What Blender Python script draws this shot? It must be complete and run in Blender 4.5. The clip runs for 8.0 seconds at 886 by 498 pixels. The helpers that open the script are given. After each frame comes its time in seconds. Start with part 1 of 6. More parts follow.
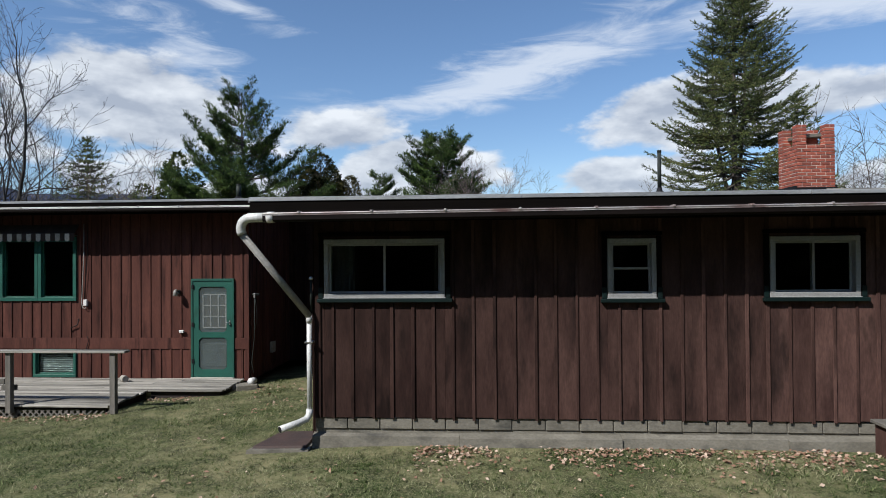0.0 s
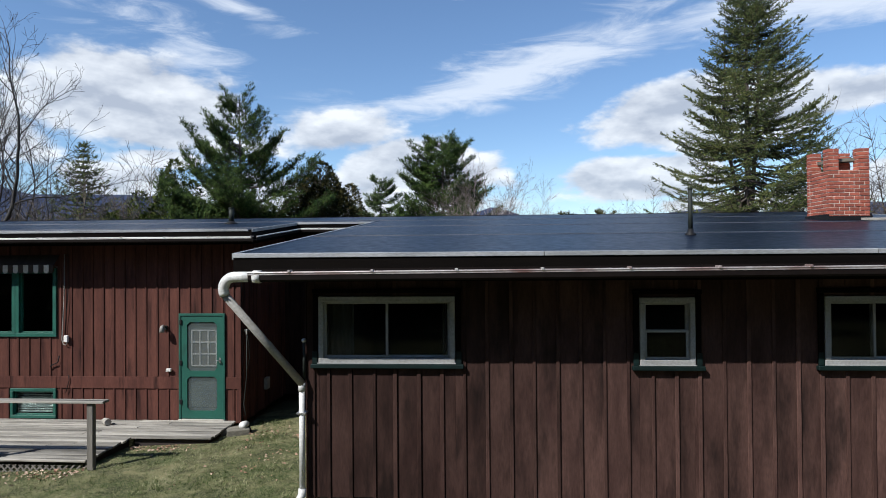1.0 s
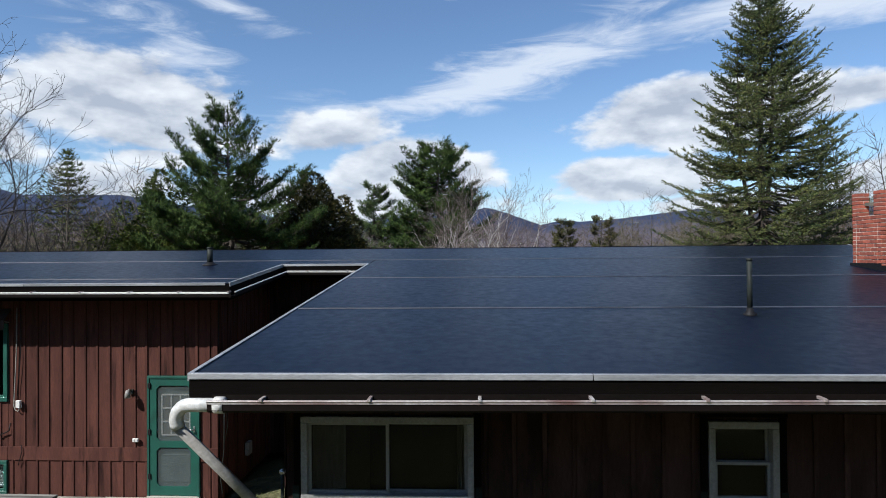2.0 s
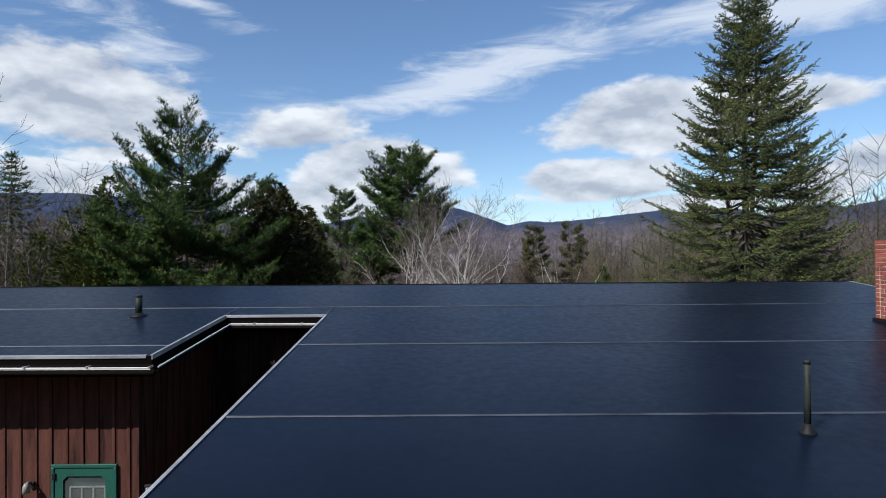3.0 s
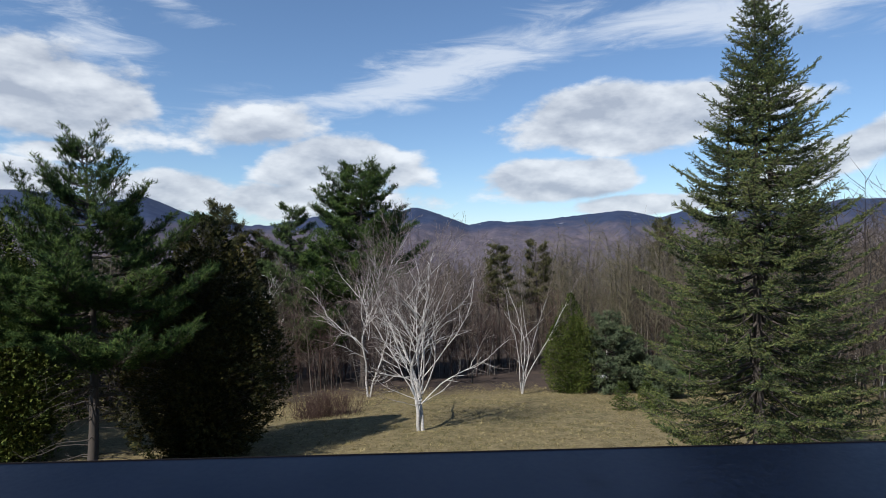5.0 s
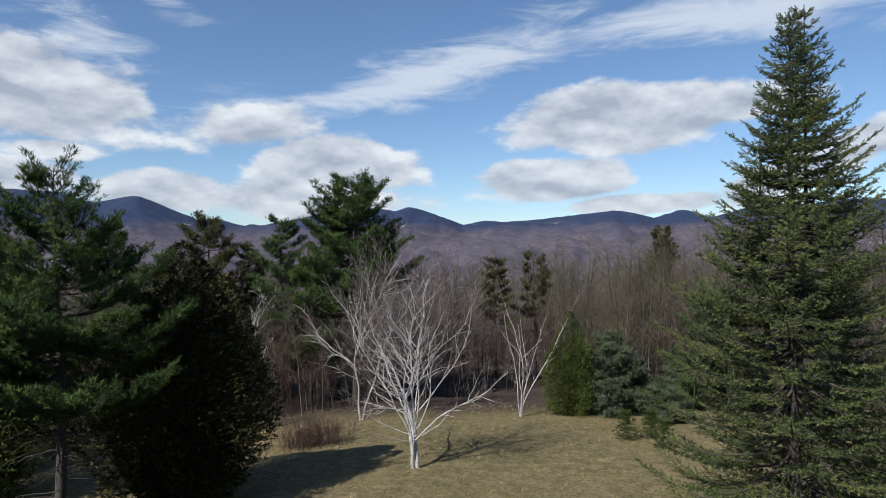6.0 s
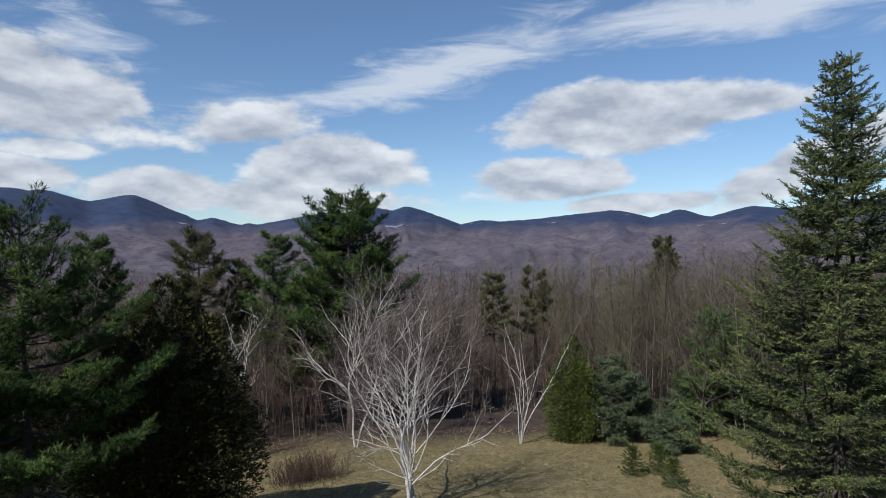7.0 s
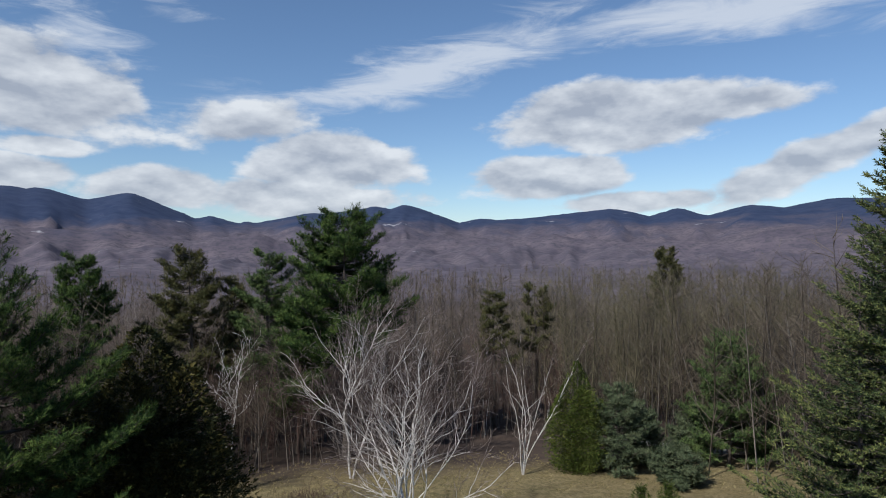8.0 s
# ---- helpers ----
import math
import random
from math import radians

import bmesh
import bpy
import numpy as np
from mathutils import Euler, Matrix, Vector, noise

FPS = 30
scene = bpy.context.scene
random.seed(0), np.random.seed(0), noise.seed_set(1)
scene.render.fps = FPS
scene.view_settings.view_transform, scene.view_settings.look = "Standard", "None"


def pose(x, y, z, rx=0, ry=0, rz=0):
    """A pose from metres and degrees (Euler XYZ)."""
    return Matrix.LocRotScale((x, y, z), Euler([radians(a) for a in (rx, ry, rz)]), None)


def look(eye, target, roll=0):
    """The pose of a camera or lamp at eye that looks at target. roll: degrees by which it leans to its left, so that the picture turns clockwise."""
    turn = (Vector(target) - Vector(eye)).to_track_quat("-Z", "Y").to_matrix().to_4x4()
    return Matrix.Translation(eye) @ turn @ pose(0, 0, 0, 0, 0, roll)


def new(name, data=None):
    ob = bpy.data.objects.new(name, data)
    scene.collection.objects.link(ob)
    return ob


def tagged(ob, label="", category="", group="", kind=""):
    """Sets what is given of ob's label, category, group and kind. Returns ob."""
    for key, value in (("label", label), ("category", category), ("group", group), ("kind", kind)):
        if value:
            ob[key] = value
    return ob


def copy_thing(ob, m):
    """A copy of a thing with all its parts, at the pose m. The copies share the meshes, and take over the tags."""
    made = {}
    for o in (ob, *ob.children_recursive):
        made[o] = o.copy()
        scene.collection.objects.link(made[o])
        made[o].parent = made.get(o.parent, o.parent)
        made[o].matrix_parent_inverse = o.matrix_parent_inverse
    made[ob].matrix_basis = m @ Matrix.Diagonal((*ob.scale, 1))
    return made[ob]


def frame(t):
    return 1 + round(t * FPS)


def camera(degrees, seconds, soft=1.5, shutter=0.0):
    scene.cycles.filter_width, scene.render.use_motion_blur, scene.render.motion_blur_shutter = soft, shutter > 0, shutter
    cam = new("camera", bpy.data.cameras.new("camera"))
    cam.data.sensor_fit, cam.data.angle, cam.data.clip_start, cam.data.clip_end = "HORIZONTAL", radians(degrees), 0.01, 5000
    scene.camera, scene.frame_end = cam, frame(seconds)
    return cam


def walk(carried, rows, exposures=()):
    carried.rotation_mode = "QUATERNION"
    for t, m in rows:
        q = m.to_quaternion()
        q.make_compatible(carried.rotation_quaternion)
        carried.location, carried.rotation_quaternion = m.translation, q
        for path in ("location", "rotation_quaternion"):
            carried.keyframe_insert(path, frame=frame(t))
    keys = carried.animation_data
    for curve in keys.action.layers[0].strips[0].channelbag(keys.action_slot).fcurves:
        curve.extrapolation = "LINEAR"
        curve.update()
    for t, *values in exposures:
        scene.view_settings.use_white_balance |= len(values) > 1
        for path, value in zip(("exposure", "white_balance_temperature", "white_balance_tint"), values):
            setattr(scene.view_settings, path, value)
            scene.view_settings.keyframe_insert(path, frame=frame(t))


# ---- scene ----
# the fitted walk: the rows are in walk units, METRES turns them into metres
cam = camera(71.2, 8.0, soft=1.0)
METRES, EYE, TILT, LEAN, TURN = 18.0, 2.24, 0.0, 0.0, 3.8
ROWS = [
    (0.0, 0.0, 0.0, 0.0, 0.0, 0.57, 0.43),
    (0.5, -0.0033, 0.0184, 0.0112, 0.03, 0.59, 0.45),
    (1.0, -0.0053, 0.0469, 0.035, 0.05, 0.6, 0.44),
    (1.5, -0.0106, 0.0836, 0.0617, 0.04, 0.62, 0.45),
    (3.0, -0.0162, 0.2131, 0.134, -3.55, 0.6, 0.43),
    (3.5, -0.0098, 0.268, 0.163, -4.87, 0.58, 0.42),
    (4.0, -0.0004, 0.3273, 0.1973, -6.01, 0.54, 0.43),
    (4.5, 0.0092, 0.3908, 0.2361, -6.7, 0.51, 0.4),
    (6.0, 0.027, 0.5695, 0.3665, -7.64, 0.44, 0.33),
    (6.5, 0.0326, 0.624, 0.4181, -7.79, 0.41, 0.29),
    (7.0, 0.0383, 0.6795, 0.4726, -7.91, 0.35, 0.26),
    (7.5, 0.0446, 0.7365, 0.5296, -8.01, 0.28, 0.23),
    (8.0, 0.0502, 0.7932, 0.5909, -8.07, 0.18, 0.21),
]
walk(cam, [(t, pose(0, 0, EYE, TILT, LEAN, TURN) @ pose(METRES * x, METRES * y, METRES * z, 90 + pitch, roll, yaw))
           for t, x, y, z, yaw, pitch, roll in ROWS],
     [(0.0, 0.24, 6150, 9), (0.5, 0.44, 6150, 9), (1.5, 0.40, 6150, 9), (3.0, 0.28, 6150, 9), (4.5, 0.25, 6150, 9), (6.0, 0.15, 6150, 9), (8.0, 0.03, 6150, 9)])

# ---- light: one sun behind and to the left, and a sky with broken clouds ----
SUN_TO = Vector((0.74, 0.73, -1.0)).normalized()
sun = new("sun", bpy.data.lights.new("sun", "SUN"))
sun.data.energy, sun.data.angle, sun.data.color = 5.0, radians(0.53), (1.0, 0.95, 0.88)
sun.matrix_world = look(-60 * SUN_TO, (0, 0, 0))

world = bpy.data.worlds.new("sky")
scene.world = world
world.use_nodes = True
wt = world.node_tree
wt.nodes.clear()


def wnode(kind, **values):
    n = wt.nodes.new(kind)
    for k, v in values.items():
        n.inputs[k].default_value = v
    return n


def wmath(op, a, b=None, c=None, clamp=False):
    n = wt.nodes.new("ShaderNodeMath")
    n.operation, n.use_clamp = op, clamp
    for i, v in enumerate((a, b, c)):
        if v is None:
            continue
        if isinstance(v, (int, float)):
            n.inputs[i].default_value = v
        else:
            wt.links.new(v, n.inputs[i])
    return n.outputs[0]


SKY_STRENGTH = 0.105
sky = wt.nodes.new("ShaderNodeTexSky")
sky.sky_type, sky.sun_disc = "NISHITA", False
sky.sun_elevation = math.asin(-SUN_TO.z)
sky.sun_rotation = math.atan2(-SUN_TO.x, -SUN_TO.y) % (2 * math.pi)
sky.altitude, sky.air_density, sky.dust_density, sky.ozone_density = 300, 1.0, 0.2, 3.6
coord = wt.nodes.new("ShaderNodeTexCoord")
sep = wt.nodes.new("ShaderNodeSeparateXYZ")
wt.links.new(coord.outputs["Generated"], sep.inputs[0])
az = wmath("MULTIPLY", wmath("ARCTAN2", sep.outputs[0], sep.outputs[1]), 180 / math.pi)
el = wmath("MULTIPLY", wmath("ARCSINE", sep.outputs[2]), 180 / math.pi)


def sky_noise(scale, detail, rough, squash, shift=(0, 0, 0), distort=0.0):
    mp = wt.nodes.new("ShaderNodeMapping")
    wt.links.new(coord.outputs["Generated"], mp.inputs["Vector"])
    mp.inputs["Scale"].default_value = (1, 1, squash)
    mp.inputs["Location"].default_value = shift
    n = wnode("ShaderNodeTexNoise", Scale=scale, Detail=detail, Roughness=rough, Distortion=distort)
    wt.links.new(mp.outputs[0], n.inputs["Vector"])
    return n.outputs["Fac"]


def cloud_bank(rows):
    """The highest of several soft ellipses: azimuth, elevation, half width, half height (degrees), rise, weight."""
    best = None
    for a0, e0, ra, re, rise, weight in rows:
        da = wmath("SUBTRACT", az, a0)
        de = wmath("SUBTRACT", wmath("SUBTRACT", el, e0), wmath("MULTIPLY", da, rise))
        q = wmath("SQRT", wmath("ADD", wmath("POWER", wmath("ABSOLUTE", wmath("DIVIDE", da, ra)), 2.0),
                                wmath("POWER", wmath("ABSOLUTE", wmath("DIVIDE", de, re)), 2.0)))
        v = wmath("MULTIPLY", wmath("SUBTRACT", 1.0, q), weight)
        best = v if best is None else wmath("MAXIMUM", best, v)
    return best


cumulus = cloud_bank([
    (20.8, 11.7, 11.6, 3.3, 0.05, 1.2), (30.0, 12.0, 5.0, 1.6, 0.05, 0.7), (14.0, 6.7, 7.5, 2.2, 0.04, 1.1),
    (-30.5, 12.6, 9.5, 4.2, -0.16, 1.1), (-14.0, 11.2, 6.5, 2.4, 0.0, 0.5), (-6.2, 7.9, 8.5, 3.1, 0.03, 1.05),
    (-9.5, 4.9, 10.0, 1.9, 0.0, 0.9), (-20.0, 5.4, 6.5, 1.8, 0.0, 0.9), (-28.5, 8.4, 3.6, 1.0, 0.0, 0.7),
    (36.0, 7.4, 9.5, 1.9, 0.40, 0.95), (22.0, 4.3, 8.0, 1.0, 0.03, 0.8), (-46.0, 9.0, 9.0, 3.0, 0.0, 0.8),
    (-31.0, 6.2, 5.0, 1.5, 0.0, 0.8)])
cirrus = cloud_bank([
    (3.0, 16.2, 16.0, 2.6, 0.25, 1.15), (29.0, 19.2, 19.0, 2.6, -0.03, 1.0), (-31.0, 19.4, 7.0, 2.6, -0.1, 0.35),
    (-26.0, 16.5, 4.0, 3.2, 0.0, 0.6), (-22.0, 21.0, 5.0, 1.2, -0.3, 0.5), (60.0, 17.0, 16.0, 3.0, -0.05, 0.8),
    (-2.0, 24.5, 14.0, 1.5, 0.1, 0.45), (-13.0, 13.0, 6.0, 1.4, 0.1, 0.4)])
puff = sky_noise(9.0, 8.0, 0.55, 2.2)
wisp = sky_noise(7.0, 8.0, 0.62, 5.0, (3.1, 1.7, 0.4), 0.6)
# broken cover over the rest of the sky
rest = wmath("MULTIPLY", wmath("SUBTRACT", sky_noise(2.3, 3.0, 0.5, 1.6, (5, 2, 1)), 0.80), 1.6)
high = wmath("MULTIPLY", wmath("GREATER_THAN", el, 26.0), 1.0)
back = wmath("MAXIMUM", wmath("GREATER_THAN", wmath("ABSOLUTE", az), 62.0), high)
cum_e = wmath("MAXIMUM", cumulus, wmath("SUBTRACT", wmath("MULTIPLY", wmath("ADD", rest, 1.0), back), 1.0))
raw1 = wmath("ADD", cum_e, wmath("MULTIPLY", wmath("SUBTRACT", puff, 0.5), 1.55))
mask1 = wnode("ShaderNodeMapRange", **{"From Min": -0.10, "From Max": 0.20})
mask1.interpolation_type = "SMOOTHSTEP"
wt.links.new(raw1, mask1.inputs["Value"])
raw2 = wmath("ADD", cirrus, wmath("MULTIPLY", wmath("SUBTRACT", wisp, 0.5), 2.4))
mask2 = wnode("ShaderNodeMapRange", **{"From Min": -0.08, "From Max": 0.95})
mask2.interpolation_type = "SMOOTHSTEP"
wt.links.new(raw2, mask2.inputs["Value"])
# cloud tone: bright crowns, grey undersides and cores
under = sky_noise(9.0, 4.0, 0.5, 2.2, (0, 0, 0.035))
tone = wnode("ShaderNodeMapRange", **{"From Min": -0.16, "From Max": 0.20})
wt.links.new(wmath("SUBTRACT", wmath("ADD", wmath("SUBTRACT", puff, under), 0.04), wmath("MULTIPLY", wmath("MAXIMUM", cum_e, 0.0), 0.10)),
             tone.inputs["Value"])
grey = wt.nodes.new("ShaderNodeMix")
grey.data_type = "RGBA"
grey.inputs["A"].default_value = (3.6, 3.9, 4.5, 1)
grey.inputs["B"].default_value = (7.4, 7.5, 7.6, 1)
wt.links.new(tone.outputs[0], grey.inputs["Factor"])


def wmix(fac, a, b):
    n = wt.nodes.new("ShaderNodeMix")
    n.data_type = "RGBA"
    wt.links.new(fac, n.inputs["Factor"])
    for key, v in (("A", a), ("B", b)):
        if isinstance(v, tuple):
            n.inputs[key].default_value = v
        else:
            wt.links.new(v, n.inputs[key])
    return n.outputs["Result"]


tint = wt.nodes.new("ShaderNodeMix")
tint.data_type, tint.blend_type = "RGBA", "MULTIPLY"
tint.inputs["Factor"].default_value = 1.0
wt.links.new(sky.outputs[0], tint.inputs["A"])
tint.inputs["B"].default_value = (0.985, 1.0, 1.015, 1)
veil = wmix(wmath("MULTIPLY", mask2.outputs[0], 0.78), tint.outputs["Result"], (6.4, 6.7, 7.2, 1))
clouds = wmix(wmath("MULTIPLY", mask1.outputs[0], 0.93), veil, grey.outputs["Result"])
bg = wnode("ShaderNodeBackground", Strength=SKY_STRENGTH)
wt.links.new(clouds, bg.inputs["Color"])
wout = wt.nodes.new("ShaderNodeOutputWorld")
wt.links.new(bg.outputs[0], wout.inputs["Surface"])

# ---- materials ----


def surf(name, c1, c2, s1=3.0, s2=40.0, rough=(0.6, 0.9), bump=0.3, stretch=(1, 1, 1), metal=0.0, rnd=0.15, dark=None,
         dark_at=(0.62, 0.75), depth=0.01, spec=0.5, x_ramp=None):
    """A worn surface: two tones at a coarse scale, grain at a fine one, relief, and its own shade for each piece."""
    m = bpy.data.materials.new(name)
    m.use_nodes = True
    nt = m.node_tree
    p = nt.nodes["Principled BSDF"]
    tc = nt.nodes.new("ShaderNodeTexCoord")
    info = nt.nodes.new("ShaderNodeObjectInfo")
    off = nt.nodes.new("ShaderNodeVectorMath")
    off.operation = "MULTIPLY_ADD"
    nt.links.new(info.outputs["Random"], off.inputs[0])
    off.inputs[1].default_value = (17.0, 31.0, 23.0)
    nt.links.new(tc.outputs["Object"], off.inputs[2])
    mp = nt.nodes.new("ShaderNodeMapping")
    mp.inputs["Scale"].default_value = stretch
    nt.links.new(off.outputs[0], mp.inputs["Vector"])

    def tex(scale, detail):
        n = nt.nodes.new("ShaderNodeTexNoise")
        n.inputs["Scale"].default_value, n.inputs["Detail"].default_value = scale, detail
        n.inputs["Roughness"].default_value = 0.6
        nt.links.new(mp.outputs[0], n.inputs["Vector"])
        return n.outputs["Fac"]

    def rng(v, a, b, c, d):
        n = nt.nodes.new("ShaderNodeMapRange")
        n.inputs["From Min"].default_value, n.inputs["From Max"].default_value = a, b
        n.inputs["To Min"].default_value, n.inputs["To Max"].default_value = c, d
        nt.links.new(v, n.inputs["Value"])
        return n.outputs[0]

    def mix(fac, a, b, blend="MIX"):
        n = nt.nodes.new("ShaderNodeMix")
        n.data_type, n.blend_type = "RGBA", blend
        nt.links.new(fac, n.inputs["Factor"])
        for key, v in (("A", a), ("B", b)):
            if isinstance(v, tuple):
                n.inputs[key].default_value = (*v, 1) if len(v) == 3 else v
            else:
                nt.links.new(v, n.inputs[key])
        return n.outputs["Result"]

    coarse, fine = tex(s1, 3), tex(s2, 5)
    col = mix(rng(coarse, 0.32, 0.68, 0, 1), c1, c2)
    if dark:
        col = mix(rng(tex(s1 * 0.6 + 0.7, 4), dark_at[0], dark_at[1], 0, 1), col, dark)
    hsv = nt.nodes.new("ShaderNodeHueSaturation")
    nt.links.new(col, hsv.inputs["Color"])
    grain = rng(fine, 0.25, 0.75, 0.72, 1.28)
    shade = nt.nodes.new("ShaderNodeMath")
    shade.operation = "MULTIPLY"
    nt.links.new(grain, shade.inputs[0])
    nt.links.new(rng(info.outputs["Random"], 0, 1, 1 - rnd, 1 + rnd), shade.inputs[1])
    value = shade.outputs[0]
    if x_ramp:
        # tone scaled by a factor that runs along x
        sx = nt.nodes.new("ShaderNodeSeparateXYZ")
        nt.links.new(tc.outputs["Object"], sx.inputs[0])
        x_gain = nt.nodes.new("ShaderNodeMath")
        x_gain.operation = "MULTIPLY"
        nt.links.new(value, x_gain.inputs[0])
        nt.links.new(rng(sx.outputs[0], *x_ramp), x_gain.inputs[1])
        value = x_gain.outputs[0]
    nt.links.new(value, hsv.inputs["Value"])
    nt.links.new(hsv.outputs[0], p.inputs["Base Color"])
    nt.links.new(rng(fine, 0.3, 0.7, rough[0], rough[1]), p.inputs["Roughness"])
    p.inputs["Metallic"].default_value = metal
    p.inputs["Specular IOR Level"].default_value = spec
    if bump:
        b = nt.nodes.new("ShaderNodeBump")
        b.inputs["Strength"].default_value, b.inputs["Distance"].default_value = bump, depth
        nt.links.new(fine, b.inputs["Height"])
        nt.links.new(b.outputs[0], p.inputs["Normal"])
    return m


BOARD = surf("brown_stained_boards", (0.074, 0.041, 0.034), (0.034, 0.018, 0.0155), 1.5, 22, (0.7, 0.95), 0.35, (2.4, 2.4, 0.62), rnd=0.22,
             dark=(0.014, 0.009, 0.008), dark_at=(0.52, 0.74), spec=0.08, x_ramp=(-2.0, 4.0, 0.58, 1.36))
BOARD_RED = surf("red_stained_boards", (0.100, 0.040, 0.030), (0.062, 0.025, 0.020), 2.2, 26, (0.7, 0.95), 0.35, (3, 3, 0.40), rnd=0.16,
                 dark=(0.022, 0.010, 0.009), dark_at=(0.54, 0.72), spec=0.12)
# dark paint taken near black, with the drip edge's shadow in the colour
FASCIA = surf("shade_darkened_brown_fascia", (0.0045, 0.0035, 0.003), (0.003, 0.0024, 0.0022), 2, 30, (0.7, 0.9), 0.2, (0.4, 3, 3), rnd=0.05, spec=0.04)
SHEATHING = surf("dark_sheathing", (0.03, 0.02, 0.017), (0.022, 0.015, 0.013), 2, 20, (0.8, 0.95), 0.1)
MEMBRANE = surf("black_roof_membrane", (0.0025, 0.0048, 0.0125), (0.005, 0.008, 0.018), 0.55, 9, (0.30, 0.44), 0.012, (1, 1, 1), rnd=0.05,
                depth=0.012, dark=(0.002, 0.0035, 0.009), spec=0.135)
SEAM = surf("pale_lap_sealant", (0.050, 0.060, 0.080), (0.008, 0.011, 0.018), 2.0, 30, (0.5, 0.7), 0.3, (1, 3, 3), rnd=0.1)
DRIP = surf("aluminium_drip_edge", (0.42, 0.43, 0.44), (0.24, 0.25, 0.26), 1.5, 30, (0.32, 0.5), 0.1, (0.6, 3, 3), metal=0.25, rnd=0.05,
            dark=(0.30, 0.28, 0.26), dark_at=(0.66, 0.8))
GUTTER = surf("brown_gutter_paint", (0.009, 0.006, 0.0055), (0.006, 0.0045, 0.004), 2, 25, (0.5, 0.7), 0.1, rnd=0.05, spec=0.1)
GUTTER_LIP = surf("worn_gutter_lip", (0.55, 0.53, 0.52), (0.20, 0.12, 0.11), 1.6, 30, (0.3, 0.5), 0.1, (1.2, 3, 3), metal=0.3, rnd=0.05)
PVC = surf("white_pipe_plastic", (0.62, 0.62, 0.60), (0.48, 0.48, 0.46), 4, 40, (0.35, 0.5), 0.05, rnd=0.03, dark=(0.42, 0.41, 0.38), dark_at=(0.66, 0.8))
PIPE_GREY = surf("weathered_pipe", (0.30, 0.29, 0.27), (0.22, 0.21, 0.19), 4, 40, (0.4, 0.6), 0.1, rnd=0.03)
BLACKPIPE = surf("black_vent_pipe", (0.012, 0.015, 0.014), (0.028, 0.034, 0.029), 6, 40, (0.5, 0.7), 0.1, spec=0.2)
VINYL = surf("white_window_vinyl", (0.29, 0.29, 0.285), (0.22, 0.22, 0.215), 3, 50, (0.4, 0.6), 0.05, rnd=0.05, dark=(0.36, 0.35, 0.33), dark_at=(0.66, 0.8))
GREEN = surf("green_trim_paint", (0.010, 0.088, 0.062), (0.008, 0.066, 0.048), 3, 50, (0.4, 0.65), 0.1, rnd=0.08, dark=(0.006, 0.036, 0.028), dark_at=(0.64, 0.8))
GREEN_DARK = surf("dark_green_sill_paint", (0.004, 0.014, 0.013), (0.003, 0.008, 0.008), 3, 40, (0.45, 0.7), 0.2, rnd=0.1, dark=(0.16, 0.16, 0.14), dark_at=(0.70, 0.74), spec=0.2)
CONCRETE = surf("grey_concrete", (0.185, 0.170, 0.138), (0.115, 0.105, 0.084), 2.5, 30, (0.8, 0.95), 0.4, (1, 1, 1.6), rnd=0.12, dark=(0.065, 0.062, 0.052), dark_at=(0.54, 0.70))
GREYWOOD = surf("weathered_deck_wood", (0.34, 0.32, 0.28), (0.15, 0.14, 0.12), 2.0, 24, (0.75, 0.95), 0.5, (0.3, 4, 4), rnd=0.5, dark=(0.05, 0.046, 0.04), dark_at=(0.52, 0.70))
GREYPOST = surf("weathered_post_wood", (0.18, 0.165, 0.14), (0.10, 0.092, 0.08), 3.0, 30, (0.75, 0.95), 0.5, (4, 4, 0.4), rnd=0.15, dark=(0.085, 0.078, 0.07))
BRICK = surf("red_chimney_brick", (0.33, 0.085, 0.050), (0.20, 0.054, 0.036), 7, 60, (0.8, 0.95), 0.5, rnd=0.28, dark=(0.13, 0.05, 0.04), dark_at=(0.64, 0.76))
MORTAR = surf("pale_mortar", (0.60, 0.53, 0.45), (0.46, 0.41, 0.35), 8, 60, (0.85, 0.95), 0.5, rnd=0.05)
SCREEN = surf("grey_screen_mesh", (0.105, 0.135, 0.13), (0.08, 0.10, 0.10), 3, 90, (0.6, 0.8), 0.1, rnd=0.03)
WHITE = surf("white_paint", (0.72, 0.71, 0.68), (0.6, 0.59, 0.56), 5, 50, (0.4, 0.6), 0.05, rnd=0.03)
STEEL = surf("dull_steel", (0.5, 0.5, 0.5), (0.4, 0.4, 0.4), 8, 50, (0.25, 0.4), 0.05, metal=0.9)
RUST = surf("dark_rusty_plate", (0.060, 0.036, 0.030), (0.040, 0.027, 0.024), 4, 40, (0.6, 0.85), 0.3, rnd=0.05)
BLACK = surf("black_rubber", (0.007, 0.007, 0.008), (0.012, 0.012, 0.013), 8, 50, (0.5, 0.7), 0.1, spec=0.2)
CURTAIN = surf("beige_curtain_cloth", (0.17, 0.15, 0.12), (0.12, 0.11, 0.09), 3, 40, (0.85, 0.95), 0.2)
# near-black: the rooms' darkness behind the glass is put into this colour
INSIDE = surf("unlit_room_black", (0.007, 0.006, 0.005), (0.005, 0.0045, 0.004), 2, 20, (0.8, 0.95), 0.05)
AWN_LIGHT = surf("white_awning_cloth", (0.62, 0.58, 0.50), (0.50, 0.46, 0.40), 5, 40, (0.8, 0.95), 0.1)
AWN_DARK = surf("brown_and_shaded_awning_cloth", (0.05, 0.032, 0.026), (0.036, 0.024, 0.02), 5, 40, (0.8, 0.95), 0.1)

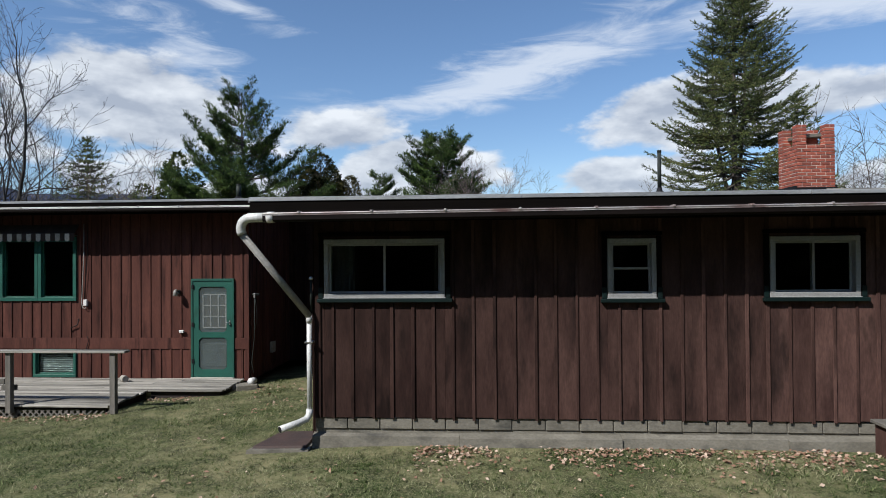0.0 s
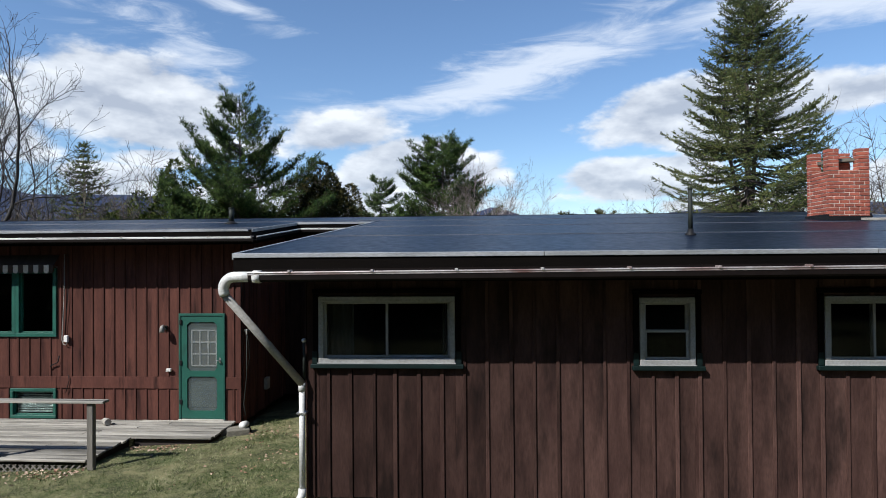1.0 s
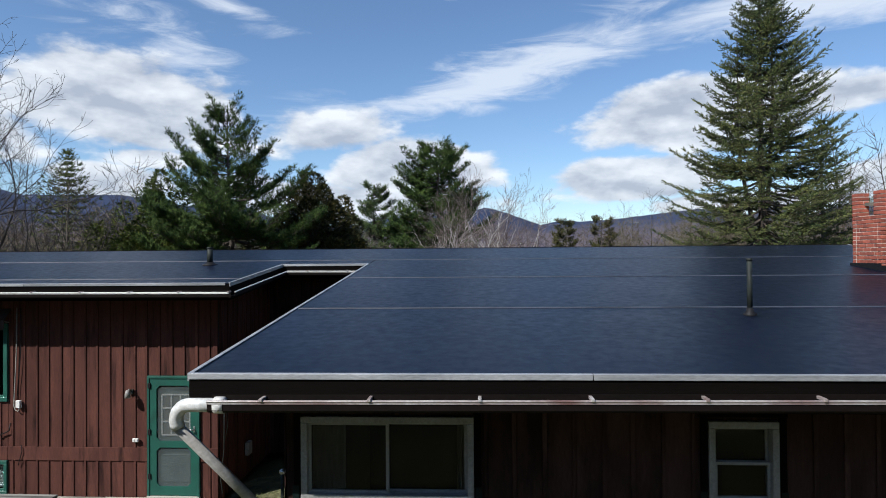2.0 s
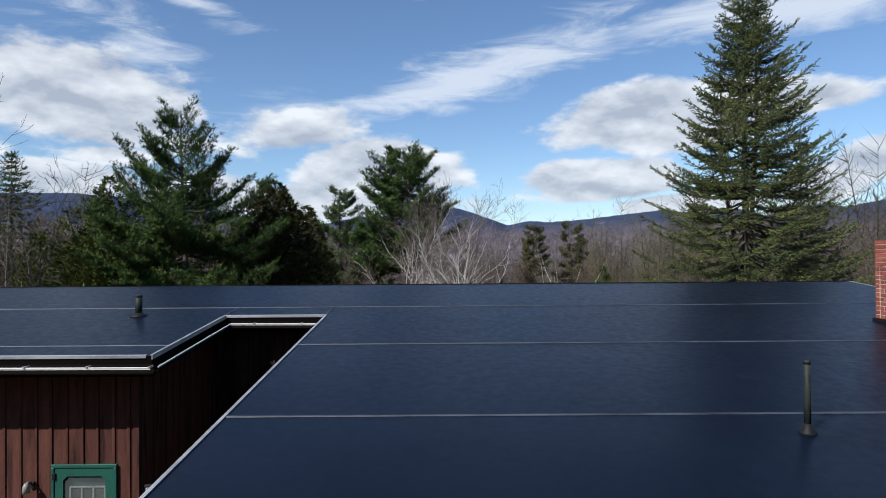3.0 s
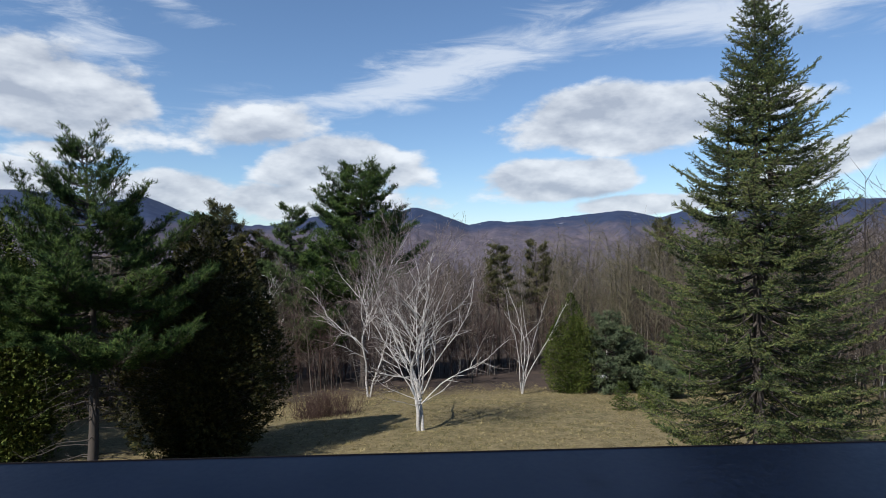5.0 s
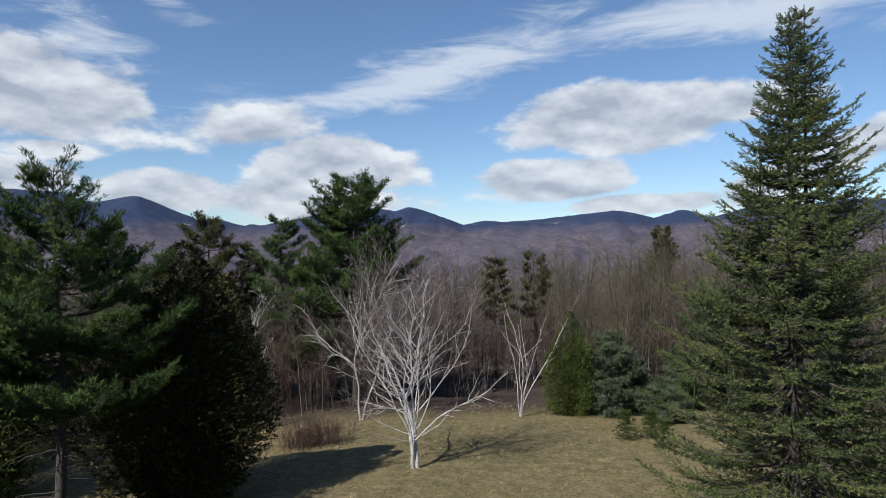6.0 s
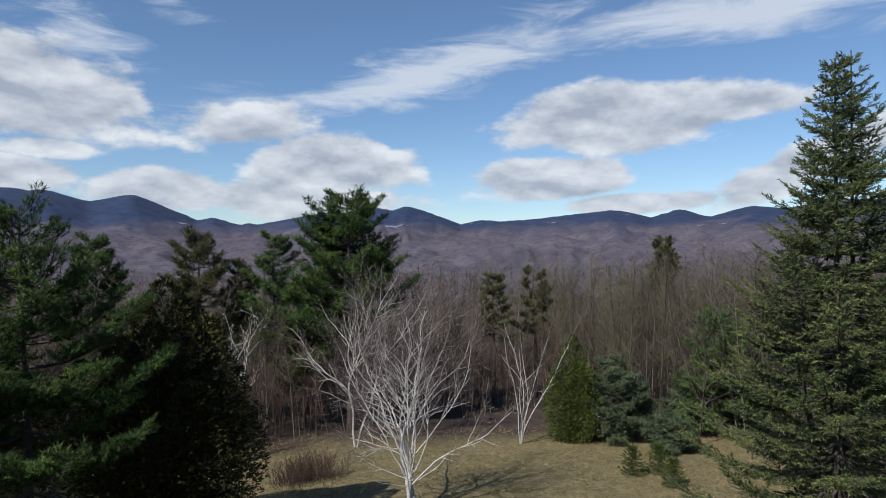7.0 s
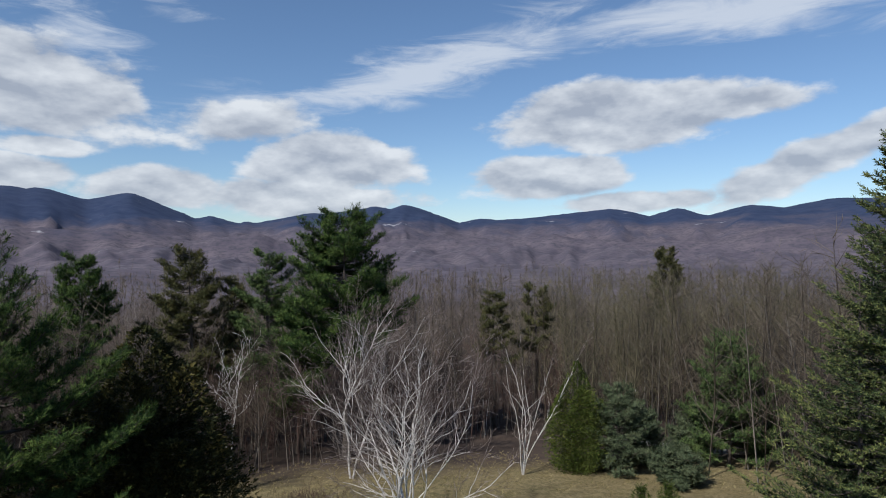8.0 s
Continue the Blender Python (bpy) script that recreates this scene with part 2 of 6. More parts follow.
GLASS = bpy.data.materials.new("window_glass")
GLASS.use_nodes = True
gp = GLASS.node_tree.nodes["Principled BSDF"]
gp.inputs["Transmission Weight"].default_value, gp.inputs["Roughness"].default_value = 1.0, 0.01
gp.inputs["IOR"].default_value, gp.inputs["Base Color"].default_value = 1.22, (0.72, 0.78, 0.77, 1)

# trees
BARK_DARK = surf("dark_conifer_bark", (0.085, 0.068, 0.055), (0.055, 0.045, 0.038), 4, 30, (0.85, 0.95), 0.6, (2, 2, 0.5), rnd=0.1)
BARK_GREY = surf("grey_hardwood_bark", (0.040, 0.035, 0.032), (0.026, 0.023, 0.021), 3, 25, (0.85, 0.95), 0.4, (2, 2, 0.5), rnd=0.2)
TRUNK_PALE = surf("pale_grey_trunk_bark", (0.20, 0.17, 0.14), (0.10, 0.085, 0.07), 0.6, 12, (0.85, 0.95), 0.2, (2, 2, 0.3), rnd=0.1)
GRAVEL = surf("pale_gravel", (0.42, 0.41, 0.39), (0.28, 0.27, 0.25), 0.8, 14, (0.85, 0.95), 0.4)
BIRCH = surf("white_birch_bark", (0.60, 0.57, 0.53), (0.36, 0.335, 0.31), 5, 30, (0.7, 0.9), 0.3, (1, 1, 2.5), rnd=0.06, dark=(0.14, 0.115, 0.10), dark_at=(0.60, 0.68))


def leaf_mat(name, c1, c2, c3, scale=0.9, trans=0.25):
    """Foliage: each small clump takes its own tone, in patches."""
    m = bpy.data.materials.new(name)
    m.use_nodes = True
    nt = m.node_tree
    p = nt.nodes["Principled BSDF"]
    geo = nt.nodes.new("ShaderNodeNewGeometry")
    tc = nt.nodes.new("ShaderNodeTexCoord")
    n = nt.nodes.new("ShaderNodeTexNoise")
    n.inputs["Scale"].default_value, n.inputs["Detail"].default_value = scale, 3
    nt.links.new(tc.outputs["Object"], n.inputs["Vector"])
    add = nt.nodes.new("ShaderNodeMath")
    add.operation = "MULTIPLY_ADD"
    nt.links.new(geo.outputs["Random Per Island"], add.inputs[0])
    add.inputs[1].default_value = 0.5
    nt.links.new(n.outputs["Fac"], add.inputs[2])
    ramp = nt.nodes.new("ShaderNodeValToRGB")
    ramp.color_ramp.elements[0].position, ramp.color_ramp.elements[0].color = 0.42, (*c1, 1)
    ramp.color_ramp.elements[1].position, ramp.color_ramp.elements[1].color = 1.05, (*c3, 1)
    mid = ramp.color_ramp.elements.new(0.72)
    mid.color = (*c2, 1)
    nt.links.new(add.outputs[0], ramp.inputs[0])
    nt.links.new(ramp.outputs[0], p.inputs["Base Color"])
    p.inputs["Roughness"].default_value = 0.62
    p.inputs["Specular IOR Level"].default_value = 0.08
    return m


SPRUCE = leaf_mat("spruce_needles", (0.016, 0.026, 0.013), (0.060, 0.082, 0.031), (0.165, 0.175, 0.060))
PINE = leaf_mat("white_pine_needles", (0.009, 0.022, 0.008), (0.034, 0.064, 0.016), (0.100, 0.138, 0.034))
PINE_BROWN = leaf_mat("olive_pine_needles", (0.030, 0.036, 0.014), (0.062, 0.064, 0.024), (0.11, 0.10, 0.038))
CEDAR_DARK = leaf_mat("dark_cedar_sprays", (0.012, 0.017, 0.007), (0.030, 0.034, 0.012), (0.085, 0.072, 0.022), 0.5)
CEDAR = leaf_mat("cedar_sprays", (0.016, 0.028, 0.007), (0.052, 0.074, 0.015), (0.125, 0.142, 0.032), 0.8)
PINE_SOFT = leaf_mat("young_pine_needles", (0.020, 0.034, 0.014), (0.060, 0.096, 0.032), (0.13, 0.17, 0.058))
BLUEGREY = leaf_mat("grey_green_needles", (0.026, 0.038, 0.020), (0.068, 0.090, 0.047), (0.14, 0.16, 0.088))
TWIG = leaf_mat("fine_bare_twigs", (0.036, 0.028, 0.022), (0.070, 0.055, 0.042), (0.150, 0.124, 0.096), 0.15)
TWIG_OLIVE = leaf_mat("olive_bare_twigs", (0.040, 0.036, 0.022), (0.080, 0.070, 0.042), (0.160, 0.140, 0.092), 0.15)
TWIG_RED = leaf_mat("reddish_bare_twigs", (0.050, 0.032, 0.027), (0.078, 0.049, 0.040), (0.12, 0.08, 0.066), 0.6)
GRASS = leaf_mat("lawn_grass_blades", (0.020, 0.034, 0.009), (0.076, 0.104, 0.032), (0.30, 0.29, 0.17), 1.1)
BIRCH_TWIG = leaf_mat("birch_twigs", (0.075, 0.055, 0.050), (0.145, 0.115, 0.104), (0.30, 0.26, 0.24), 0.5)
STRAW = leaf_mat("dry_field_grass", (0.080, 0.072, 0.026), (0.19, 0.152, 0.066), (0.36, 0.295, 0.15), 0.6)
LEAVES = leaf_mat("fallen_dry_leaves", (0.16, 0.085, 0.055), (0.30, 0.18, 0.125), (0.52, 0.40, 0.31), 4)

# ---- building helpers ----


class Build:
    """Collects corners and faces of one mesh."""

    def __init__(self):
        self.v, self.f = [], []

    def add(self, verts, faces):
        n = len(self.v)
        self.v += [tuple(p) for p in verts]
        self.f += [tuple(i + n for i in q) for q in faces]
        return self

    def hexa(self, c):
        return self.add(c, [(0, 3, 2, 1), (4, 5, 6, 7), (0, 1, 5, 4), (1, 2, 6, 5), (2, 3, 7, 6), (3, 0, 4, 7)])

    def box(self, x0, x1, y0, y1, z0, z1):
        return self.hexa([(x0, y0, z0), (x1, y0, z0), (x1, y1, z0), (x0, y1, z0), (x0, y0, z1), (x1, y0, z1), (x1, y1, z1), (x0, y1, z1)])

    def cbox(self, x0, x1, y0, y1, z0, z1, b=0.004):
        """A box with chamfered edges."""
        b = min(b, 0.45 * min(x1 - x0, y1 - y0, z1 - z0))
        lo, hi = (x0, y0, z0), (x1, y1, z1)
        ids, verts = {}, []
        for sx in (0, 1):
            for sy in (0, 1):
                for sz in (0, 1):
                    s = (sx, sy, sz)
                    for k in range(3):
                        p = []
                        for a in range(3):
                            e = hi[a] if s[a] else lo[a]
                            p.append(e if a == k else e + (-b if s[a] else b))
                        ids[s, k] = len(verts)
                        verts.append(p)
        faces = []
        for k in range(3):
            i, j = [a for a in range(3) if a != k]
            for s in (0, 1):
                q = []
                for a, c in ((0, 0), (1, 0), (1, 1), (0, 1)):
                    t = [0, 0, 0]
                    t[k], t[i], t[j] = s, a, c
                    q.append(ids[tuple(t), k])
                faces.append(q if (s == 1) == (k != 1) else q[::-1])
            for a in (0, 1):
                for c in (0, 1):
                    t0, t1 = [0, 0, 0], [0, 0, 0]
                    t0[k], t1[k] = 0, 1
                    t0[i] = t1[i] = a
                    t0[j] = t1[j] = c
                    q = [ids[tuple(t0), i], ids[tuple(t1), i], ids[tuple(t1), j], ids[tuple(t0), j]]
                    faces.append(q if (a == c) == (k != 1) else q[::-1])
        for s in [(x, y, z) for x in (0, 1) for y in (0, 1) for z in (0, 1)]:
            q = [ids[s, 0], ids[s, 1], ids[s, 2]]
            faces.append(q if sum(s) % 2 else q[::-1])
        return self.add(verts, faces)

    def tube(self, pts, radii, n=8, caps=True):
        """A round bar along points."""
        pts = [Vector(p) for p in pts]
        if isinstance(radii, (int, float)):
            radii = [radii] * len(pts)
        rings, up = [], None
        for i, p in enumerate(pts):
            d = (pts[min(i + 1, len(pts) - 1)] - pts[max(i - 1, 0)]).normalized()
            if up is None:
                up = d.orthogonal().normalized()
            up = (up - d * up.dot(d)).normalized()
            side = d.cross(up)
            rings.append([p + radii[i] * (math.cos(2 * math.pi * k / n) * up + math.sin(2 * math.pi * k / n) * side) for k in range(n)])
        verts = [q for r in rings for q in r]
        faces = [(i * n + k, i * n + (k + 1) % n, (i + 1) * n + (k + 1) % n, (i + 1) * n + k) for i in range(len(pts) - 1) for k in range(n)]
        if caps:
            faces += [tuple(range(n))[::-1], tuple((len(pts) - 1) * n + k for k in range(n))]
        return self.add(verts, faces)

    def prism(self, poly, y0, y1):
        """A flat outline in x and z, given thickness along y."""
        n = len(poly)
        verts = [(x, y0, z) for x, z in poly] + [(x, y1, z) for x, z in poly]
        faces = [tuple(range(n)), tuple(range(n, 2 * n))[::-1]] + [(k, k + n, (k + 1) % n + n, (k + 1) % n) for k in range(n)]
        return self.add(verts, faces)

    def mesh(self, name, mat, smooth=False):
        me = bpy.data.meshes.new(name)
        me.from_pydata(self.v, [], self.f)
        me.materials.append(mat)
        bm = bmesh.new()
        bm.from_mesh(me)
        bmesh.ops.recalc_face_normals(bm, faces=bm.faces)
        bm.to_mesh(me)
        bm.free()
        if smooth:
            me.polygons.foreach_set("use_smooth", [True] * len(me.polygons))
        return me


def part(name, b, material, parent, label="", smooth=False):
    """One mesh object under a thing or under a part."""
    ob = new(name, b.mesh(name, material, smooth) if isinstance(b, Build) else b)
    if parent is not None:
        ob.parent = parent
        ob.matrix_parent_inverse = parent.matrix_basis.inverted()
    return tagged(ob, label)


def thing(name, label, category, group="", kind="", at=(0, 0, 0)):
    ob = new(name)
    ob.location = at
    ob.empty_display_size = 0.2
    return tagged(ob, label, category, group, kind)


def fast_mesh(name, verts, tris, mat, smooth=False):
    verts, tris = np.asarray(verts, np.float32), np.asarray(tris, np.int32)
    me = bpy.data.meshes.new(name)
    me.vertices.add(len(verts))
    me.vertices.foreach_set("co", verts.ravel())
    me.loops.add(tris.size)
    me.loops.foreach_set("vertex_index", tris.ravel())
    me.polygons.add(len(tris))
    me.polygons.foreach_set("loop_start", np.arange(0, tris.size, 3, dtype=np.int32))
    if smooth:
        me.polygons.foreach_set("use_smooth", np.ones(len(tris), bool))
    me.update(calc_edges=True)
    me.materials.append(mat)
    return me


def smooth01(v):
    v = min(1.0, max(0.0, v))
    return v * v * (3 - 2 * v)


# ---- the ground: one sheet from the lawn to the hills ----
# mountain tops: bearing, height in degrees, fall to either side, roundness
PEAKS = [(-30.6, 4.96, 0.04, 0.24, 0.28), (-28.8, 4.93, 0.24, 0.29, 0.37), (-22.6, 4.8, 0.25, 0.41, 0.33), (-16.3, 3.06, 0.32, 0.29, 0.15), (-13.2, 2.61, 0.31, 0.42, 0.23),
         (-7.3, 3.42, 0.2, 0.31, 0.60), (-1.8, 4.02, 0.16, 0.3, 0.29), (0.8, 4.18, 0.4, 0.36, 0.46), (7.7, 2.91, 0.22, 0.1, 0.31), (11.1, 2.88, 0.1, 0.5, 0.52),
         (15.4, 3.29, 0.76, 0.15, 0.28), (19.6, 3.62, 0.1, 0.26, 0.58), (25.1, 3.59, 0.32, 0.39, 0.29), (30.8, 3.65, 0.27, 0.16, 0.50), (36.7, 3.94, 0.19, 0.06, 0.45),
         (-40.0, 5.2, 0.1, 0.3, 0.80), (55.0, 4.6, 0.15, 0.05, 0.80), (-75.0, 4.0, 0.05, 0.1, 1.20)]


def skyline(a):
    best = 2.0
    for c, h, left, right, w in PEAKS:
        best = max(best, h - (left if a < c else right) * (math.sqrt((a - c) ** 2 + w * w) - w))
    return best + 0.05 * noise.fractal(Vector((a * 1.6, 3.1, 0)), 0.7, 2.1, 5)


def ridge(a):
    """A nearer, lower line of foothills."""
    return 1.15 + 0.035 * max(0.0, -a - 8) + 0.55 * noise.fractal(Vector((a * 0.16, 9.4, 0)), 0.9, 2.2, 4)


def ground_z(x, y):
    r = math.hypot(x, y - 8)
    z = -0.05 * max(0.0, -1 - max(x, -14)) - 0.04 * max(0.0, min(y, 19) - 7)
    z += -0.116 * max(0.0, min(y, 66) - 19) - 0.03 * max(0.0, min(y, 150) - 66)
    if y > 66:
        z -= 0.04 * (1 - math.exp(-(y - 66) / 10)) * 10
    z += 0.05 * noise.noise(Vector((x * 0.35, y * 0.35, 0))) * smooth01((r - 9) / 8)
    if r > 180:
        a = math.degrees(math.atan2(x, y - 8))
        top = 12 + 3700 * math.tan(radians(skyline(a)))
        k = smooth01((r - 700) / 3000.0)
        rough = noise.fractal(Vector((x * 0.0026, y * 0.0014, 2.0)), 0.75, 2.1, 7)
        far = -22 + (top + 22) * k ** 2.3 + rough * 170 * k * (1 - k) ** 1.4
        spur = noise.ridged_multi_fractal(Vector((a * 0.22 + 0.5 * noise.noise(Vector((r * 0.0011, a * 0.1, 4))), r * 0.00035, 5.0)), 0.9, 2.1, 4, 1.0, 2.0)
        far += (spur - 1.1) * 62 * k * (1 - k) * 2.6
        hill = 12 + 2100 * math.tan(radians(ridge(a)))
        far = max(far, hill - 0.30 * abs(r - 2100) + rough * 20)
        if r > 3700:
            far = top - (r - 3700) * 0.5
        far += 26 * smooth01((r - 350) / 500) * (1 - smooth01((r - 900) / 600)) * noise.noise(Vector((x * 0.004, y * 0.004, 0)))
        z += (far - z) * smooth01((r - 180) / 420)
    return z


def ground_mat():
    m = bpy.data.materials.new("lawn_field_and_woods")
    m.use_nodes = True
    nt = m.node_tree
    p = nt.nodes["Principled BSDF"]
    geo = nt.nodes.new("ShaderNodeNewGeometry")
    sp = nt.nodes.new("ShaderNodeSeparateXYZ")
    nt.links.new(geo.outputs["Position"], sp.inputs[0])

    def tex(scale, detail=4, rough=0.6):
        n = nt.nodes.new("ShaderNodeTexNoise")
        n.inputs["Scale"].default_value, n.inputs["Detail"].default_value, n.inputs["Roughness"].default_value = scale, detail, rough
        nt.links.new(geo.outputs["Position"], n.inputs["Vector"])
        return n.outputs["Fac"]

    def rng(v, a, b, c=0.0, d=1.0):
        n = nt.nodes.new("ShaderNodeMapRange")
        n.inputs["From Min"].default_value, n.inputs["From Max"].default_value = a, b
        n.inputs["To Min"].default_value, n.inputs["To Max"].default_value = c, d
        nt.links.new(v, n.inputs["Value"])
        return n.outputs[0]

    def add(a, b, k):
        n = nt.nodes.new("ShaderNodeMath")
        n.operation = "MULTIPLY_ADD"
        nt.links.new(b, n.inputs[0])
        n.inputs[1].default_value = k
        nt.links.new(a, n.inputs[2])
        return n.outputs[0]

    def mix(fac, a, b):
        n = nt.nodes.new("ShaderNodeMix")
        n.data_type = "RGBA"
        nt.links.new(fac, n.inputs["Factor"])
        for key, v in (("A", a), ("B", b)):
            if isinstance(v, tuple):
                n.inputs[key].default_value = (*v, 1)
            else:
                nt.links.new(v, n.inputs[key])
        return n.outputs["Result"]

    lawn = mix(rng(tex(0.55, 7, 0.7), 0.42, 0.58), (0.040, 0.058, 0.018), (0.190, 0.170, 0.088))
    lawn = mix(rng(tex(2.6, 8, 0.78), 0.44, 0.60), lawn, (0.026, 0.030, 0.013))
    lawn = mix(rng(tex(45, 5, 0.75), 0.46, 0.66), lawn, (0.20, 0.195, 0.105))
    field = mix(rng(tex(0.22), 0.38, 0.62), (0.158, 0.120, 0.054), (0.094, 0.084, 0.034))
    field = mix(rng(tex(1.3, 6), 0.42, 0.62), field, (0.225, 0.178, 0.090))
    field = mix(rng(tex(4, 7, 0.75), 0.42, 0.62), field, (0.066, 0.050, 0.024))
    field = mix(rng(tex(16, 5, 0.75), 0.50, 0.66), field, (0.34, 0.28, 0.155))
    woods = mix(rng(tex(0.6, 5), 0.35, 0.65), (0.075, 0.054, 0.042), (0.050, 0.038, 0.032))
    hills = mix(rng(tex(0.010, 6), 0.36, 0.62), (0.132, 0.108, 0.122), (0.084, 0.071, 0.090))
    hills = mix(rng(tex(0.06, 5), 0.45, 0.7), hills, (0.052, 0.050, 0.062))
    # conifer cover of the upper slopes, with the air's blue haze put into its colour
    hazed_evergreen = mix(rng(tex(0.02, 5), 0.3, 0.7), (0.018, 0.030, 0.066), (0.038, 0.050, 0.092))
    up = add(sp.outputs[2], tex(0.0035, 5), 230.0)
    hills = mix(rng(up, 190, 270), hills, hazed_evergreen)
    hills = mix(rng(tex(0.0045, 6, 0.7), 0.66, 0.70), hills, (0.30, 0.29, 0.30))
    back = rng(sp.outputs[1], 19, 22)
    col = mix(back, lawn, field)
    edge = add(sp.outputs[1], tex(0.15), 10.0)
    col = mix(rng(edge, 70, 76), col, woods)
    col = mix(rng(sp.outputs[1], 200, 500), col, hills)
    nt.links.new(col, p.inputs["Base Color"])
    p.inputs["Roughness"].default_value = 0.95
    p.inputs["Specular IOR Level"].default_value = 0.15
    b = nt.nodes.new("ShaderNodeBump")
    b.inputs["Strength"].default_value, b.inputs["Distance"].default_value = 0.6, 0.05
    nt.links.new(tex(9, 6), b.inputs["Height"])
    nt.links.new(b.outputs[0], p.inputs["Normal"])
    return m


radii = list(np.arange(0.5, 62, 1.1)) + list(np.arange(62, 300, 7.0)) + list(np.geomspace(300, 4700, 110))
AROUND = 420
gv, gf = [(0, 8, ground_z(0, 8))], []
for r in radii:
    for k in range(AROUND):
        # finer steps ahead of the house than behind the camera
        u = 2 * k / AROUND - 1
        a = math.pi * (0.30 * u + 0.70 * u ** 3)
        x, y = r * math.sin(a), 8 + r * math.cos(a)
        gv.append((x, y, ground_z(x, y)))
gf += [(0, 1 + k, 1 + (k + 1) % AROUND) for k in range(AROUND)]
for i in range(len(radii) - 1):
    for k in range(AROUND):
        a, b = 1 + i * AROUND + k, 1 + i * AROUND + (k + 1) % AROUND
        gf += [(a, a + AROUND, b + AROUND), (a, b + AROUND, b)]
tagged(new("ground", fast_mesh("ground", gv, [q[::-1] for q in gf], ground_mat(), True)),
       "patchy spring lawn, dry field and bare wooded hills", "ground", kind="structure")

# ---- the house ----


def RZ(y):
    """The roof's upper side: one low slope that rises away from the lawn."""
    return 2.249 + 0.0947 * y


THICK = 0.27
house = thing("house", "long low brown board-and-batten house under a black flat roof", "house", at=(0, 12, 0))
N_Y, L_Y, SIDE_X, WING_X, END_X, FAR_X, NOTCH_Y, BACK_Y = 7.40, 12.45, -2.06, -4.82, 8.35, -14.0, 14.97, 17.75
WIN = [(-1.93, -0.47, 1.73, 2.44), (1.44, 2.00, 1.72, 2.42), (3.28, 4.28, 1.73, 2.43)]
LEFT_WIN = (-10.20, -8.51, 1.34, 2.68)
LOW_WIN = (-9.46, -8.52, -0.25, 0.33)
DOOR = (-6.04, -5.13, -0.24, 1.79)


def strips(u0, u1, z0, z1, holes):
    """The rectangles that are left of a strip when the holes are cut out."""
    cuts = sorted({u0, u1, *[c for h in holes for c in h[:2] if u0 < c < u1]})
    out = []
    for a, b in zip(cuts, cuts[1:]):
        free = [(z0, z1)]
        for h in holes:
            if h[0] < b - 1e-6 and h[1] > a + 1e-6:
                free = [q for lo, hi in free for q in ((lo, min(hi, h[2])), (max(lo, h[3]), hi)) if q[1] - q[0] > 0.01]
        out += [(a, b, lo, hi) for lo, hi in free]
    return out


def wall(name, axis, at, out, u0, u1, zb, holes, mat, pitch, first, belt=None, label="", thick=0.14):
    """A wall of upright boards with battens; axis: along x or y, out: the way that it faces."""
    def put(b, a, c, d0, d1, z0, z1, e=0.003):
        lo, hi = sorted((at + out * d0, at + out * d1))
        if axis == "x":
            b.cbox(a, c, lo, hi, z0, z1, e)
        else:
            b.cbox(lo, hi, a, c, z0, z1, e)

    def top(a, c):
        return RZ(at) - THICK + 0.01 if axis == "x" else RZ(min(a, c)) - THICK + 0.02

    core = Build()
    if axis == "x":
        for a, c, z0, z1 in strips(u0, u1, zb, top(u0, u1), holes):
            put(core, a, c, -thick, 0, z0, z1, 0.001)
    else:
        zs = [RZ(u0) - THICK + 0.02, RZ(u1) - THICK + 0.02]
        lo, hi = sorted((at - out * thick, at))
        core.hexa([(lo, u0, zb), (hi, u0, zb), (hi, u1, zb), (lo, u1, zb), (lo, u0, zs[0]), (hi, u0, zs[0]), (hi, u1, zs[1]), (lo, u1, zs[1])])
    w = part(name, core, SHEATHING, house, label)
    rnd = random.Random(name)
    k0 = math.ceil((u0 - first) / pitch)
    lines = [u0] + [first + pitch * k + rnd.uniform(-0.008, 0.008) for k in range(k0, 400) if u0 + 0.06 < first + pitch * k < u1 - 0.06] + [u1]
    for a, c in zip(lines, lines[1:]):
        d = rnd.uniform(0.016, 0.021)
        for p0, p1, z0, z1 in strips(a + 0.002, c - 0.002, zb + rnd.uniform(-0.012, 0.006), top(a, c), holes):
            b = Build()
            put(b, p0, p1, 0.001, d, z0, z1)
            part("board", b, mat, w)
    for a in lines[1:-1]:
        wd = rnd.uniform(0.030, 0.044)
        spans = [(zb - rnd.uniform(0.01, 0.03), top(a, a))] if belt is None else [(zb, belt[0] - 0.003), (belt[1] + 0.003, top(a, a))]
        for s0, s1 in spans:
            for p0, p1, z0, z1 in strips(a - wd, a, s0, s1, holes):
                b = Build()
                put(b, p0, p1, 0.0225, 0.035, z0, z1, 0.003)
                part("batten", b, mat, w)
    if belt:
        for p0, p1, z0, z1 in strips(u0, u1, belt[0], belt[1], holes):
            b = Build()
            put(b, p0, p1, 0.0225, 0.040, z0, z1, 0.004)
            part("belt_board", b, mat, w)
    for u, s in ((u0, 1), (u1, -1)):
        b = Build()
        put(b, *sorted((u + s * 0.004, u + s * 0.085)), 0.0225, 0.036, zb - 0.01, top(u, u))
        part("corner_board", b, mat, w)
    return w


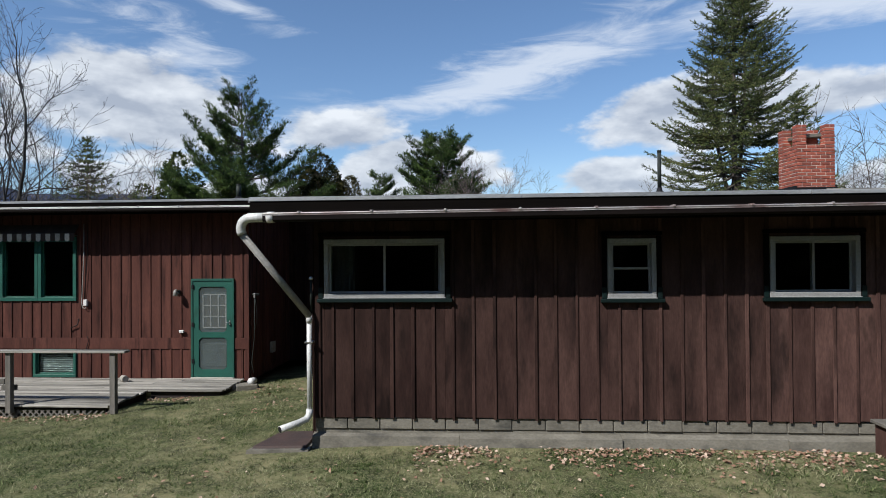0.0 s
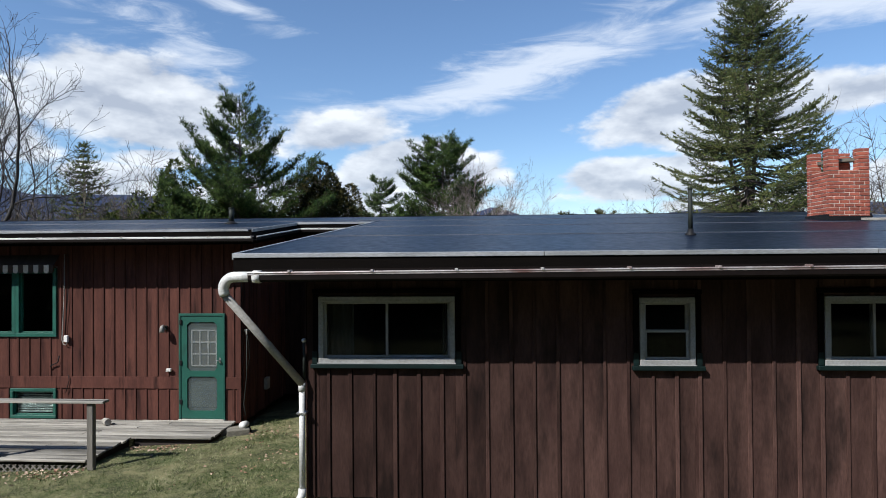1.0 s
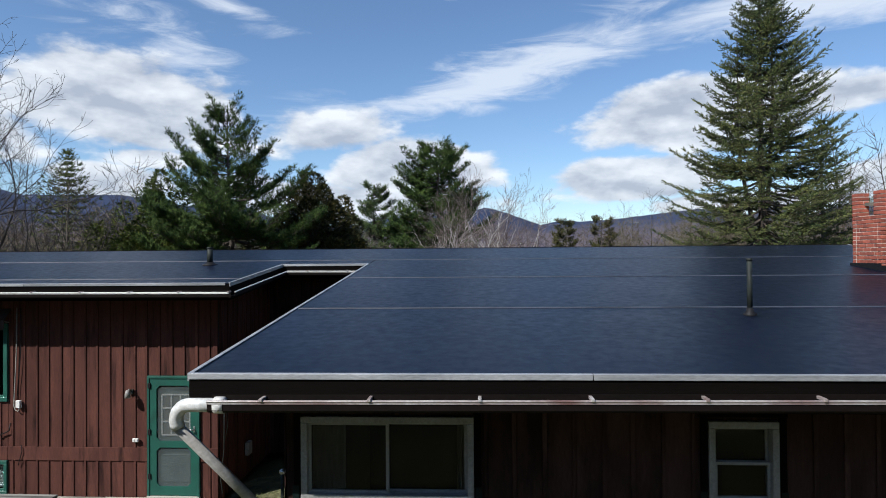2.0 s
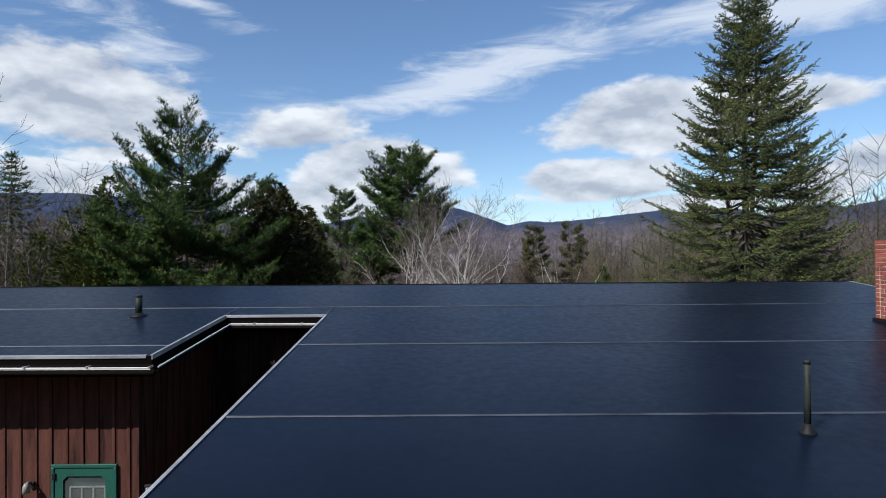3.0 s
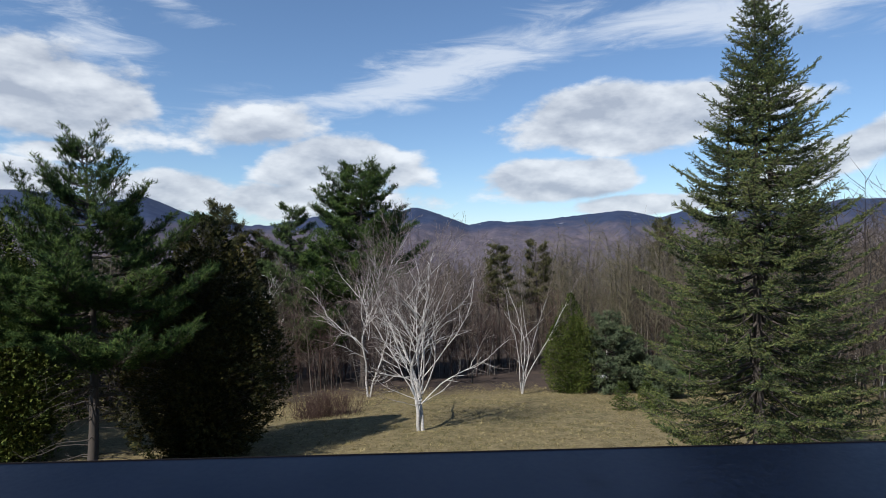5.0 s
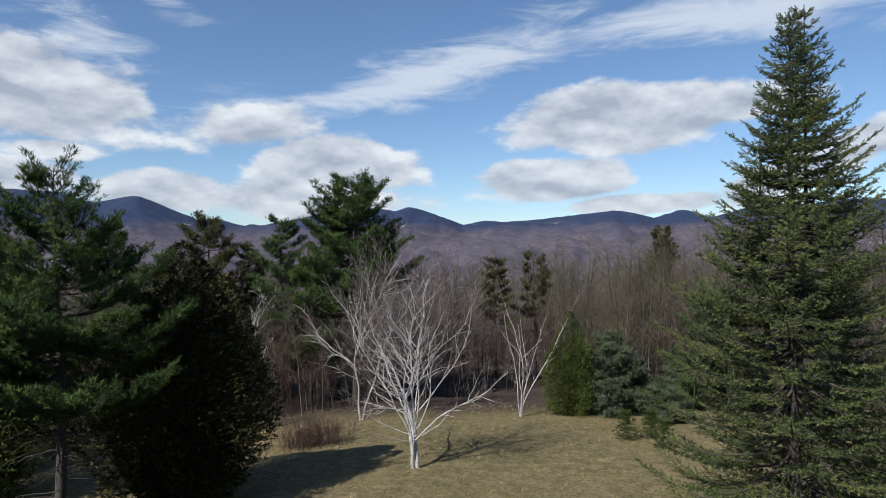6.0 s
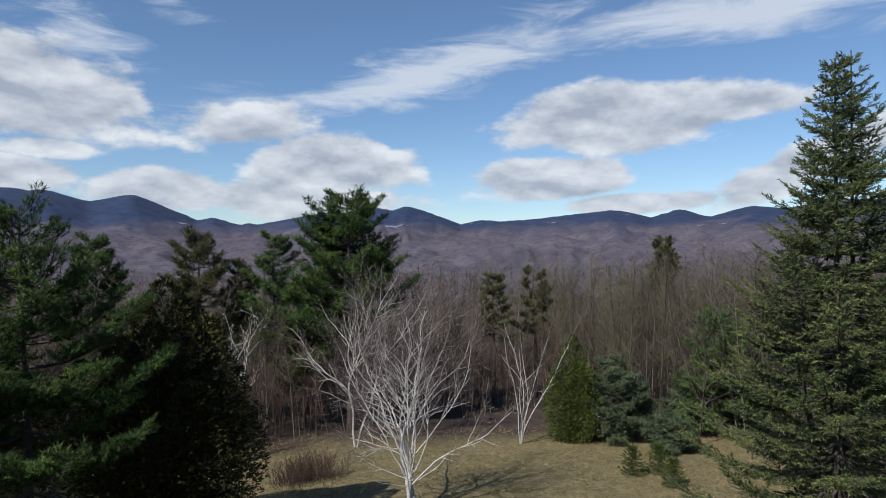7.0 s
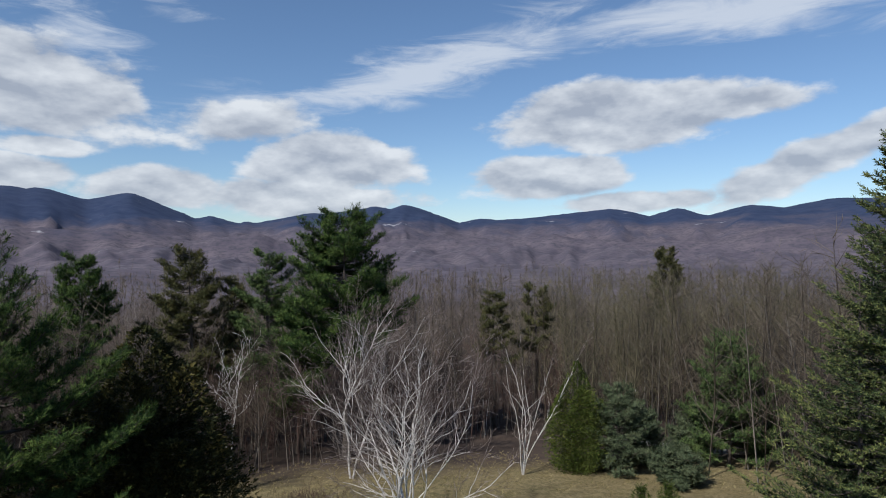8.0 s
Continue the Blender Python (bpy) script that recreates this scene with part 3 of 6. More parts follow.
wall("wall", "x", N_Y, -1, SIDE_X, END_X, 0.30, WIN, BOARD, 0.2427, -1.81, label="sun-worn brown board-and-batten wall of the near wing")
wall("wall", "x", L_Y, -1, FAR_X, WING_X, -0.30, [LEFT_WIN, LOW_WIN, DOOR], BOARD_RED, 0.2165, -8.20, (0.34, 0.57),
     "reddish-brown board-and-batten wall with a belt board")
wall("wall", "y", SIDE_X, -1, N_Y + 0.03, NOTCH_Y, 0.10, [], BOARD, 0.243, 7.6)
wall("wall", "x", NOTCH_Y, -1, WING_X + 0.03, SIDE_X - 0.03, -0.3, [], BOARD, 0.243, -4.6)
wall("wall", "y", WING_X, 1, L_Y + 0.03, NOTCH_Y, -0.30, [], BOARD_RED, 0.2165, 12.6)
plain = Build()
plain.hexa([(END_X - 0.14, N_Y, -0.3), (END_X, N_Y, -0.3), (END_X, BACK_Y, -1), (END_X - 0.14, BACK_Y, -1),
            (END_X - 0.14, N_Y, RZ(N_Y) - THICK), (END_X, N_Y, RZ(N_Y) - THICK), (END_X, BACK_Y, RZ(BACK_Y) - THICK), (END_X - 0.14, BACK_Y, RZ(BACK_Y) - THICK)])
part("wall", plain, BOARD, house)
plain = Build()
plain.hexa([(FAR_X, L_Y, -1), (FAR_X + 0.14, L_Y, -1), (FAR_X + 0.14, BACK_Y, -1), (FAR_X, BACK_Y, -1),
            (FAR_X, L_Y, RZ(L_Y) - THICK), (FAR_X + 0.14, L_Y, RZ(L_Y) - THICK), (FAR_X + 0.14, BACK_Y, RZ(BACK_Y) - THICK), (FAR_X, BACK_Y, RZ(BACK_Y) - THICK)])
part("wall", plain, BOARD, house)
part("wall", Build().box(FAR_X, END_X, BACK_Y - 0.14, BACK_Y, -1.3, RZ(BACK_Y) - THICK), BOARD, house)
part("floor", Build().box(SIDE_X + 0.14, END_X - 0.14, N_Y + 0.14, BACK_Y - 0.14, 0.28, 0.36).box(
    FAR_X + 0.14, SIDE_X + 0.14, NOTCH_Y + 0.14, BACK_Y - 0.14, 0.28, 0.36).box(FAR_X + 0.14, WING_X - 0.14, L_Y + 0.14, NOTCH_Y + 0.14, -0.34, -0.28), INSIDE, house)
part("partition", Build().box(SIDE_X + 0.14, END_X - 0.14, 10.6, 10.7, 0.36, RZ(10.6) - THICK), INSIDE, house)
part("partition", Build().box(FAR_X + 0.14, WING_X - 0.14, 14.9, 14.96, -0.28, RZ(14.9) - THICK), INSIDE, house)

# foundation
foundation = part("foundation", Build().box(SIDE_X + 0.02, END_X, N_Y + 0.02, N_Y + 0.2, -0.5, 0.297).box(
    SIDE_X + 0.02, SIDE_X + 0.2, N_Y + 0.2, NOTCH_Y + 0.1, -0.8, 0.12), CONCRETE, house, "pale concrete block foundation over a rough footing")
rnd = random.Random(5)
x = SIDE_X + 0.005
while x < END_X - 0.05:
    w = min(0.395, END_X - x)
    part("concrete_block", Build().cbox(x + 0.004, x + w - 0.004, N_Y + 0.005 - rnd.uniform(0, 0.01), N_Y + 0.15, 0.155, 0.294, 0.007), CONCRETE, foundation)
    x += w
x = SIDE_X - 0.02
while x < END_X:
    w = rnd.uniform(0.9, 1.9)
    b = Build()
    d, h = rnd.uniform(0.02, 0.10), rnd.uniform(0.12, 0.152)
    y0 = N_Y - 0.04 - d
    b.hexa([(x, y0 - 0.05, -0.4), (min(x + w, END_X), y0 - 0.05, -0.4), (min(x + w, END_X), N_Y + 0.1, -0.4), (x, N_Y + 0.1, -0.4),
            (x, y0 + 0.02, h - 0.05), (min(x + w, END_X), y0 + 0.02, h - 0.04), (min(x + w, END_X), N_Y + 0.1, h), (x, N_Y + 0.1, h)])
    part("footing", b, CONCRETE, foundation)
    x += w + 0.004

# roof
EAVE_Y, EAVE_L, EDGE_A, EDGE_B, NOTCH_R, RIDGE_Y, RIGHT_X, LEFT_X = 6.80, 11.87, -2.63, -4.39, 14.57, 18.28, 8.85, -14.5


def slab(b, x0, x1, y0, y1, top, deep):
    return b.hexa([(x0, y0, RZ(y0) + top - deep), (x1, y0, RZ(y0) + top - deep), (x1, y1, RZ(y1) + top - deep), (x0, y1, RZ(y1) + top - deep),
                   (x0, y0, RZ(y0) + top), (x1, y0, RZ(y0) + top), (x1, y1, RZ(y1) + top), (x0, y1, RZ(y1) + top)])


deck = Build()
slab(deck, EDGE_A, RIGHT_X, EAVE_Y, NOTCH_R, -0.012, THICK - 0.012)
slab(deck, LEFT_X, EDGE_B, EAVE_L, NOTCH_R, -0.012, THICK - 0.012)
slab(deck, LEFT_X, RIGHT_X, NOTCH_R, RIDGE_Y, -0.012, THICK - 0.012)
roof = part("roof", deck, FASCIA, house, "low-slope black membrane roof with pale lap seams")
S1, S2, S3 = 9.60, 12.43, 15.36
for x0, x1, y0, y1 in [(EDGE_A, RIGHT_X, EAVE_Y, S1), (EDGE_A, RIGHT_X, S1, S2), (EDGE_A, RIGHT_X, S2, S3), (LEFT_X, RIGHT_X, S3, RIDGE_Y),
                       (EDGE_B, EDGE_A, NOTCH_R, S3), (LEFT_X, EDGE_B, S2, S3), (LEFT_X, EDGE_B, EAVE_L, S2)]:
    n = max(2, int((x1 - x0) / 0.5))
    b = Build()
    vs, m = [], max(2, int((y1 - y0) / 0.5))
    for j in range(m + 1):
        for i in range(n + 1):
            px, py = x0 + (x1 - x0) * i / n, y0 + (y1 - y0) * j / m
            lift = 0.006 * noise.noise(Vector((px * 0.5, py * 1.1, 7))) if 0 < i < n and 0 < j < m else 0
            vs.append((px, py, RZ(py) + lift))
    b.add(vs, [(j * (n + 1) + i, j * (n + 1) + i + 1, (j + 1) * (n + 1) + i + 1, (j + 1) * (n + 1) + i) for j in range(m) for i in range(n)])
    slab(b, x0, x1, y0, y1, -0.0095, 0.002)
    part("membrane_sheet", b, MEMBRANE, roof, smooth=True)


def lap(x0, x1, y0, y1):
    b = Build()
    if x1 - x0 > y1 - y0:
        n, w, rr = int((x1 - x0) / 0.25), 0.014, random.Random(int(y0 * 10))
        lo = [(x0 + (x1 - x0) * i / n, y0 - w * rr.uniform(0.5, 1.1)) for i in range(n + 1)]
        hi = [(x0 + (x1 - x0) * i / n, y0 + w * rr.uniform(0.3, 0.9)) for i in range(n + 1)]
        vs = [(a, c, RZ(c) + 0.010) for a, c in lo] + [(a, c, RZ(c) + 0.010) for a, c in hi] + [(a, c - 0.01, RZ(c) - 0.004) for a, c in lo]
        b.add(vs, [(i, i + 1, n + 2 + i, n + 1 + i) for i in range(n)] + [(i + 2 * n + 2, i + 2 * n + 3, i + 1, i) for i in range(n)])
    else:
        slab(b, x0 - 0.012, x0 + 0.012, y0, y1, 0.010, 0.012)
    part("lap_seam", b, SEAM, roof)


lap(EDGE_A, RIGHT_X, S1, S1)
lap(EDGE_A, RIGHT_X, S2, S2)
lap(LEFT_X, EDGE_B, S2, S2)
lap(LEFT_X, RIGHT_X, S3, S3)
lap(EDGE_A, EDGE_A, NOTCH_R, S3)
lap(EDGE_B, EDGE_B, NOTCH_R, S3)


def drip_x(x0, x1, y, out, mat=DRIP):
    b = Build().cbox(x0, x1, min(y, y + out * 0.014), max(y, y + out * 0.014), RZ(y) - 0.032, RZ(y) + 0.012, 0.003)
    slab(b, x0, x1, min(y, y - out * 0.022), max(y, y - out * 0.022), 0.012, 0.008)
    part("drip_edge", b, mat, roof)


def drip_y(x, y0, y1, out):
    b = Build()
    slab(b, *sorted((x, x + out * 0.014)), y0, y1, 0.012, 0.060)
    slab(b, *sorted((x, x - out * 0.020)), y0, y1, 0.012, 0.008)
    part("drip_edge", b, DRIP, roof)


for a in np.arange(EDGE_A, RIGHT_X - 0.1, 3.05):
    drip_x(a, min(a + 3.045, RIGHT_X), EAVE_Y, -1)
for a in np.arange(LEFT_X, EDGE_B - 0.1, 3.35):
    drip_x(a, min(a + 3.345, EDGE_B), EAVE_L, -1)
drip_x(EDGE_B, EDGE_A, NOTCH_R, -1)
drip_x(LEFT_X, RIGHT_X, RIDGE_Y, 1, GUTTER)
drip_y(EDGE_A, EAVE_Y, NOTCH_R, -1)
drip_y(EDGE_B, EAVE_L, NOTCH_R, 1)
drip_y(RIGHT_X, EAVE_Y, RIDGE_Y, 1)


def gutter(x0, x1, y, z, rise, mat_lip):
    """A trough along x; rise: how much higher its right end hangs."""
    def run(d0, d1, z0, z1, b):
        return b.hexa([(x0, y + d0, z + z0), (x1, y + d0, z + rise + z0), (x1, y + d1, z + rise + z0), (x0, y + d1, z + z0),
                       (x0, y + d0, z + z1), (x1, y + d0, z + rise + z1), (x1, y + d1, z + rise + z1), (x0, y + d1, z + z1)])
    outline = [(0, 0), (0, -0.07), (0.02, -0.09), (0.09, -0.09), (0.09, 0.03), (0.085, 0.03), (0.085, -0.085), (0.022, -0.085), (0.005, -0.068), (0.005, 0)]
    m = len(outline)
    b = Build().add([(xx, y + q, z + dz + v) for xx, dz in ((x0, 0), (x1, rise)) for q, v in outline],
                    [tuple(range(m)), tuple(range(m, 2 * m))[::-1]] + [(k, k + m, (k + 1) % m + m, (k + 1) % m) for k in range(m)])
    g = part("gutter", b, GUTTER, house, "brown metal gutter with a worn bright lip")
    lip = Build()
    lip.tube([(x0, y - 0.004, z + 0.0), (x1, y - 0.004, z + rise)], 0.009, 8)
    run(-0.006, 0.006, -0.022, 0.0, lip)
    part("gutter_lip", lip, mat_lip, g)
    k = x0 + 0.4
    while k < x1:
        zz = z + rise * (k - x0) / (x1 - x0)
        part("gutter_strap", Build().cbox(k, k + 0.025, y - 0.022, y + 0.09, zz + 0.0, zz + 0.022, 0.002), GUTTER_LIP, g)
        k += 0.81
    return g


gutter(-2.45, 8.75, 6.705, 2.715, 0.055, GUTTER_LIP)
gutter(LEFT_X, -4.36, 11.775, 3.262, -0.03, WHITE)
gutter(-4.26, -2.76, 14.47, 3.50, -0.01, WHITE)
side = Build()
slab(side, -4.285, -4.278, 11.82, 14.47, -0.13, 0.07)
slab(side, -4.37, -4.278, 11.82, 14.47, -0.19, 0.006)
sg = part("gutter", side, GUTTER, house)
lip = Build().tube([(-4.277, 11.82, RZ(11.82) - 0.13), (-4.277, 14.47, RZ(14.47) - 0.13)], 0.012, 8)
part("gutter_lip", lip, WHITE, sg)

# downspout of white pipe with a weathered slanting run
spout = part("downspout", Build().tube([(-2.10, 7.31, 1.50), (-2.10, 7.31, 0.36)], 0.031, 12), PVC, house, "white plastic downspout with a slanting run to the wall", True)
bend = [(-2.33, 6.76, 2.675), (-2.55, 6.76, 2.675)] + [(-2.60 - 0.13 * math.sin(radians(a)), 6.76 + 0.05 * a / 120, 2.545 + 0.13 * math.cos(radians(a))) for a in range(10, 130, 15)]
part("elbow", Build().tube(bend, 0.052, 14), PVC, spout, "white plastic elbow", True)
part("collar", Build().tube([(-2.335, 6.76, 2.675), (-2.41, 6.76, 2.675)], 0.063, 14), PVC, spout, smooth=True)
part("slanting_pipe", Build().tube([bend[-1], (-2.10, 7.31, 1.52)], 0.041, 12), PIPE_GREY, spout, "grey weathered pipe", True)
part("joint", Build().tube([(-2.10, 7.31, 1.53), (-2.10, 7.31, 1.44)], 0.038, 12), PVC, spout, smooth=True)
part("foot_elbow", Build().tube([(-2.10, 7.31, 0.41), (-2.105, 7.305, 0.34), (-2.13, 7.27, 0.295), (-2.20, 7.18, 0.275), (-2.36, 7.00, 0.245)], 0.042, 12), PVC, spout, smooth=True)
# a black disc on the capped end stands for the pipe's dark inside
part("outlet", Build().tube([(-2.358, 7.002, 0.2453), (-2.3615, 6.998, 0.2447)], 0.036, 14), BLACK, spout, "black disc for the dark inside of the pipe end")
part("pipe_clip", Build().cbox(-2.15, -2.05, 7.27, 7.37, 1.20, 1.22, 0.003), STEEL, spout)


def window(x0, x1, z0, z1, y, mat, kind, sill=None, wide=0.055, label=""):
    """A framed window in a wall that faces the lawn. kind: 'slider', 'hung' or 'fixed'."""
    b = Build()
    for a, c, d, e in ((x0, x1, z1 - wide, z1), (x0, x1, z0, z0 + wide), (x0, x0 + wide, z0 + wide, z1 - wide), (x1 - wide, x1, z0 + wide, z1 - wide)):
        b.cbox(a, c, y - 0.055, y + 0.09, d, e, 0.005)
    w = part("window", b, mat, house, label)
    sx0, sx1, sz0, sz1 = x0 + wide, x1 - wide, z0 + wide, z1 - wide
    xm, zm = (sx0 + sx1) / 2, (sz0 + sz1) / 2
    s = 0.026

    def sash(a, c, d, e, yy):
        q = Build()
        for p0, p1, q0, q1 in ((a, c, e - s, e), (a, c, d, d + s), (a, a + s, d + s, e - s), (c - s, c, d + s, e - s)):
            q.cbox(p0, p1, yy, yy + 0.025, q0, q1, 0.003)
        sh = part("sash", q, mat, w)
        pane = part("pane", Build().box(a + s - 0.004, c - s + 0.004, yy + 0.010, yy + 0.015, d + s - 0.004, e - s + 0.004), GLASS, w)
        pane.visible_shadow = False
        return sh

    if kind == "slider":
        sash(sx0, xm + 0.015, sz0, sz1, y - 0.015)
        sash(xm - 0.015, sx1, sz0, sz1, y + 0.018)
    elif kind == "hung":
        sash(sx0, sx1, sz0, zm + 0.012, y - 0.015)
        sash(sx0, sx1, zm - 0.012, sz1, y + 0.018)
    else:
        sash(sx0, sx1, sz0, sz1, y)
    if sill:
        part("sill", Build().cbox(x0 - 0.08, x1 + 0.09, y - 0.085, y - 0.0225, z0 - 0.050, z0 - 0.005, 0.006), sill, w, "dark green painted sill with peeling edges")
        for a, c in ((x0 - 0.062, x0 - 0.004), (x1 + 0.004, x1 + 0.062)):
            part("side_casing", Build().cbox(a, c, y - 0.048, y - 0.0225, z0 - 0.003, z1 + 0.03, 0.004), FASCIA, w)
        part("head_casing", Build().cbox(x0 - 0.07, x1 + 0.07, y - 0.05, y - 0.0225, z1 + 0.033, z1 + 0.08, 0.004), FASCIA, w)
        # peeled green paint left at the foot of the casings
        for a, c in ((x0 - 0.068, x0 - 0.012), (x1 + 0.012, x1 + 0.068)):
            part("casing_foot", Build().cbox(a, c, y - 0.054, y - 0.049, z0 - 0.003, z0 + 0.13, 0.002), sill, w)
        part("ledge", Build().cbox(x0 - 0.01, x1 + 0.01, y - 0.066, y - 0.056, z0 - 0.004, z0 + 0.008, 0.003), VINYL, w)
    return w


window(*WIN[0], N_Y, VINYL, "slider", GREEN_DARK, label="white vinyl sliding window over a dark green sill")
window(*WIN[1], N_Y, VINYL, "hung", GREEN_DARK, label="small white double-hung window over a dark green sill")
window(*WIN[2], N_Y, VINYL, "slider", GREEN_DARK, label="white vinyl sliding window over a dark green sill")
window(-10.20, -9.35, LEFT_WIN[2], LEFT_WIN[3], L_Y, GREEN, "fixed", wide=0.075, label="green-framed window under a striped awning")
window(-9.35, -8.51, LEFT_WIN[2], LEFT_WIN[3], L_Y, GREEN, "fixed", wide=0.075, label="green-framed window under a striped awning")
low = window(*LOW_WIN, L_Y, GREEN, "fixed", wide=0.06, label="low green-framed basement window with drawn blinds")
for k in range(9):
    part("blind_slat", Build().cbox(LOW_WIN[0] + 0.08, LOW_WIN[1] - 0.08, L_Y + 0.05, L_Y + 0.066, -0.15 + 0.046 * k, -0.115 + 0.046 * k, 0.003), SCREEN, low)

# chimney: bricks laid in courses round a mortar core, open crown with corner piers
CH = (6.36, 7.10, 13.0, 13.8)
chimney = part("chimney", Build().box(CH[0] + 0.008, CH[1] - 0.008, CH[2] + 0.008, CH[3] - 0.008, 3.30, 4.425), MORTAR, house, "red brick chimney with four corner piers round an open crown")
brick_cache = {}


def brick(x0, x1, y0, y1, z, rr):
    key = (round(x1 - x0, 3), round(y1 - y0, 3))
    if key not in brick_cache:
        brick_cache[key] = Build().cbox(-key[0] / 2, key[0] / 2, -key[1] / 2, key[1] / 2, 0, 0.058, 0.004).mesh("brick", BRICK)
    ob = part("brick", brick_cache[key], None, chimney)
    ob.matrix_parent_inverse = Matrix.Identity(4)
    ob.location = ((x0 + x1) / 2 + rr.uniform(-0.003, 0.003), (y0 + y1) / 2 + rr.uniform(-0.003, 0.003), z)
    return ob


rr = random.Random(8)
COURSE = 0.0695
for c in range(14):
    z = 3.455 + COURSE * c
    for y0, y1 in ((CH[2], CH[2] + 0.095), (CH[3] - 0.095, CH[3])):
        x, cuts = CH[0], []
        first = 0.19 if c % 2 else 0.095
        while x < CH[1] - 0.02:
            ln = min(first if not cuts else 0.185, CH[1] - x)
            if CH[1] - x - ln < 0.06:
                ln = CH[1] - x
            cuts.append((x, x + ln))
            x += ln
        for a, b_ in cuts:
            brick(a + 0.005 * (a > CH[0]), b_ - 0.005 * (b_ < CH[1] - 0.01), y0, y1, z, rr)
    for x0, x1 in ((CH[0], CH[0] + 0.095), (CH[1] - 0.095, CH[1])):
        y, i = CH[2] + 0.105, 0
        while y < CH[3] - 0.12:
            ln = min(0.20 if (i or c % 2) else 0.10, CH[3] - 0.105 - y)
            brick(x0, x1, y, y + ln - 0.01, z, rr)
            y += ln
            i += 1
for px0, px1 in ((CH[0], CH[0] + 0.19), (CH[1] - 0.19, CH[1])):
    for py0, py1 in ((CH[2], CH[2] + 0.19), (CH[3] - 0.19, CH[3])):
        part("pier_core", Build().box(px0 + 0.008, px1 - 0.008, py0 + 0.008, py1 - 0.008, 4.42, 4.83), MORTAR, chimney)
        for c in range(6):
            z = 4.43 + COURSE * c
            if c % 2:
                brick(px0, px0 + 0.092, py0, py1, z, rr), brick(px1 - 0.092, px1, py0, py1, z, rr)
            else:
                brick(px0, px1, py0, py0 + 0.092, z, rr), brick(px0, px1, py1 - 0.092, py1, z, rr)
part("flue", Build().box(6.58, 6.88, 13.25, 13.55, 4.40, 4.60), BRICK, chimney, "clay flue block")
cap = Build()
cap.hexa([(6.48, 13.12, 4.595), (7.06, 13.14, 4.625), (7.05, 13.68, 4.64), (6.47, 13.66, 4.61), (6.48, 13.12, 4.655), (7.06, 13.14, 4.685), (7.05, 13.68, 4.70), (6.47, 13.66, 4.67)])
part("cap_slab", cap, CONCRETE, chimney, "tilted pale concrete cap slab")
fl = Build()
for x0, x1, y0, y1 in ((CH[0] - 0.03, CH[1] + 0.03, CH[2] - 0.03, CH[2] - 0.004), (CH[0] - 0.03, CH[0] - 0.004, CH[2] - 0.004, CH[3] + 0.03), (CH[1] + 0.004, CH[1] + 0.03, CH[2] - 0.004, CH[3] + 0.03)):
    fl.box(x0, x1, y0, y1, 3.42, 3.56 if x1 - x0 > 0.1 else 3.60)
part("flashing", fl, BLACK, chimney, "black rubber flashing")
board = Build()
board.hexa([(6.80, 12.55, RZ(12.55) + 0.012), (8.55, 12.62, RZ(12.62) + 0.012), (8.55, 12.86, RZ(12.86) + 0.012), (6.82, 12.80, RZ(12.8) + 0.012),
            (6.80, 12.55, RZ(12.55) + 0.05), (8.55, 12.62, RZ(12.62) + 0.045), (8.55, 12.86, RZ(12.86) + 0.045), (6.82, 12.80, RZ(12.8) + 0.05)])
part("plank", board, GREYWOOD, thing("loose_plank", "pale weathered plank lying on the black roof", "plank", at=(7.6, 12.7, 3.41)))


def vent(x, y, top, r, tall_boot, label):
    z = RZ(y)
    v = thing("roof_vent_pipe", label, "vent pipe", at=(x, y, z))
    part("pipe", Build().tube([(x, y, z), (x, y, top)], r, 14), BLACKPIPE, v, smooth=True)
    part("rim", Build().tube([(x, y, top - 0.03), (x, y, top + 0.004)], r * 1.08, 14), BLACKPIPE, v, smooth=True)
    part("boot", Build().tube([(x, y, z - 0.02), (x, y, z + 0.012), (x, y, z + 0.035), (x, y, z + tall_boot)], [r * 2.7, r * 2.5, r * 1.5, r * 1.2], 18), BLACK, v, "black rubber boot", True)


vent(2.54, 9.13, 3.73, 0.028, 0.08, "slim dark vent pipe in a rubber boot on the roof")
vent(-5.92, 14.62, RZ(14.62) + 0.36, 0.058, 0.06, "short black vent pipe on the roof")

# screen door with chamfered panels, and the glazed door behind it
dx0, dx1, dz0, dz1 = DOOR
case = Build()
for a, c, d, e in ((dx0, dx1, dz1 - 0.045, dz1), (dx0, dx0 + 0.04, dz0, dz1 - 0.045), (dx1 - 0.04, dx1, dz0, dz1 - 0.045)):
    case.cbox(a, c, L_Y - 0.06, L_Y + 0.10, d, e, 0.004)
door = part("door", case, GREEN, house, "green wooden screen door with grey mesh panels")
sx0, sx1, sz0, sz1 = dx0 + 0.044, dx1 - 0.044, dz0 + 0.015, dz1 - 0.05
ST, RAIL = 0.115, (0.15, 0.11, 0.115)
mid = sz0 + 0.86
leaf_b = Build()
for a, c, d, e in ((sx0, sx0 + ST, sz0, sz1), (sx1 - ST, sx1, sz0, sz1), (sx0 + ST, sx1 - ST, sz0, sz0 + RAIL[0]), (sx0 + ST, sx1 - ST, mid - RAIL[1] / 2, mid + RAIL[1] / 2),
                   (sx0 + ST, sx1 - ST, sz1 - RAIL[2], sz1)):
    leaf_b.box(a, c, L_Y - 0.045, L_Y - 0.013, d, e)
K = 0.06
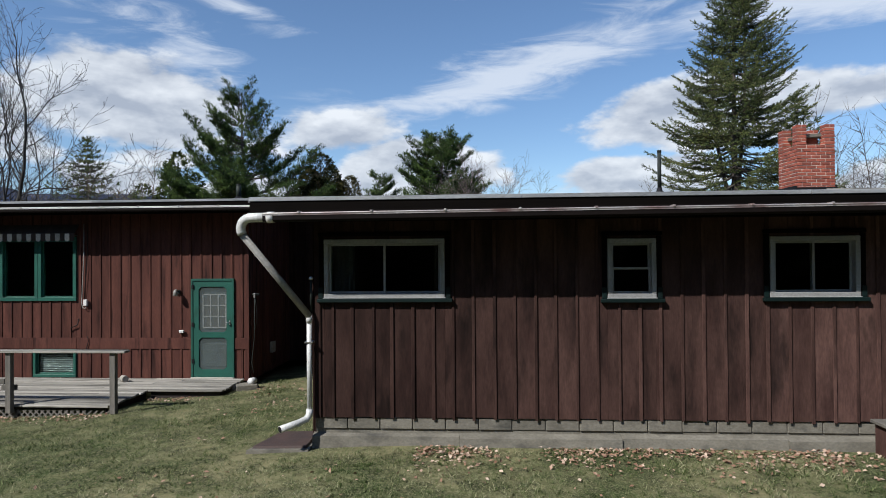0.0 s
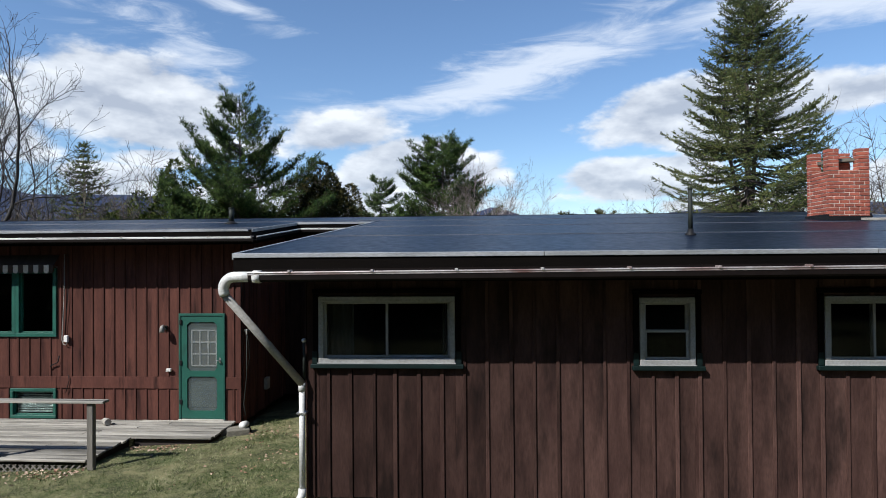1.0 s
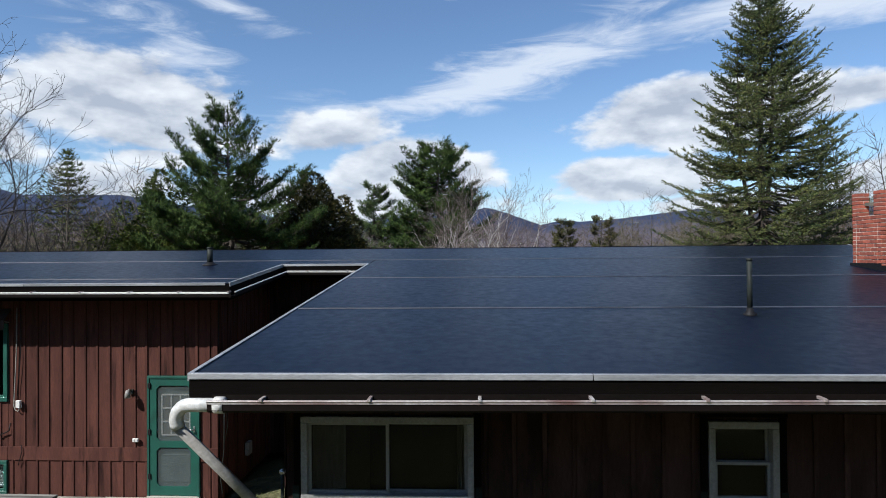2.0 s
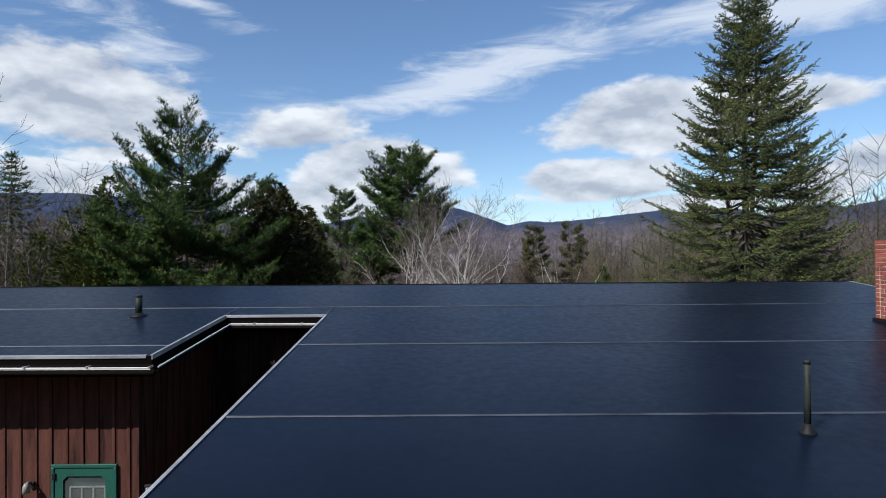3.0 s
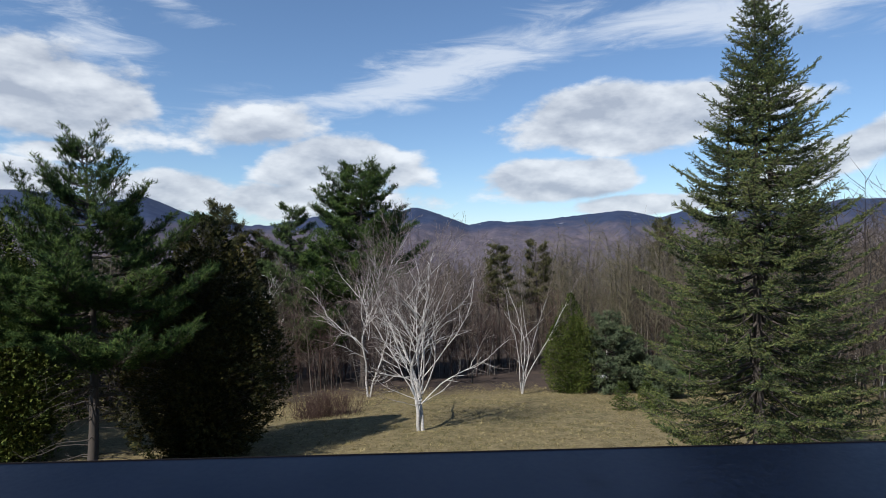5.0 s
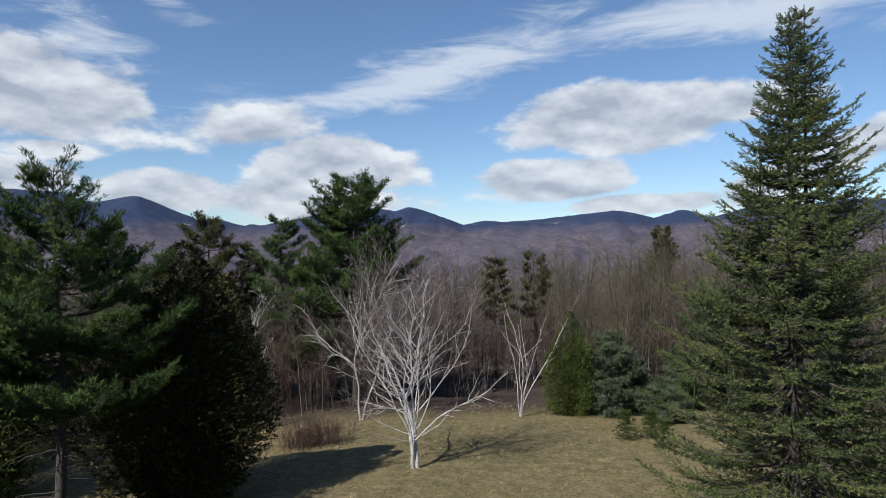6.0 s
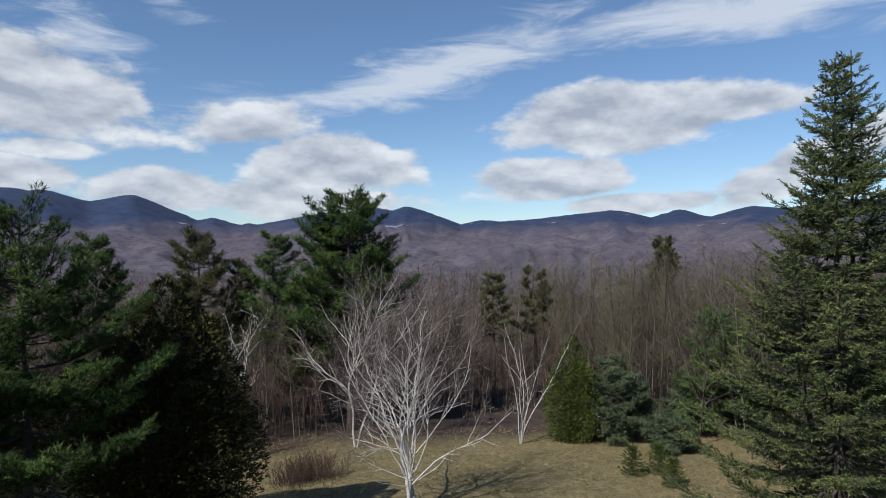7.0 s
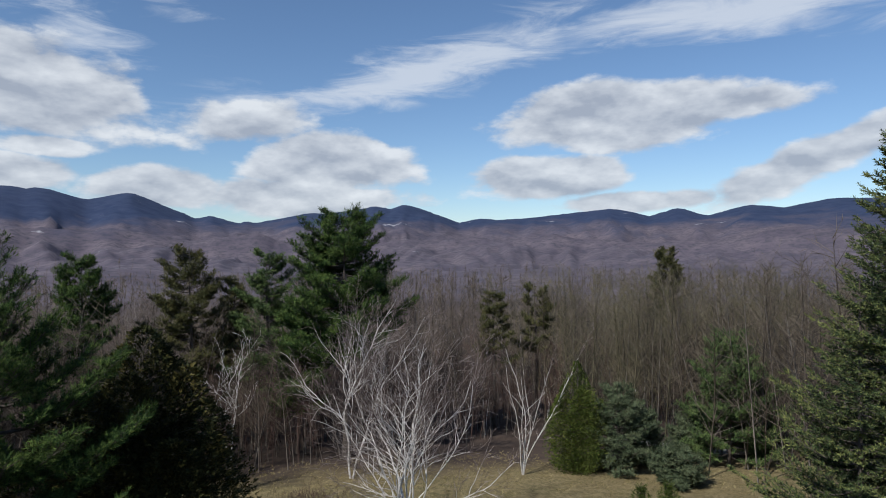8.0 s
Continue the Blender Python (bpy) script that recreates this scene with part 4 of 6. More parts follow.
for z0, z1 in ((sz0 + RAIL[0], mid - RAIL[1] / 2), (mid + RAIL[1] / 2, sz1 - RAIL[2])):
    for x, s in ((sx0 + ST, 1), (sx1 - ST, -1)):
        for z, q in ((z0, 1), (z1, -1)):
            leaf_b.prism([(x, z), (x + s * K, z), (x, z + q * K)], L_Y - 0.0445, L_Y - 0.0135)
part("door_leaf", leaf_b, GREEN, door)
SCREEN_NET = SCREEN.copy()
SCREEN_NET.name = "see_through_screen_mesh"
SCREEN_NET.node_tree.nodes["Principled BSDF"].inputs["Alpha"].default_value = 0.32
for z0, z1 in ((sz0 + RAIL[0], mid - RAIL[1] / 2), (mid + RAIL[1] / 2, sz1 - RAIL[2])):
    part("screen_panel", Build().box(sx0 + ST - 0.01, sx1 - ST + 0.01, L_Y - 0.026, L_Y - 0.022, z0 - 0.01, z1 + 0.01), SCREEN_NET, door, "grey insect screen")
inner = part("inner_door", Build().cbox(dx0 + 0.045, dx1 - 0.045, L_Y + 0.03, L_Y + 0.07, dz0 + 0.01, dz1 - 0.05, 0.003), SCREEN, door, "grey-green inner door with a divided light")
wx0, wx1, wz0, wz1 = -5.81, -5.325, 0.78, 1.46
part("door_light", Build().box(wx0, wx1, L_Y + 0.022, L_Y + 0.028, wz0, wz1), GREYPOST, door)
for k in range(4):
    xx = wx0 + (wx1 - wx0) * k / 3
    part("muntin", Build().cbox(xx - 0.012, xx + 0.012, L_Y + 0.004, L_Y + 0.020, wz0, wz1, 0.002), WHITE, door)
for k in range(4):
    zz = wz0 + (wz1 - wz0) * k / 3
    part("muntin", Build().cbox(wx0, wx1, L_Y + 0.003, L_Y + 0.019, zz - 0.012, zz + 0.012, 0.002), WHITE, door)
part("lower_panel", Build().cbox(-5.86, -5.32, L_Y + 0.012, L_Y + 0.028, -0.02, 0.45, 0.01), SCREEN, door)
for z in (0.05, 0.80, 1.58):
    part("hinge", Build().cbox(sx0 - 0.03, sx0 + 0.02, L_Y - 0.066, L_Y - 0.046, z, z + 0.09, 0.004), BLACK, door)
part("handle", Build().tube([(sx1 - 0.05, L_Y - 0.046, 0.89), (sx1 - 0.05, L_Y - 0.10, 0.89), (sx1 - 0.11, L_Y - 0.105, 0.90)], 0.011, 8), STEEL, door, "chrome lever handle", True)
part("latch_plate", Build().cbox(sx1 - 0.065, sx1 - 0.035, L_Y - 0.052, L_Y - 0.045, 0.84, 0.94, 0.002), STEEL, door)
part("threshold", Build().cbox(dx0, dx1, L_Y - 0.09, L_Y + 0.1, dz0 - 0.02, dz0 + 0.004, 0.004), GREYWOOD, door)

# wall lamp, socket, meter box and cables on the wall
lamp = thing("wall_lamp", "small grey outdoor wall lamp beside the door", "wall lamp", at=(-6.31, L_Y - 0.05, 1.5))
part("mount", Build().cbox(-6.36, -6.27, L_Y - 0.07, L_Y - 0.036, 1.48, 1.56, 0.006), BLACKPIPE, lamp)
part("arm", Build().tube([(-6.315, L_Y - 0.07, 1.55), (-6.315, L_Y - 0.13, 1.57), (-6.315, L_Y - 0.16, 1.54)], 0.015, 8), PIPE_GREY, lamp, smooth=True)
part("shade", Build().tube([(-6.315, L_Y - 0.16, 1.57), (-6.315, L_Y - 0.16, 1.53), (-6.315, L_Y - 0.165, 1.44)], [0.024, 0.042, 0.048], 14), PIPE_GREY, lamp, "grey metal shade", True)
sock = thing("outdoor_socket", "small white weatherproof socket on the wall", "socket", at=(-6.23, L_Y - 0.05, 0.70))
part("box", Build().cbox(-6.285, -6.185, L_Y - 0.085, L_Y - 0.043, 0.675, 0.735, 0.008), WHITE, sock)
part("flap", Build().cbox(-6.28, -6.235, L_Y - 0.092, L_Y - 0.086, 0.68, 0.73, 0.003), PVC, sock)
mbox = thing("cable_box", "small white cable box on the wall beside the window", "cable box", at=(-8.30, L_Y - 0.05, 1.3))
part("box", Build().cbox(-8.33, -8.25, L_Y - 0.10, L_Y - 0.043, 1.24, 1.37, 0.008), WHITE, mbox)
part("cable", Build().tube([(-8.34, L_Y - 0.05, 2.95), (-8.345, L_Y - 0.05, 2.2), (-8.37, L_Y - 0.055, 1.6), (-8.385, L_Y - 0.06, 1.28), (-8.35, L_Y - 0.07, 1.20), (-8.30, L_Y - 0.07, 1.18), (-8.27, L_Y - 0.07, 1.24)], 0.009, 7), PIPE_GREY, mbox, smooth=True)
part("cable", Build().tube([(-8.27, L_Y - 0.05, 2.95), (-8.265, L_Y - 0.05, 2.3), (-8.29, L_Y - 0.05, 1.9), (-8.32, L_Y - 0.05, 1.65), (-8.34, L_Y - 0.05, 1.37)], 0.006, 6), BLACK, mbox, smooth=True)
part("cable", Build().tube([(-8.26, L_Y - 0.055, 0.60), (-8.24, L_Y - 0.06, 0.50), (-8.28, L_Y - 0.06, 0.36), (-8.32, L_Y - 0.05, 0.25)], 0.007, 6), BLACK, mbox, smooth=True)
hook = thing("wall_hook", "bent iron hook on the wall below the window", "hook", at=(-8.55, L_Y - 0.04, 0.8))
part("rod", Build().tube([(-8.62, L_Y - 0.03, 0.70), (-8.62, L_Y - 0.06, 0.78), (-8.52, L_Y - 0.065, 0.82), (-8.47, L_Y - 0.06, 0.85), (-8.47, L_Y - 0.03, 0.97)], 0.010, 7), BLACK, hook, smooth=True)

# striped awning over the window
awning = thing("awning", "striped cloth awning with a scalloped edge over the window", "awning", at=(-9.35, L_Y, 2.8))
k = 0
x = -10.42
while x < -8.50:
    w = 0.104
    b = Build()
    b.hexa([(x, L_Y - 0.20, 2.745), (x + w, L_Y - 0.20, 2.745), (x + w, L_Y - 0.045, 2.93), (x, L_Y - 0.045, 2.93),
            (x, L_Y - 0.20, 2.752), (x + w, L_Y - 0.20, 2.752), (x + w, L_Y - 0.045, 2.937), (x, L_Y - 0.045, 2.937)])
    # every canopy strip takes the dark cloth: the eave's shade as colour
    ob = part("canopy_strip", b, AWN_DARK, awning)
    outline = [(x + 0.002, 2.745), (x + 0.002, 2.64)] + [(x + w / 2 - (w / 2 - 0.002) * math.cos(radians(a)), 2.635 - 0.05 * math.sin(radians(a))) for a in range(20, 180, 20)] + [(x + w - 0.002, 2.64), (x + w - 0.002, 2.745)]
    part("valance", Build().prism(outline, L_Y - 0.208, L_Y - 0.201), AWN_LIGHT if k % 2 else AWN_DARK, ob)
    x += w
    k += 1
part("frame_bar", Build().tube([(-10.42, L_Y - 0.195, 2.735), (-8.48, L_Y - 0.195, 2.735)], 0.010, 8), STEEL, awning)
for a in (-10.40, -8.50):
    part("frame_arm", Build().tube([(a, L_Y - 0.195, 2.735), (a, L_Y - 0.03, 2.70)], 0.009, 6), STEEL, awning)

# a curtain in the near window
cur = thing("curtain", "pale gathered curtain inside the window", "curtain", at=(-1.75, N_Y + 0.2, 2.4))
n = 24
for x0, x1 in ((-1.90, -1.60), (-0.62, -0.48)):
    vs = []
    for z in (1.62, 2.05, 2.48):
        for i in range(n + 1):
            vs.append((x0 + (x1 - x0) * i / n, N_Y + 0.22 + 0.022 * math.sin(i * 1.55) + 0.01 * math.sin(i * 0.7), z))
    vs += [(a, b + 0.006, c) for a, b, c in vs]
    o = 3 * (n + 1)
    fs = [(r * (n + 1) + i, r * (n + 1) + i + 1, (r + 1) * (n + 1) + i + 1, (r + 1) * (n + 1) + i) for r in range(2) for i in range(n)]
    fs += [tuple(q + o for q in reversed(f)) for f in fs]
    part("curtain_leaf", Build().add(vs, fs), CURTAIN, cur, smooth=True)
part("curtain_rod", Build().tube([(-1.95, N_Y + 0.22, 2.49), (-0.45, N_Y + 0.22, 2.49)], 0.012, 8), STEEL, cur)

# ---- the deck ----
DZ = -0.255
dk = thing("deck", "weathered grey wooden deck with a step-back corner", "deck", at=(-8, 11.3, -0.5))
rr = random.Random(12)
y = L_Y - 0.06
row = 0
while y > 10.06:
    x_right = -4.90 if y > 11.28 else -6.32
    x = -13.6
    cuts = [x]
    while x < x_right - 0.01:
        x = min(x_right, x + rr.uniform(2.4, 4.2))
        if x_right - x < 0.7:
            x = x_right
        cuts.append(x)
    for a, c in zip(cuts, cuts[1:]):
        dz = rr.uniform(-0.004, 0.004)
        part("deck_board", Build().cbox(a + 0.003, c - 0.003 + (rr.uniform(-0.015, 0.015) if c == x_right else 0), y - 0.117, y, DZ - 0.036 + dz, DZ + dz, 0.006), GREYWOOD, dk)
    y -= 0.14
    row += 1
for x0, x1, yy in ((-6.32, -4.98, 11.36), (-13.6, -6.42, 10.12)):
    part("rim_joist", Build().cbox(x0, x1, yy, yy + 0.04, DZ - (0.19 if x1 > -6 else 0.085), DZ - 0.042, 0.005), SHEATHING, dk)
part("rim_joist", Build().cbox(-5.02, -4.98, 11.42, L_Y - 0.06, DZ - 0.19, DZ - 0.042, 0.005), SHEATHING, dk)
part("rim_joist", Build().cbox(-6.46, -6.42, 10.17, 11.36, DZ - 0.19, DZ - 0.042, 0.005), SHEATHING, dk)
for x in (-5.0, -6.36, -8.05, -10.0, -12.0):
    yy = 11.41 if x > -6 else 10.17
    x -= 0.07
    part("deck_post", Build().cbox(x - 0.045, x + 0.045, yy, yy + 0.09, ground_z(x, yy) - 0.15, DZ - 0.045, 0.006), GREYPOST, dk)
railing = thing("deck_railing", "weathered grey deck railing with a flat cap rail", "railing", at=(-8, 10, 0.3))
for x in (-6.20, -8.03, -10.4, -12.7):
    part("post", Build().cbox(x - 0.05, x + 0.05, 9.94, 10.025, DZ - 0.12, 0.648, 0.007), GREYPOST, railing)
part("cap_rail", Build().cbox(-13.4, -5.96, 9.90, 10.06, 0.650, 0.688, 0.006), GREYWOOD, railing)
part("bracket", Build().cbox(-8.22, -7.95, 10.03, 10.07, 0.00, 0.09, 0.005), GREYPOST, railing)
part("mid_rail", Build().cbox(-13.4, -8.16, 10.03, 10.068, 0.10, 0.19, 0.005), GREYPOST, railing)
lattice = thing("lattice_skirt", "crossed wooden lattice under the deck edge", "lattice", at=(-8, 10.07, -0.5))
x = -13.4
while x < -6.50:
    for s in (-1, 1):
        b = Build()
        z1, z0 = DZ - 0.088, DZ - 0.318
        run = 0.23 * s
        yy = 10.046 + (0.010 if s > 0 else 0)
        b.hexa([(x, yy, z0), (x + 0.036, yy, z0), (x + 0.036, yy + 0.008, z0), (x, yy + 0.008, z0),
                (x + run, yy, z1), (x + run + 0.036, yy, z1), (x + run + 0.036, yy + 0.008, z1), (x + run, yy + 0.008, z1)])
        part("lath", b, GREYPOST, lattice)
    x += 0.105
log = thing("log_round", "pale sawn log round standing on the deck", "log", at=(-7.24, 12.0, DZ))
part("log", Build().tube([(-7.30, 12.05, DZ + 0.062), (-7.22, 11.98, DZ + 0.064), (-7.17, 11.94, DZ + 0.066)], [0.060, 0.066, 0.062], 14), GREYWOOD, log)
blocks = [(-4.86, 12.02, 0.12), (-4.66, 11.88, -0.2), (-4.83, 12.10, 0.35)]
for i, (x, y, a) in enumerate(blocks[:2]):
    z = ground_z(x, y)
    t = thing("concrete_block", "loose grey concrete block beside the deck", "concrete block", "loose blocks by the deck", at=(x, y, z))
    b = Build().cbox(-0.2, 0.2, -0.07, 0.07, -0.02, 0.11, 0.012)
    ob = part("block", b, CONCRETE, t)
    ob.matrix_parent_inverse = Matrix.Identity(4)
    t.rotation_euler = (0, 0, a + 0.6)
z = ground_z(-4.60, 12.05)
pot = thing("white_pot", "round white plastic pot lying by the deck", "pot", at=(-4.6, 12.0, z))
part("pot", Build().tube([(-4.60, 12.12, z + 0.15), (-4.60, 12.06, z + 0.155), (-4.60, 11.93, z + 0.165), (-4.60, 11.925, z + 0.165), (-4.60, 11.95, z + 0.165)], [0.055, 0.062, 0.072, 0.062, 0.055], 18), PVC, pot, smooth=True)
part("saucer", Build().tube([(-4.60, 12.14, z + 0.0), (-4.60, 12.14, z + 0.10)], [0.09, 0.05], 12), BLACK, pot)
cord = thing("pull_cord", "grey cord hanging from a hook at the wall's corner", "cord", at=(-4.6, 12.2, 1.4))
part("cord", Build().tube([(-4.66, 12.30, 1.45), (-4.66, 12.28, 0.6), (-4.70, 12.24, 0.1), (-4.63, 12.15, z + 0.3)], 0.008, 6), BLACKPIPE, cord, smooth=True)
part("loop", Build().tube([(-4.66, 12.30, 1.45), (-4.62, 12.30, 1.2), (-4.61, 12.30, 0.95), (-4.65, 12.29, 0.75)], 0.004, 6), BLACKPIPE, cord, smooth=True)
part("pulley", Build().cbox(-4.675, -4.645, 12.28, 12.32, 1.40, 1.50, 0.008), PIPE_GREY, cord)
part("cord_bracket", Build().cbox(WING_X + 0.044, -4.63, 12.46, 12.50, 1.44, 1.48, 0.004).tube([(-4.65, 12.48, 1.46), (-4.66, 12.30, 1.47)], 0.008, 6), BLACKPIPE, cord)
vbox = thing("wall_box", "small grey utility box on the shaded side wall", "utility box", at=(WING_X + 0.05, 13.6, 0.2))
part("box", Build().cbox(WING_X + 0.044, WING_X + 0.12, 13.5, 13.68, 0.10, 0.34, 0.008), PIPE_GREY, vbox)

# corner pole, hatch pad and step by the near wing
pole = thing("corner_pole", "dark pole with a knob at the wing's corner", "pole", at=(-2.06, 7.3, 1.8))
part("rod", Build().tube([(-2.085, 7.345, 1.56), (-2.085, 7.345, 1.96)], 0.016, 8), BLACKPIPE, pole, smooth=True)
part("knob", Build().tube([(-2.085, 7.345, 1.95), (-2.085, 7.345, 1.965), (-2.085, 7.345, 1.985), (-2.085, 7.345, 1.995)], [0.012, 0.026, 0.026, 0.01], 10), STEEL, pole, smooth=True)
pad = thing("splash_pad", "dark rusty hatch plate on a concrete curb under the downspout", "hatch", at=(-2.45, 7.5, 0))
curb = Build()
curb.hexa([(-2.86, 7.16, -0.25), (-2.07, 7.16, -0.25), (-2.07, 7.9, -0.25), (-2.70, 7.9, -0.25), (-2.83, 7.18, -0.055), (-2.09, 7.18, -0.04), (-2.09, 7.88, -0.03), (-2.67, 7.88, -0.045)])
part("curb", curb, CONCRETE, pad)
plate = Build()
plate.hexa([(-2.78, 7.24, -0.052), (-2.12, 7.24, -0.038), (-2.12, 7.84, -0.028), (-2.63, 7.84, -0.04), (-2.77, 7.25, -0.024), (-2.13, 7.25, -0.01), (-2.13, 7.83, 0.0), (-2.62, 7.83, -0.012)])
part("plate", plate, RUST, pad, "dark rust-brown plate")
step = thing("wooden_step", "low weathered brown wooden step against the wall", "step", at=(4.7, 6.9, 0))
for k, (y0, y1, zt) in enumerate(((6.95, 7.22, 0.38), (6.66, 6.93, 0.20))):
    part("tread", Build().cbox(4.28, 5.5, y0 - 0.02, y1, zt - 0.04, zt, 0.006), GREYPOST, step)
    part("riser", Build().cbox(4.30, 5.48, y0, y0 + 0.03, zt - 0.18 if k == 0 else -0.05, zt - 0.042, 0.004), BOARD, step)
for x in (4.32, 5.42):
    part("stringer", Build().cbox(x, x + 0.04, 6.97, 7.2, -0.1, 0.338, 0.004), BOARD, step)

# ---- trees ----


def unit(v):
    return v / np.maximum(np.linalg.norm(v, axis=-1, keepdims=True), 1e-9)


def brush(n, length, spread, width, lean=0.6, seed=0):
    """A small spray along +x: n slim leaves round its axis."""
    g = np.random.default_rng(seed)
    v, f = [], []
    for k in range(n):
        a = 2 * math.pi * (k * 0.382 + g.uniform(-0.05, 0.05))
        s = length * (k + 0.2) / n * 0.75
        out = np.array([lean, math.cos(a), math.sin(a)])
        out /= np.linalg.norm(out)
        side = np.cross(out, (1, 0, 0.01))
        side /= np.linalg.norm(side)
        root = np.array([s, 0, 0])
        tip = root + out * spread * g.uniform(0.75, 1.2)
        v += [root - side * width * 0.5, root + side * width * 0.5, tip]
        f.append((3 * k, 3 * k + 1, 3 * k + 2))
    return np.array(v), np.array(f)


def fan(n, length, width, seed=0):
    """A flat drooping spray of scale leaves along +x."""
    g = np.random.default_rng(seed)
    v, f = [], []
    for k in range(n):
        a = (k / (n - 1) - 0.5) * 1.9
        ln = length * (1 - 0.45 * abs(a)) * g.uniform(0.8, 1.1)
        d = np.array([math.cos(a), math.sin(a), g.uniform(-0.35, 0.25)])
        s = np.array([-math.sin(a), math.cos(a), g.uniform(-0.4, 0.4)]) * width
        i = len(v)
        v += [np.zeros(3), d * ln * 0.55 + s, d * ln, d * ln * 0.55 - s]
        f += [(i, i + 1, i + 2), (i, i + 2, i + 3)]
    return np.array(v), np.array(f)


def scatter(template, at, way, size, g):
    """Copies of a template at places, along ways, as one set of corners and triangles."""
    tv, tf = template
    at, way = np.asarray(at, float), unit(np.asarray(way, float))
    n = len(at)
    ref = g.normal(size=(n, 3))
    y = unit(np.cross(way, ref))
    z = np.cross(way, y)
    size = np.broadcast_to(np.asarray(size, float), (n,))[:, None, None]
    v = at[:, None, :] + size * (tv[None, :, 0:1] * way[:, None] + tv[None, :, 1:2] * y[:, None] + tv[None, :, 2:3] * z[:, None])
    f = tf[None] + (np.arange(n) * len(tv))[:, None, None]
    return v.reshape(-1, 3), f.reshape(-1, 3)


def flat_scatter(template, at, way, size, g, tilt=0.35):
    """As scatter, with the sprays lying roughly level."""
    tv, tf = template
    at, way = np.asarray(at, float), unit(np.asarray(way, float))
    n = len(at)
    up = unit(np.array([0, 0, 1.0]) + tilt * g.normal(size=(n, 3)))
    y = unit(np.cross(up, way))
    z = np.cross(way, y)
    size = np.broadcast_to(np.asarray(size, float), (n,))[:, None, None]
    v = at[:, None, :] + size * (tv[None, :, 0:1] * way[:, None] + tv[None, :, 1:2] * y[:, None] + tv[None, :, 2:3] * z[:, None])
    f = tf[None] + (np.arange(n) * len(tv))[:, None, None]
    return v.reshape(-1, 3), f.reshape(-1, 3)


def sticks(segs, n=3):
    """Tapered bars from rows of two ends and two radii, as corners and triangles."""
    s = np.asarray(segs, float)
    p0, p1, r0, r1 = s[:, 0:3], s[:, 3:6], s[:, 6], s[:, 7]
    d = unit(p1 - p0)
    ref = np.where(np.abs(d[:, 2:3]) > 0.9, np.array([[1.0, 0, 0]]), np.array([[0, 0, 1.0]]))
    a = unit(np.cross(d, ref))
    b = np.cross(d, a)
    v = []
    for p, r in ((p0, r0), (p1, r1)):
        for k in range(n):
            t = 2 * math.pi * k / n
            v.append(p + r[:, None] * (math.cos(t) * a + math.sin(t) * b))
    v = np.stack(v, 1)
    f = []
    for k in range(n):
        j = (k + 1) % n
        f += [(k, n + k, n + j), (k, n + j, j)]
    f = np.array(f)[None] + (np.arange(len(s)) * 2 * n)[:, None, None]
    return v.reshape(-1, 3), f.reshape(-1, 3)


def spikes(segs):
    """Three-sided bars that run out to a point."""
    s = np.asarray(segs, float)
    p0, p1, r0 = s[:, 0:3], s[:, 3:6], s[:, 6]
    d = unit(p1 - p0)
    ref = np.where(np.abs(d[:, 2:3]) > 0.9, np.array([[1.0, 0, 0]]), np.array([[0, 0, 1.0]]))
    a = unit(np.cross(d, ref))
    b = np.cross(d, a)
    v = [p0 + r0[:, None] * (math.cos(t) * a + math.sin(t) * b) for t in (0, 2.1, 4.2)] + [p1]
    f = np.array([(0, 1, 3), (1, 2, 3), (2, 0, 3)])[None] + (np.arange(len(s)) * 4)[:, None, None]
    return np.stack(v, 1).reshape(-1, 3), f.reshape(-1, 3)


def joined(sets):
    vs, fs, n = [], [], 0
    for v, f in sets:
        vs.append(v)
        fs.append(f + n)
        n += len(v)
    return np.concatenate(vs), np.concatenate(fs)


def bar(segs, pts, r0, r1):
    """Adds a bending bar along points to a list of segments."""
    m = len(pts) - 1
    for i in range(m):
        a, b = r0 + (r1 - r0) * i / m, r0 + (r1 - r0) * (i + 1) / m
        segs.append((*pts[i], *pts[i + 1], a, b))


def tree(name, at, label, category, trunk, crown=None, bark=BARK_DARK, leaf=PINE, limbs=None, group="", sides=7):
    t = thing(name, label, category, group, at=at)
    part("trunk", fast_mesh("trunk", *sticks(trunk, sides), bark, True), None, t)
    if limbs is not None and len(limbs):
        tagged(part("branchwork", fast_mesh("branchwork", *sticks(limbs, 4), bark, True), None, t), kind="stuff")
    if crown is not None:
        part("crown", fast_mesh("crown", *crown, leaf), None, t)
    for c in t.children:
        c.matrix_parent_inverse = Matrix.Identity(4)
    return t


SPRIG = brush(10, 0.20, 0.072, 0.026, 1.0, 1)
PINE_TUFT = brush(8, 0.18, 0.17, 0.026, 0.9, 2)
CEDAR_FAN = fan(3, 0.32, 0.045, 3)


